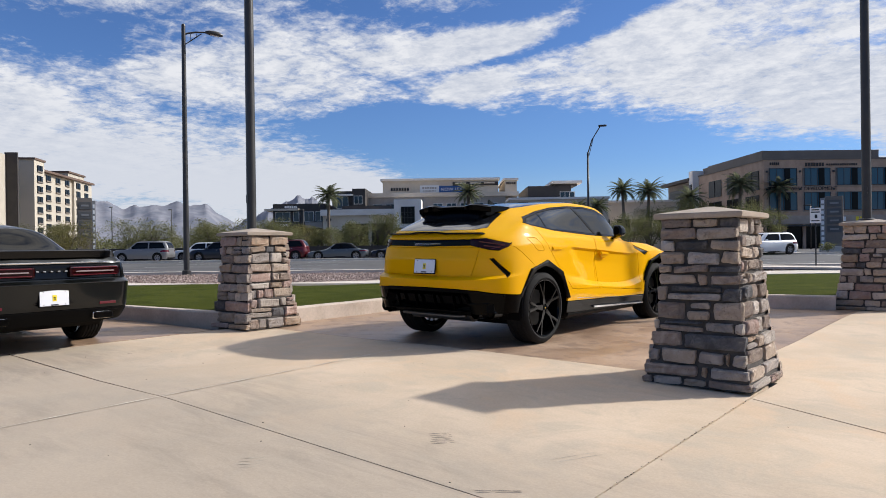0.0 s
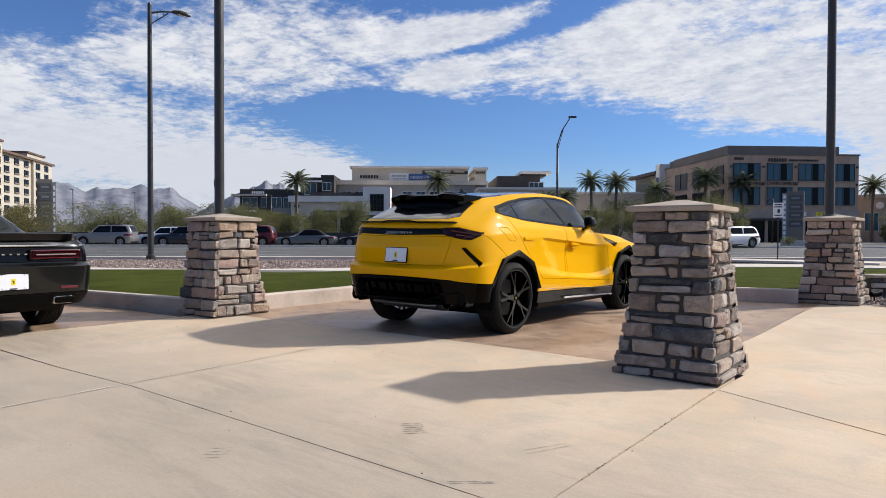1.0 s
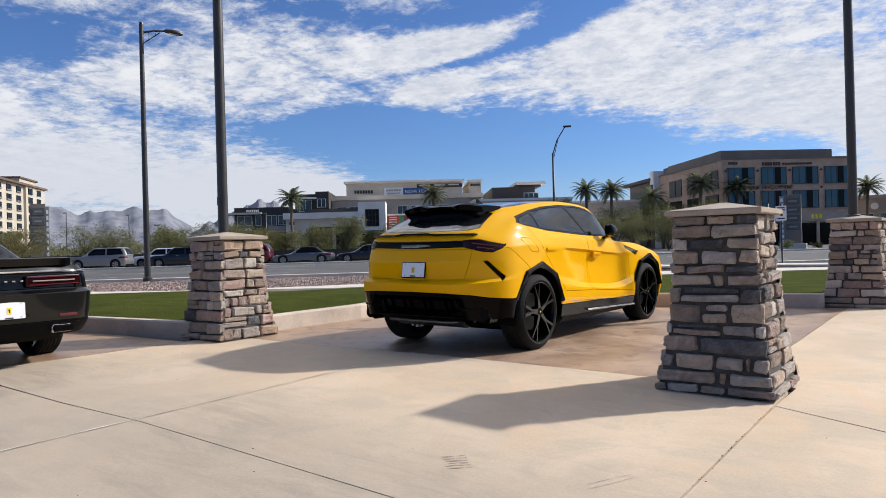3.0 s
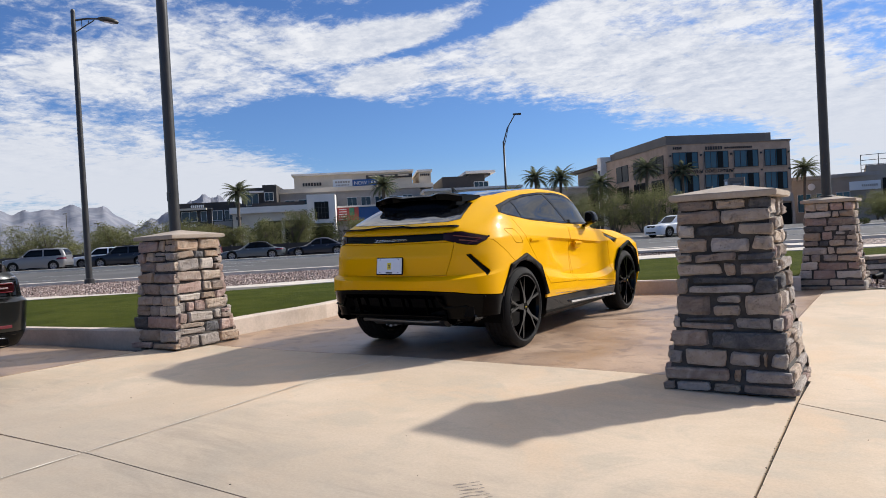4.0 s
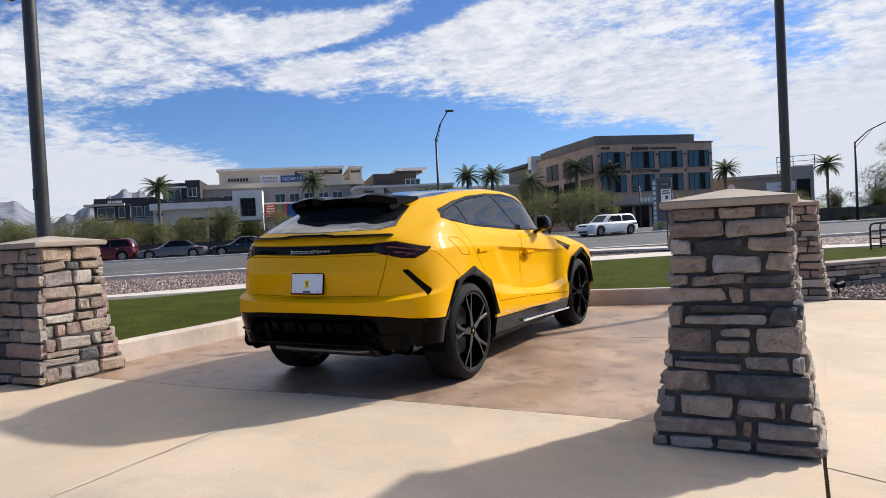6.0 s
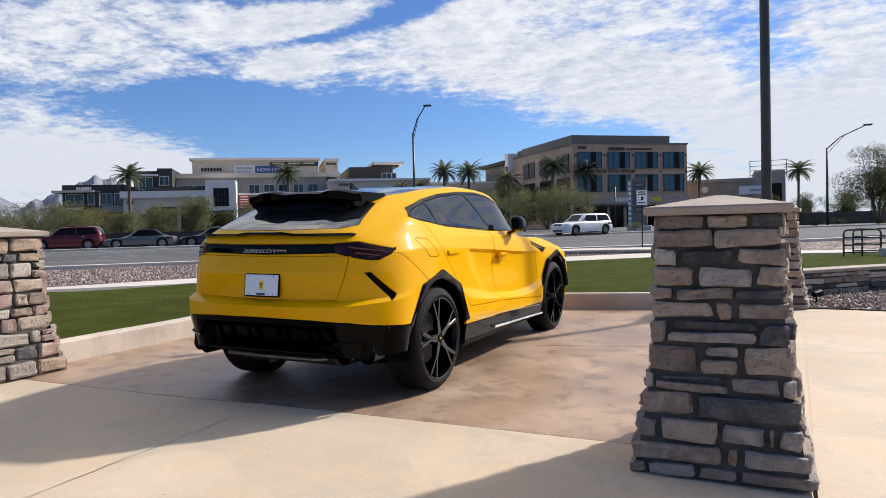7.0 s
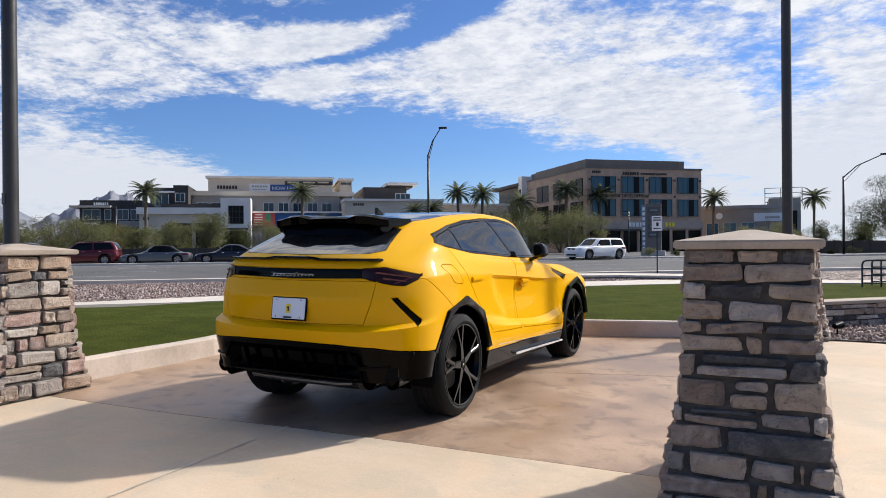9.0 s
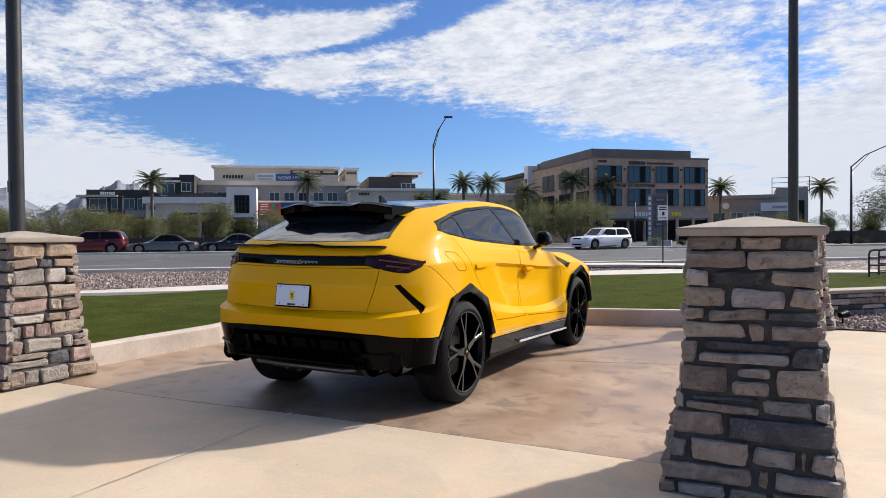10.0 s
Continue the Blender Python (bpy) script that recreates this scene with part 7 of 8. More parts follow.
def palm(at, height, spread, seed, group="palms"):
    rnd = random.Random(seed)
    root = thing("palm_tree", "date palm with a rough trunk and grey-green fronds", "palm", Matrix.Translation(at), group=group)
    pts = [(0, 0, -0.1), (rnd.uniform(-.1, .1), 0, height * .4), (rnd.uniform(-.15, .15), rnd.uniform(-.1, .1), height)]
    rad = [0.30, 0.21, 0.24]
    part("trunk", tube(pts, rad, 12), M_PALMTRUNK, root, smooth=True)
    part("boot", lathe([(0.22, -0.9), (0.36, -0.35), (0.40, 0.0), (0.22, 0.25), (0.0, 0.3)], 12), M_PALMTRUNK, root, smooth=True).location = pts[-1]
    base = Vector(pts[-1])
    for k in range(44):
        a = k * 2.39996 + rnd.uniform(-.15, .15)
        lift = 1.25 - 1.55 * (k / 43) + rnd.uniform(-.12, .12)
        ln = spread * rnd.uniform(1.05, 1.35)
        verts, faces = [], []
        prev = None
        out = Vector((math.cos(a), math.sin(a), 0))
        side = Vector((-math.sin(a), math.cos(a), 0))
        steps = 9
        p = base.copy()
        ang = lift
        rib = [p.copy()]
        for s in range(steps):
            ang -= 0.10 + 0.05 * s / steps
            p = p + (out * math.cos(ang) + Vector((0, 0, math.sin(ang)))) * ln / steps
            rib.append(p.copy())
        for s in range(1, steps + 1):
            w = ln * 0.19 * math.sin(math.pi * min(1.0, (s + 0.6) / (steps + 1.2)))
            d = (rib[s] - rib[s - 1])
            for sg in (-1, 1):
                for half in (0.0, 0.5):
                    q = rib[s - 1] + d * half
                    tip = q + side * sg * w + d * 1.3 + Vector((0, 0, -w * 0.35))
                    n = len(verts)
                    verts += [q, q + d * 0.62, tip]
                    faces.append((n, n + 1, n + 2))
        me = bpy.data.meshes.new("frond")
        me.from_pydata(verts, [], faces)
        me.materials.append(M_FROND)
        f = new("frond", me)
        f.parent = root
    return root


for k, (u, z, sp, n) in enumerate(((-20.5, 9.6, 2.3, 105), (2.1, 9.7, 2.3, 105), (20.3, 7.2, 1.9, 108), (23.2, 7.4, 2.0, 108), (26.8, 9.8, 2.3, 105), (30.8, 9.6, 2.5, 105),
                                   (37.8, 8.5, 2.4, 106), (44.6, 10.2, 2.6, 103), (50.7, 9.6, 2.4, 103), (73.0, 9.3, 2.4, 105), (93.6, 9.6, 2.5, 105))):
    q = along(u, n)
    palm((q.x, q.y, 0.2), z, sp, 50 + k)

# desert trees between the lots; positions along and across the road, height, spread
TREES_A = [
    (-33, 84, 4.6, 4.0, 0), (-29.5, 78, 4.3, 3.6, 0), (-26, 82, 4.8, 4.2, 0), (-22.5, 78, 4.4, 3.8, 0), (-19.5, 84, 3.8, 3.2, 2), (-38, 80, 4.6, 4.2, 0), (-43, 84, 5.0, 4.4, 0), (-48, 78, 4.6, 4.2, 2),
    (-53, 84, 4.8, 4.4, 0), (-58, 82, 4.4, 4.2, 0), (-63, 88, 4.8, 4.5, 0), (-69, 84, 4.5, 4.5, 0), (-75, 90, 4.8, 4.5, 0), (-14.5, 88, 3.6, 3.0, 1), (-12.0, 76, 4.2, 3.0, 0), (-9.4, 79, 5.4, 3.4, 0),
]
TREES_B = [
    (-6.5, 83, 3.4, 2.8, 1), (-2.8, 80, 4.4, 3.4, 0), (1.6, 84, 4.0, 3.2, 0), (5.4, 80, 5.0, 3.6, 0), (9.0, 84, 4.2, 3.4, 0), (13.0, 86, 4.4, 3.6, 0), (18.0, 88, 4.6, 3.6, 1), (23.0, 86, 4.8, 3.6, 0),
    (27.5, 84, 5.2, 4.0, 0), (31.0, 80, 5.6, 4.2, 0), (34.6, 78, 6.2, 4.4, 0), (38.4, 80, 5.2, 4.0, 0), (70.0, 92, 4.2, 3.6, 0), (77.5, 94, 4.6, 4.0, 0), (84.0, 92, 4.4, 4.0, 1), (90.0, 90, 4.0, 4.0, 1),
]
TREES_C = [
    (98, 90, 4.8, 4.4, 0), (106, 90, 5.0, 4.6, 0), (60.0, 70, 2.6, 2.6, 0), (56.0, 74, 2.4, 2.4, 1), (112, 84, 5.6, 4.8, 0), (102, 80, 4.6, 4.2, 0), (95, 96, 4.8, 4.4, 1), (119, 88, 6.0, 5.0, 0),
    (126, 84, 5.4, 5.0, 1), (29, 98, 7.0, 5.0, 1), (33, 96, 7.6, 5.2, 1), (37, 99, 8.0, 5.4, 1), (41, 97, 7.0, 5.0, 1), (16, 80, 3.6, 3.2, 0), (20.5, 82, 4.0, 3.4, 0), (-16.5, 80, 3.4, 3.2, 0), (-35.5, 90, 4.6, 4.4, 0), (-24, 88, 4.6, 4.2, 0),
]
for k, (u, n, h, sp, tone) in enumerate(TREES_A + TREES_B + TREES_C):
    q = along(u, n)
    shrub_tree("desert_tree", ("grey-green", "dark green", "yellowing")[tone] + " feathery desert tree behind the parked cars", (q.x, q.y, terrain(q.x, q.y)), h, sp, 200 + k,
               (M_LEAF, M_LEAF_DARK, M_LEAF_YELLOW)[tone], 4, 6400, 0.078, 0.08, group="desert trees")
q = Vector((11.3, 79.5, 0.0))
shrub_tree("desert_tree", "tall feathery desert tree beside the far road", (q.x, q.y, 0.2), 8.2, 6.2, 91, M_LEAF_DARK, 4, 30000, 0.062, 0.15)
# the far band of trees under the mountains
rnd_w = random.Random(31)
far = []
for k in range(150):
    a = radians(rnd_w.uniform(134, 186))
    r = rnd_w.uniform(112, 190)
    far.append((5.4 + r * math.cos(a), -7 + r * math.sin(a), rnd_w.uniform(1.0, 3.4), rnd_w.uniform(1.6, 2.9)))
wood_me = leaf_cloud(rnd_w, far, 60000, 0.17)
wood_me.materials.append(M_LEAF)
tagged(new("far_trees", wood_me), "far band of grey-green desert trees under the mountains", "trees", kind="stuff")
HEDGE = [(-10.5, 55.5, .9), (-6.6, 56, .8), (-1.0, 55, .9), (33.5, 56, .8), (37, 57, .6), (41, 52, .5), (43.5, 51.5, .6), (47, 52, .7), (50, 51.5, .5), (53.5, 52.5, .8), (58, 52, .6),
         (64, 54, .9), (67, 54, 1.0), (70, 54.5, .8), (74, 54, .9), (78, 54, 1.0)]
for k, (u, n, h) in enumerate(HEDGE):
    q = along(u, n)
    shrub_tree("shrub", "low rounded desert shrub in the verge", (q.x, q.y, terrain(q.x, q.y)), h, h * 1.3, 400 + k, (M_LEAF_DARK, M_LEAF)[k % 2], 4, 420, 0.07, 0.15, "shrub", "verge shrubs")

# ---- walls, fences ----
M_FENCE = surface("dark_brown_wall", (0.045, 0.037, 0.031), (0.07, 0.058, 0.048), 0.6, 0.85, 0.2, 20.0)


def lot_fence(u0, u1, n, height, label):
    root = thing("fence", label, "fence")
    step = 2.4
    k = u0
    while k < u1:
        a, b = along(k, n), along(min(k + step, u1), n)
        mid = (a + b) / 2
        part("fence_panel", box((b - a).length - 0.02, 0.12, height, (mid.x, mid.y, terrain(mid.x, mid.y)), turn=ROAD_TURN), M_FENCE, root)
        part("fence_post", box(0.18, 0.2, height + 0.12, (a.x, a.y, terrain(a.x, a.y)), 0.01, turn=ROAD_TURN), M_FENCE, root)
        k += step
    return root


lot_fence(-70, 6, 54.0, 1.15, "low dark brown wall behind the parked cars")
lot_fence(55, 130, 62.0, 1.4, "dark brown wall along the far lot")


def rail_fence(u0, u1, n, height):
    root = thing("fence", "black metal rail fence along the far verge", "fence")
    for z in (0.12, height - 0.1):
        a, b = along(u0, n), along(u1, n)
        part("rail", tube([(a.x, a.y, terrain(a.x, a.y) + z), (b.x, b.y, terrain(b.x, b.y) + z)], 0.03, 6), M_POLE, root)
    for k in range(int((u1 - u0) / 1.2) + 1):
        q = along(u0 + k * 1.2, n)
        part("post", box(0.07, 0.07, height, (q.x, q.y, terrain(q.x, q.y)), turn=ROAD_TURN), M_POLE, root)


rail_fence(62, 98, 56.5, 1.5)

# ---- street lamps and signs ----
def street_lamp(at, height, arm, turn, label, brace=True):
    """A tapered mast with a braced arm and a cobra head; the arm points along turn."""
    root = thing("street_lamp", label, "street lamp", pose(at[0], at[1], at[2], 0, 0, turn), group="street lamps")
    part("mast", tube([(0, 0, 0), (0, 0, height * .5), (0, 0, height)], [0.13, 0.11, 0.085], 14), M_POLE, root, smooth=True)
    part("foot", box(0.42, 0.42, 0.06, (0, 0, 0), 0.01), M_POLE, root)
    part("foot_collar", lathe([(0.0, 0.05), (0.19, 0.05), (0.19, 0.22), (0.14, 0.26), (0.0, 0.26)], 16), M_POLE, root)
    part("plinth", lathe([(0.0, -0.3), (0.36, -0.3), (0.36, 0.0), (0.0, 0.0)], 20), M_WALK, root, "concrete footing")
    rise = 0.02 * arm
    part("arm", tube([(0, 0, height - 0.35), (arm * .5, 0, height - 0.25 + rise), (arm, 0, height - 0.22 + rise)], [0.045, 0.04, 0.035], 8), M_POLE, root, smooth=True)
    if brace:
        part("brace", tube([(0, 0, height - 0.85), (arm * .75, 0, height - 0.28)], 0.022, 6), M_POLE, root)
        for f in (0.3, 0.55):
            part("tie", tube([(arm * f, 0, height - 0.85 + 0.57 * f / .75), (arm * f, 0, height - 0.3)], 0.014, 6), M_POLE, root)
    part("finial", lathe([(0.0, 0.12), (0.07, 0.08), (0.09, 0.0), (0.0, 0.0)], 12), M_POLE, root).location = (0, 0, height)
    head = bmesh.new()
    bmesh.ops.create_uvsphere(head, u_segments=14, v_segments=8, radius=1.0)
    bmesh.ops.scale(head, vec=(0.40, 0.19, 0.13), verts=head.verts)
    for v in head.verts:
        v.co.z = max(v.co.z, -0.06)
    h = part("lamp_head", head, M_POLE, root, "dark lamp head", smooth=True)
    h.matrix_basis = Matrix.Translation((arm + 0.28, 0, height - 0.26 + rise)) @ Matrix.Rotation(radians(8), 4, "Y")
    part("lens", box(0.4, 0.2, 0.03, (0.04, 0, -0.085), 0.01), M_LAMPCLEAR, h)
    return root


street_lamp((-23.43, 9.2, terrain(-23.43, 9.2) - 0.02), 10.95, 1.0, 60, "tall dark street lamp in the gravel strip")


def davit(at, height, reach, turn, label):
    """A mast whose upper part leans out to a small head."""
    root = thing("street_lamp", label, "street lamp", pose(at[0], at[1], at[2], 0, 0, turn), group="street lamps")
    part("mast", tube([(0, 0, 0), (0, 0, height * .8)], [0.13, 0.09], 12), M_POLE, root, smooth=True)
    part("arm", tube([(0, 0, height * .8 - .1), (reach * .35, 0, height * .9), (reach, 0, height)], [0.06, 0.05, 0.045], 8), M_POLE, root, smooth=True)
    part("brace", tube([(0, 0, height * .74), (reach * .45, 0, height * .91)], 0.03, 6), M_POLE, root)
    part("lamp_head", box(0.75, 0.3, 0.16, (reach + .2, 0, height - .04), 0.05, segs=2), M_POLE, root, "flat dark lamp head")
    part("foot", box(0.4, 0.4, 0.1, (0, 0, 0), 0.01), M_POLE, root)
    return root


davit((-27.0, 51.1, terrain(-27, 51.1)), 11.8, 1.15, 27, "dark street lamp with a leaning arm")
davit((6.5, 72.7, terrain(6.5, 72.7)), 9.4, 3.2, 0, "dark street lamp with a long arm")
for u, n, h in ((-52, 120, 8.5), (-44, 112, 6.2), (-33, 126, 7.0), (-62, 118, 9.0), (99, 100, 6.5), (-23.5, 100, 7.0), (48, 88, 6.0)):
    q = along(u, n)
    lot = thing("lot_lamp", "slim dark parking lot lamp post", "lamp post", pose(q.x, q.y, 0.2), group="lot lamps")
    part("mast", tube([(0, 0, 0), (0, 0, h)], [0.1, 0.07], 8), M_POLE, lot, smooth=True)
    part("lamp_head", box(0.9, 0.35, 0.14, (-0.4, 0, h - 0.05), 0.03), M_POLE, lot)


def road_sign(at, turn):
    s = thing("road_sign", "white turn sign on a dark post with a second plate below", "sign", pose(at[0], at[1], at[2], 0, 0, turn))
    part("post", box(0.055, 0.055, 2.7, (0, 0.04, 0)), M_POLE, s)
    pl = part("plate", box(0.44, 0.012, 0.66, (0, 0, 1.95), 0.006), M_WHITE, s, "white rectangular sign plate")
    part("marks", box(0.30, 0.006, 0.05, (0, -0.009, 2.50)), M_INK, pl)
    part("marks", box(0.34, 0.006, 0.05, (0, -0.009, 2.40)), M_INK, pl)
    part("marks", box(0.10, 0.006, 0.16, (0.02, -0.009, 2.16)), M_INK, pl, "black turn symbol")
    part("marks", box(0.32, 0.006, 0.04, (0, -0.009, 2.03)), M_INK, pl)
    part("bracket", box(0.1, 0.03, 0.05, (0, 0.012, 2.25)), M_STEEL, s)
    return s


road_sign((-2.53, 27.25, 0.0), 12)


M_GREYPALE = gloss("grey_sign_marks", (0.22, 0.22, 0.22), 0.5)
M_SLATE = surface("slate_sign_panel", (0.075, 0.075, 0.075), (0.10, 0.10, 0.10), 0.6, 0.6, 0.05, 12.0)


def monument(at, turn, width, height, label, mat_strip, side=-1):
    m = thing("monument_sign", label, "sign", pose(at[0], at[1], at[2], 0, 0, turn))
    part("base", box(width + .9, 1.2, 0.55, (0.1, 0, 0), 0.03), M_WALK, m)
    part("pylon", box(width, 0.5, height, (0.15, 0, 0), 0.02), M_PARAPET, m, "dark bronze pylon")
    part("letter_strip", box(0.42, 0.3, height * .92, (side * (width / 2 + .05) + (0.3 if side > 0 else 0), -0.1, 0.3), 0.01), mat_strip, m, "white strip of upright letters")
    for k in range(9):
        part("letter_mark", box(0.24, 0.04, height * .062, (side * (width / 2 + .05) + (0.3 if side > 0 else 0), -0.26, 0.6 + k * height * .095)), M_WHITE, m)
    for k in range(4):
        pn = part("tenant_panel", box(width * .8, 0.06, height * .12, (0.18, -0.27, height * (.35 + .155 * k)), 0.01), M_SLATE, m, "grey tenant panel")
        part("panel_marks", box(width * .5, 0.03, height * .03, (0.18, -0.31, height * (.395 + .155 * k))), M_GREYPALE, pn)
    return m


monument((-10.6, 68.4, 0.2), 8, 1.5, 5.3, "dark tenant sign pylon by the driveway", M_GREYPALE)
monument((-91.7, 32.9, 0.2), 67.7, 1.75, 8.1, "dark tenant sign pylon near the hotel", M_GREYPALE, 1)

board = thing("sandwich_board", "small white folding sign beside the driveway", "sign", pose(-11.3, 57.6, 0.24, 0, 0, 12))
for sgn in (-1, 1):
    leaf_ob = part("leaf", box(0.6, 0.03, 0.95, (0, 0, 0), 0.01), M_WHITE, board)
    leaf_ob.matrix_basis = Matrix.Translation((0, sgn * 0.2, 0)) @ Matrix.Rotation(sgn * 0.2, 4, "X")
    part("marks", box(0.4, 0.012, 0.4, (0, -0.02, 0.3)), M_INK, leaf_ob)

# ---- planted corner beside the far pillar ----
bed = tagged(part("gravel_bed", sheet([(3.66, 5.42), (9.2, 4.98), (11.0, 13.2), (3.62, 7.0)], 0.6, lambda x, y: plaza(x, y) + 0.012), M_GRAVEL), "brown gravel bed in front of a low stone wall", "gravel", kind="structure")
def loose_stones(name, seed, count, place, least, most):
    """Many small blunt stones; place(rnd) gives x, y, z or None."""
    rnd = random.Random(seed)
    verts, faces = [], []
    for _ in range(count):
        at = place(rnd)
        if at is None:
            continue
        x, y, z = at
        s = rnd.uniform(least, most)
        n0 = len(verts)
        yaw = rnd.uniform(0, 6.3)
        ring = [(math.cos(yaw + k * 1.571) * s * rnd.uniform(.7, 1.2), math.sin(yaw + k * 1.571) * s * rnd.uniform(.7, 1.2)) for k in range(4)]
        verts += [(x + a, y + b, z + rnd.uniform(0, s * .4)) for a, b in ring] + [(x + a * .5, y + b * .5, z + s * rnd.uniform(.7, 1.2)) for a, b in ring]
        faces += [(n0 + k, n0 + (k + 1) % 4, n0 + 4 + (k + 1) % 4, n0 + 4 + k) for k in range(4)] + [(n0 + 4, n0 + 5, n0 + 6, n0 + 7)]
    me = bpy.data.meshes.new(name)
    me.from_pydata(verts, [], faces)
    return me


def bed_place(rnd):
    x, y = rnd.uniform(3.66, 7.4), rnd.uniform(5.05, 10.2)
    if y < 5.44 - 0.08 * (x - 3.66) or y > 6.9 + (x - 3.6) * 0.84:
        return None
    return x, y, plaza(x, y) + 0.012


def strip_place(rnd):
    p = along(rnd.uniform(-24, 16), rnd.uniform(11.0, 22.5))
    return p.x, p.y, terrain(p.x, p.y) - 0.01


gme = loose_stones("gravel_stones", 5, 5200, bed_place, 0.012, 0.034)
strip_me = loose_stones("gravel_stones", 6, 26000, strip_place, 0.022, 0.055)
gmat = bpy.data.materials.new("loose_gravel")
gmat.use_nodes = True
gn = Nodes(gmat.node_tree)
geo = gn.add("ShaderNodeNewGeometry")
gramp = gn.add("ShaderNodeValToRGB", {0: geo.outputs["Random Per Island"]})
gramp.color_ramp.elements[0].color, gramp.color_ramp.elements[1].color = (0.14, 0.095, 0.078, 1), (0.50, 0.40, 0.34, 1)
gramp.color_ramp.elements.new(0.5).color = (0.27, 0.195, 0.165, 1)
gp = gn.add("ShaderNodeBsdfPrincipled", {"Base Color": gramp.outputs[0], "Roughness": 0.9})
gn.add("ShaderNodeOutputMaterial", {"Surface": gp.outputs[0]})
gme.materials.append(gmat)
tagged(new("gravel_stones", gme), "loose brown and grey gravel stones", "gravel", kind="stuff")
strip_me.materials.append(gmat)
tagged(new("gravel_stones", strip_me), "loose reddish and pale gravel stones beside the road", "gravel", kind="stuff")


def low_wall(points, height, seed):
    """A low ledge stone wall with a flat cap, along points."""
    root = thing("garden_wall", "low stacked ledge stone wall with a pale cap", "wall")
    rnd = random.Random(seed)
    for a, b in zip(points, points[1:]):
        a, b = Vector((*a, 0)), Vector((*b, 0))
        d = (b - a)
        ln = d.length
        yaw = math.atan2(d.y, d.x)
        base = plaza((a.x + b.x) / 2, (a.y + b.y) / 2)
        m = Matrix.Translation((a.x, a.y, base)) @ Matrix.Rotation(yaw, 4, "Z")
        core = part("mortar_core", box(ln, 0.24, height, (ln / 2, 0.13, -0.05)), M_MORTAR, root)
        core.matrix_basis = m
        cap = part("cap", box(ln + 0.02, 0.36, 0.055, (ln / 2, 0.13, height - 0.055), 0.008), M_CAP, root, "pale cast stone coping")
        cap.matrix_basis = m
        z = 0.0
        while z < height - 0.07:
            h = min(rnd.uniform(0.06, 0.11), height - 0.06 - z)
            x = 0.0
            while x < ln:
                w = min(rnd.uniform(0.16, 0.5), ln - x)
                if w > 0.03 and h > 0.02:
                    st = part("stone", stone_piece(w - 0.01, h - 0.008, 0.03 + rnd.uniform(-.006, .012), rnd.random()), STONES[rnd.choice("dggbtp")], root)
                    st.matrix_basis = m @ Matrix.Translation((x + w / 2, 0.012, z))
                x += w
            z += h
    return root


low_wall([(3.62, 6.95), (4.6, 7.95), (5.8, 9.0), (7.2, 10.2), (9.2, 11.9)], 0.40, 77)

spot = thing("ground_spotlight", "small black landscape spotlight at the pillar foot", "lamp", pose(3.80, 5.85, plaza(3.8, 5.85), 0, 0, 60))
part("stake", tube([(0, 0, -0.02), (0, 0, 0.12)], 0.012, 8), M_TRIM, spot)
part("housing", tube([(-0.07, 0, 0.15), (0.0, 0, 0.15), (0.09, 0, 0.16)], [0.035, 0.045, 0.055], 16), M_TRIM, spot, smooth=True)


def ramp_rail(start, run, label):
    """A four-bar guard rail with rounded upper corners: one level length of bent tube, lower bars and posts."""
    root = thing("railing", label, "railing", group="ramp railings")
    a = Vector((start[0], start[1], 0))
    d = Vector((run[0], run[1], 0))
    ln, u = d.length, d.normalized()
    foot = lawn_height(a.x, a.y) - 0.05
    def at(s, z):
        p = a + u * s
        return (p.x, p.y, foot + z)
    bend = [at(0, -0.1), at(0, .66), at(.03, .74), at(.11, .77), at(ln - .11, .77), at(ln - .03, .74), at(ln, .66), at(ln, -0.1)]
    part("top_rail", tube(bend, 0.026, 10), M_POLE, root, smooth=True)
    for z in (.16, .36, .56):
        part("rail", tube([at(0, z), at(ln, z)], 0.020, 8), M_POLE, root, smooth=True)
    for k in range(1, max(2, round(ln / 1.1))):
        s = ln * k / max(2, round(ln / 1.1))
        part("post", tube([at(s, -0.1), at(s, .77)], 0.024, 8), M_POLE, root, smooth=True)
    return root


ramp_rail((4.75, 17.0), (0.90, 0.31), "dark metal guard rail at the ramp's near edge")
ramp_rail((5.05, 18.1), (4.4, 1.5), "dark metal guard rail along the ramp's far edge")
ramp_wall = thing("ramp_wall", "low concrete cheek wall beside the ramp", "wall", pose(6.15, 17.35, lawn_height(6.1, 17.4) - 0.12, 0, 0, 19), kind="structure")
part("wall", box(1.1, 0.22, 0.34, (0, 0, 0), 0.015), M_KERB, ramp_wall)


# ---- marks on the paving ----
M_SCUFF = surface("rubber_scuff", (0.16, 0.135, 0.11), (0.26, 0.215, 0.175), 20.0, 0.9, 0.1, 80.0)


M_FAINT = surface("faint_rubber_scuff", (0.31, 0.27, 0.21), (0.40, 0.35, 0.275), 20.0, 0.9, 0.1, 80.0)


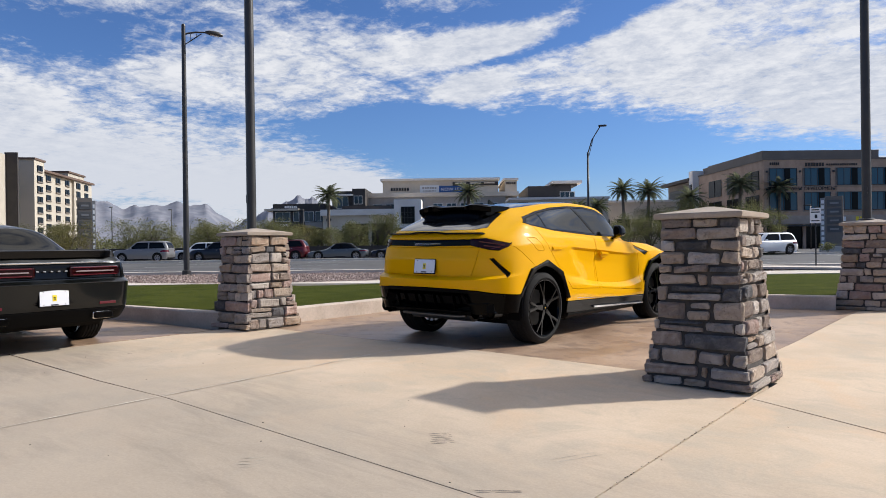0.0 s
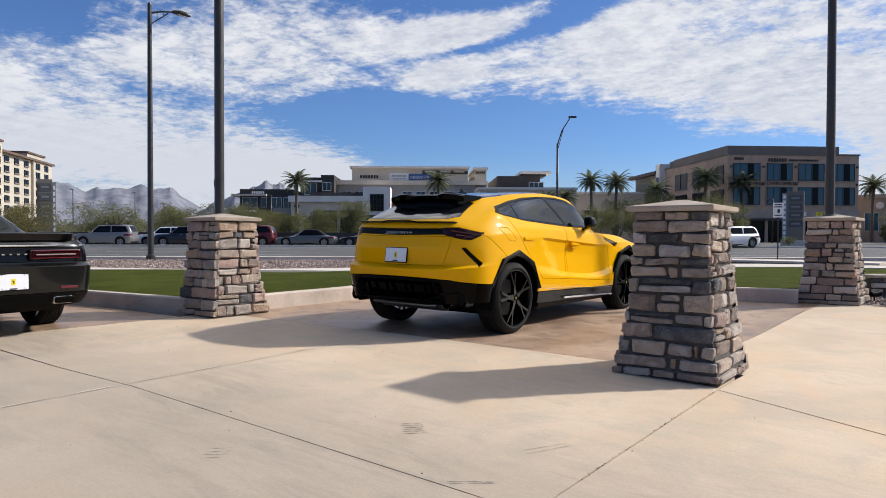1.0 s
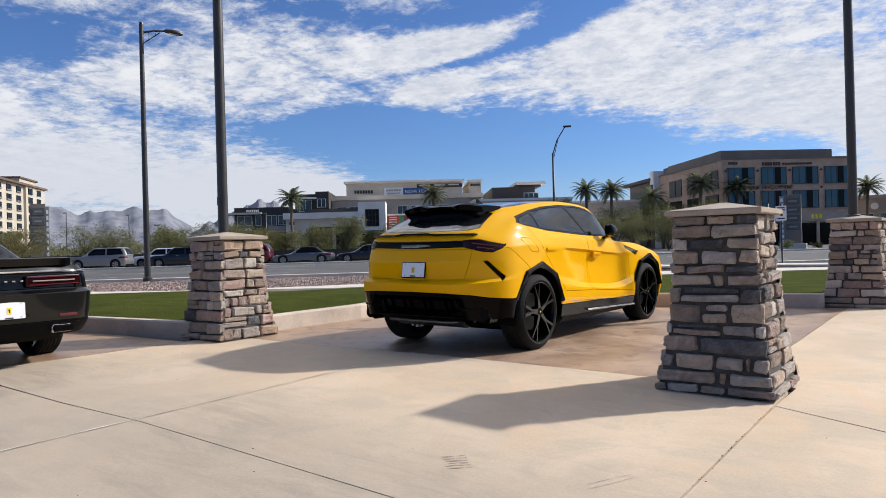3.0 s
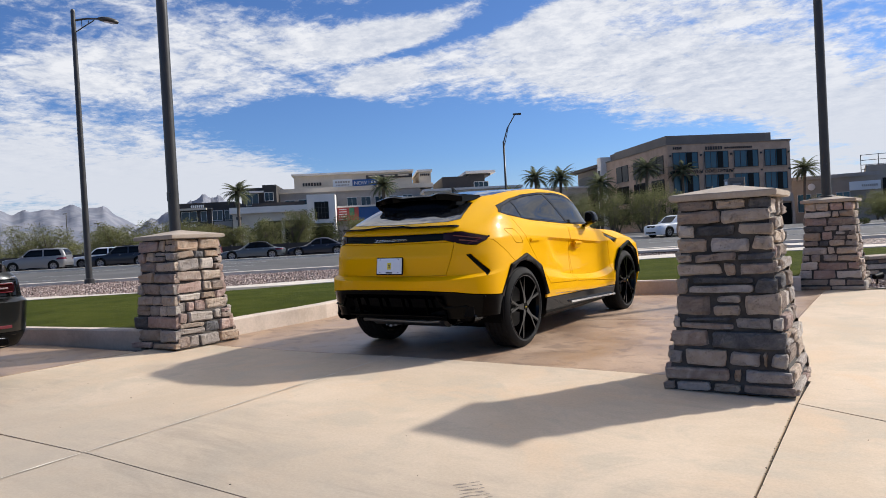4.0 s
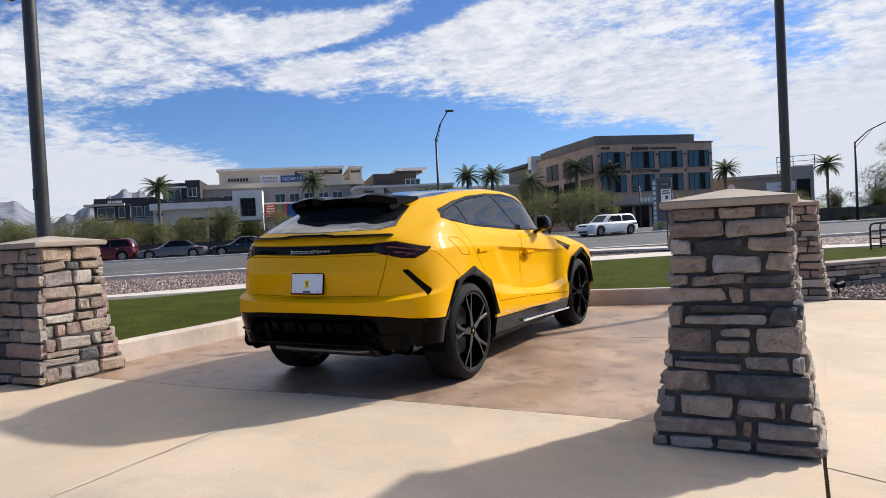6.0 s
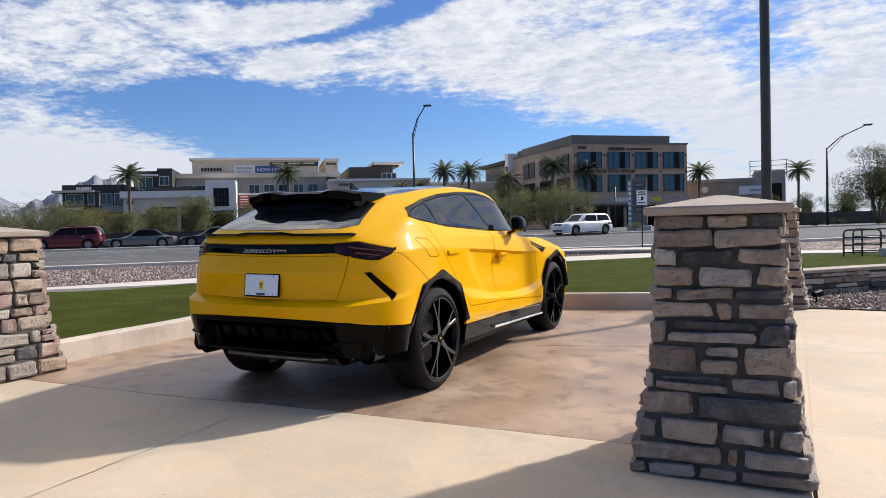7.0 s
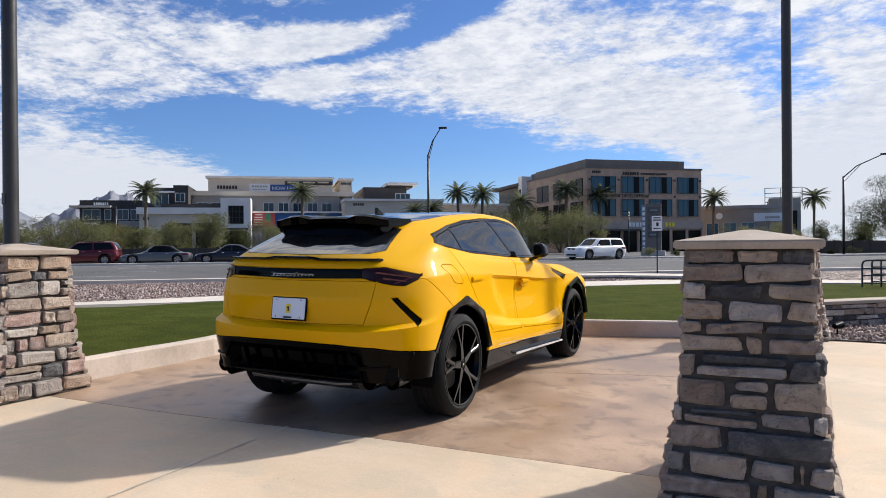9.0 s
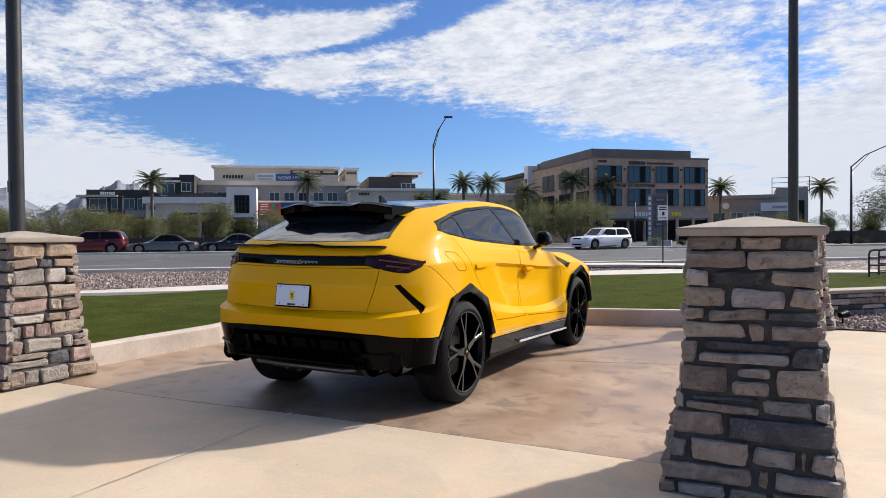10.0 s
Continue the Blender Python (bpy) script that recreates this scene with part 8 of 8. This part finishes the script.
def scuff(at, turn, length, width, lines, seed, label, mat=None):
    """A few short broken rubber lines lying on the concrete."""
    rnd = random.Random(seed)
    root = thing("scuff_mark", label, "stain", kind="structure")
    c, s = math.cos(radians(turn)), math.sin(radians(turn))
    for k in range(lines):
        v = width * (k / max(1, lines - 1) - 0.5)
        u = -length / 2 + rnd.uniform(0, 0.2) * length
        while u < length / 2:
            step = rnd.uniform(0.25, 0.7) * length
            e = min(u + step, length / 2)
            t = rnd.uniform(0.004, 0.009)
            bow = [rnd.uniform(-0.004, 0.004) for _ in range(3)]
            bm = bmesh.new()
            rows = []
            for j in range(3):
                uu, vv = u + (e - u) * j / 2, v + bow[j]
                tt = t * (0.25, 1.0, 0.3)[j]
                row = []
                for sg in (-1, 1):
                    x, y = at[0] + c * uu - s * (vv + sg * tt), at[1] + s * uu + c * (vv + sg * tt)
                    row.append(bm.verts.new((x, y, plaza(x, y) + 0.0015)))
                rows.append(row)
            for a, b in zip(rows, rows[1:]):
                bm.faces.new((a[0], b[0], b[1], a[1]))
            part("scuff_line", bm, mat or M_SCUFF, root)
            u = e + rnd.uniform(0.0, 0.12) * length
    return root


scuff((2.48, -3.63), 48, 0.15, 0.20, 6, 1, "short stacked rubber scuff lines on the concrete")
scuff((1.96, -4.68), 46, 0.15, 0.15, 4, 2, "faint stacked rubber scuff lines on the concrete", M_FAINT)
scuff((3.30, -3.42), 66, 0.34, 0.05, 2, 3, "faint curved rubber scuff lines near the joint", M_FAINT)
scuff((3.28, -4.12), 40, 0.24, 0.02, 2, 4, "dark crumbs in a line on the concrete")
scuff((-2.18, -3.40), 30, 0.06, 0.012, 2, 5, "small dark fleck on the concrete")
scuff((-1.75, -4.02), 20, 0.22, 0.06, 3, 6, "faint rubber smear on the concrete", M_FAINT)

rnd_c = random.Random(9)
cv, cf = [], []
for _ in range(90):
    if rnd_c.random() < 0.4:
        f = rnd_c.random()
        x, y = 3.70 - 0.108 * f + rnd_c.gauss(0, 0.006), -4.23 + 3.49 * f
    else:
        x, y = rnd_c.uniform(-2.5, 6.0), rnd_c.uniform(-6.0, -1.4)
    s = rnd_c.uniform(0.002, 0.0055)
    z, n0 = plaza(x, y) + 0.0005, len(cv)
    cv += [(x - s, y - s, z), (x + s, y - s * .6, z), (x + s * .7, y + s, z), (x - s * .8, y + s * .8, z), (x, y, z + s)]
    cf += [(n0, n0 + 1, n0 + 4), (n0 + 1, n0 + 2, n0 + 4), (n0 + 2, n0 + 3, n0 + 4), (n0 + 3, n0, n0 + 4)]
cme = bpy.data.meshes.new("crumbs")
cme.from_pydata(cv, [], cf)
cme.materials.append(M_JOINT)
tagged(new("crumbs", cme), "small dark crumbs of joint filler on the concrete", "debris", kind="stuff")
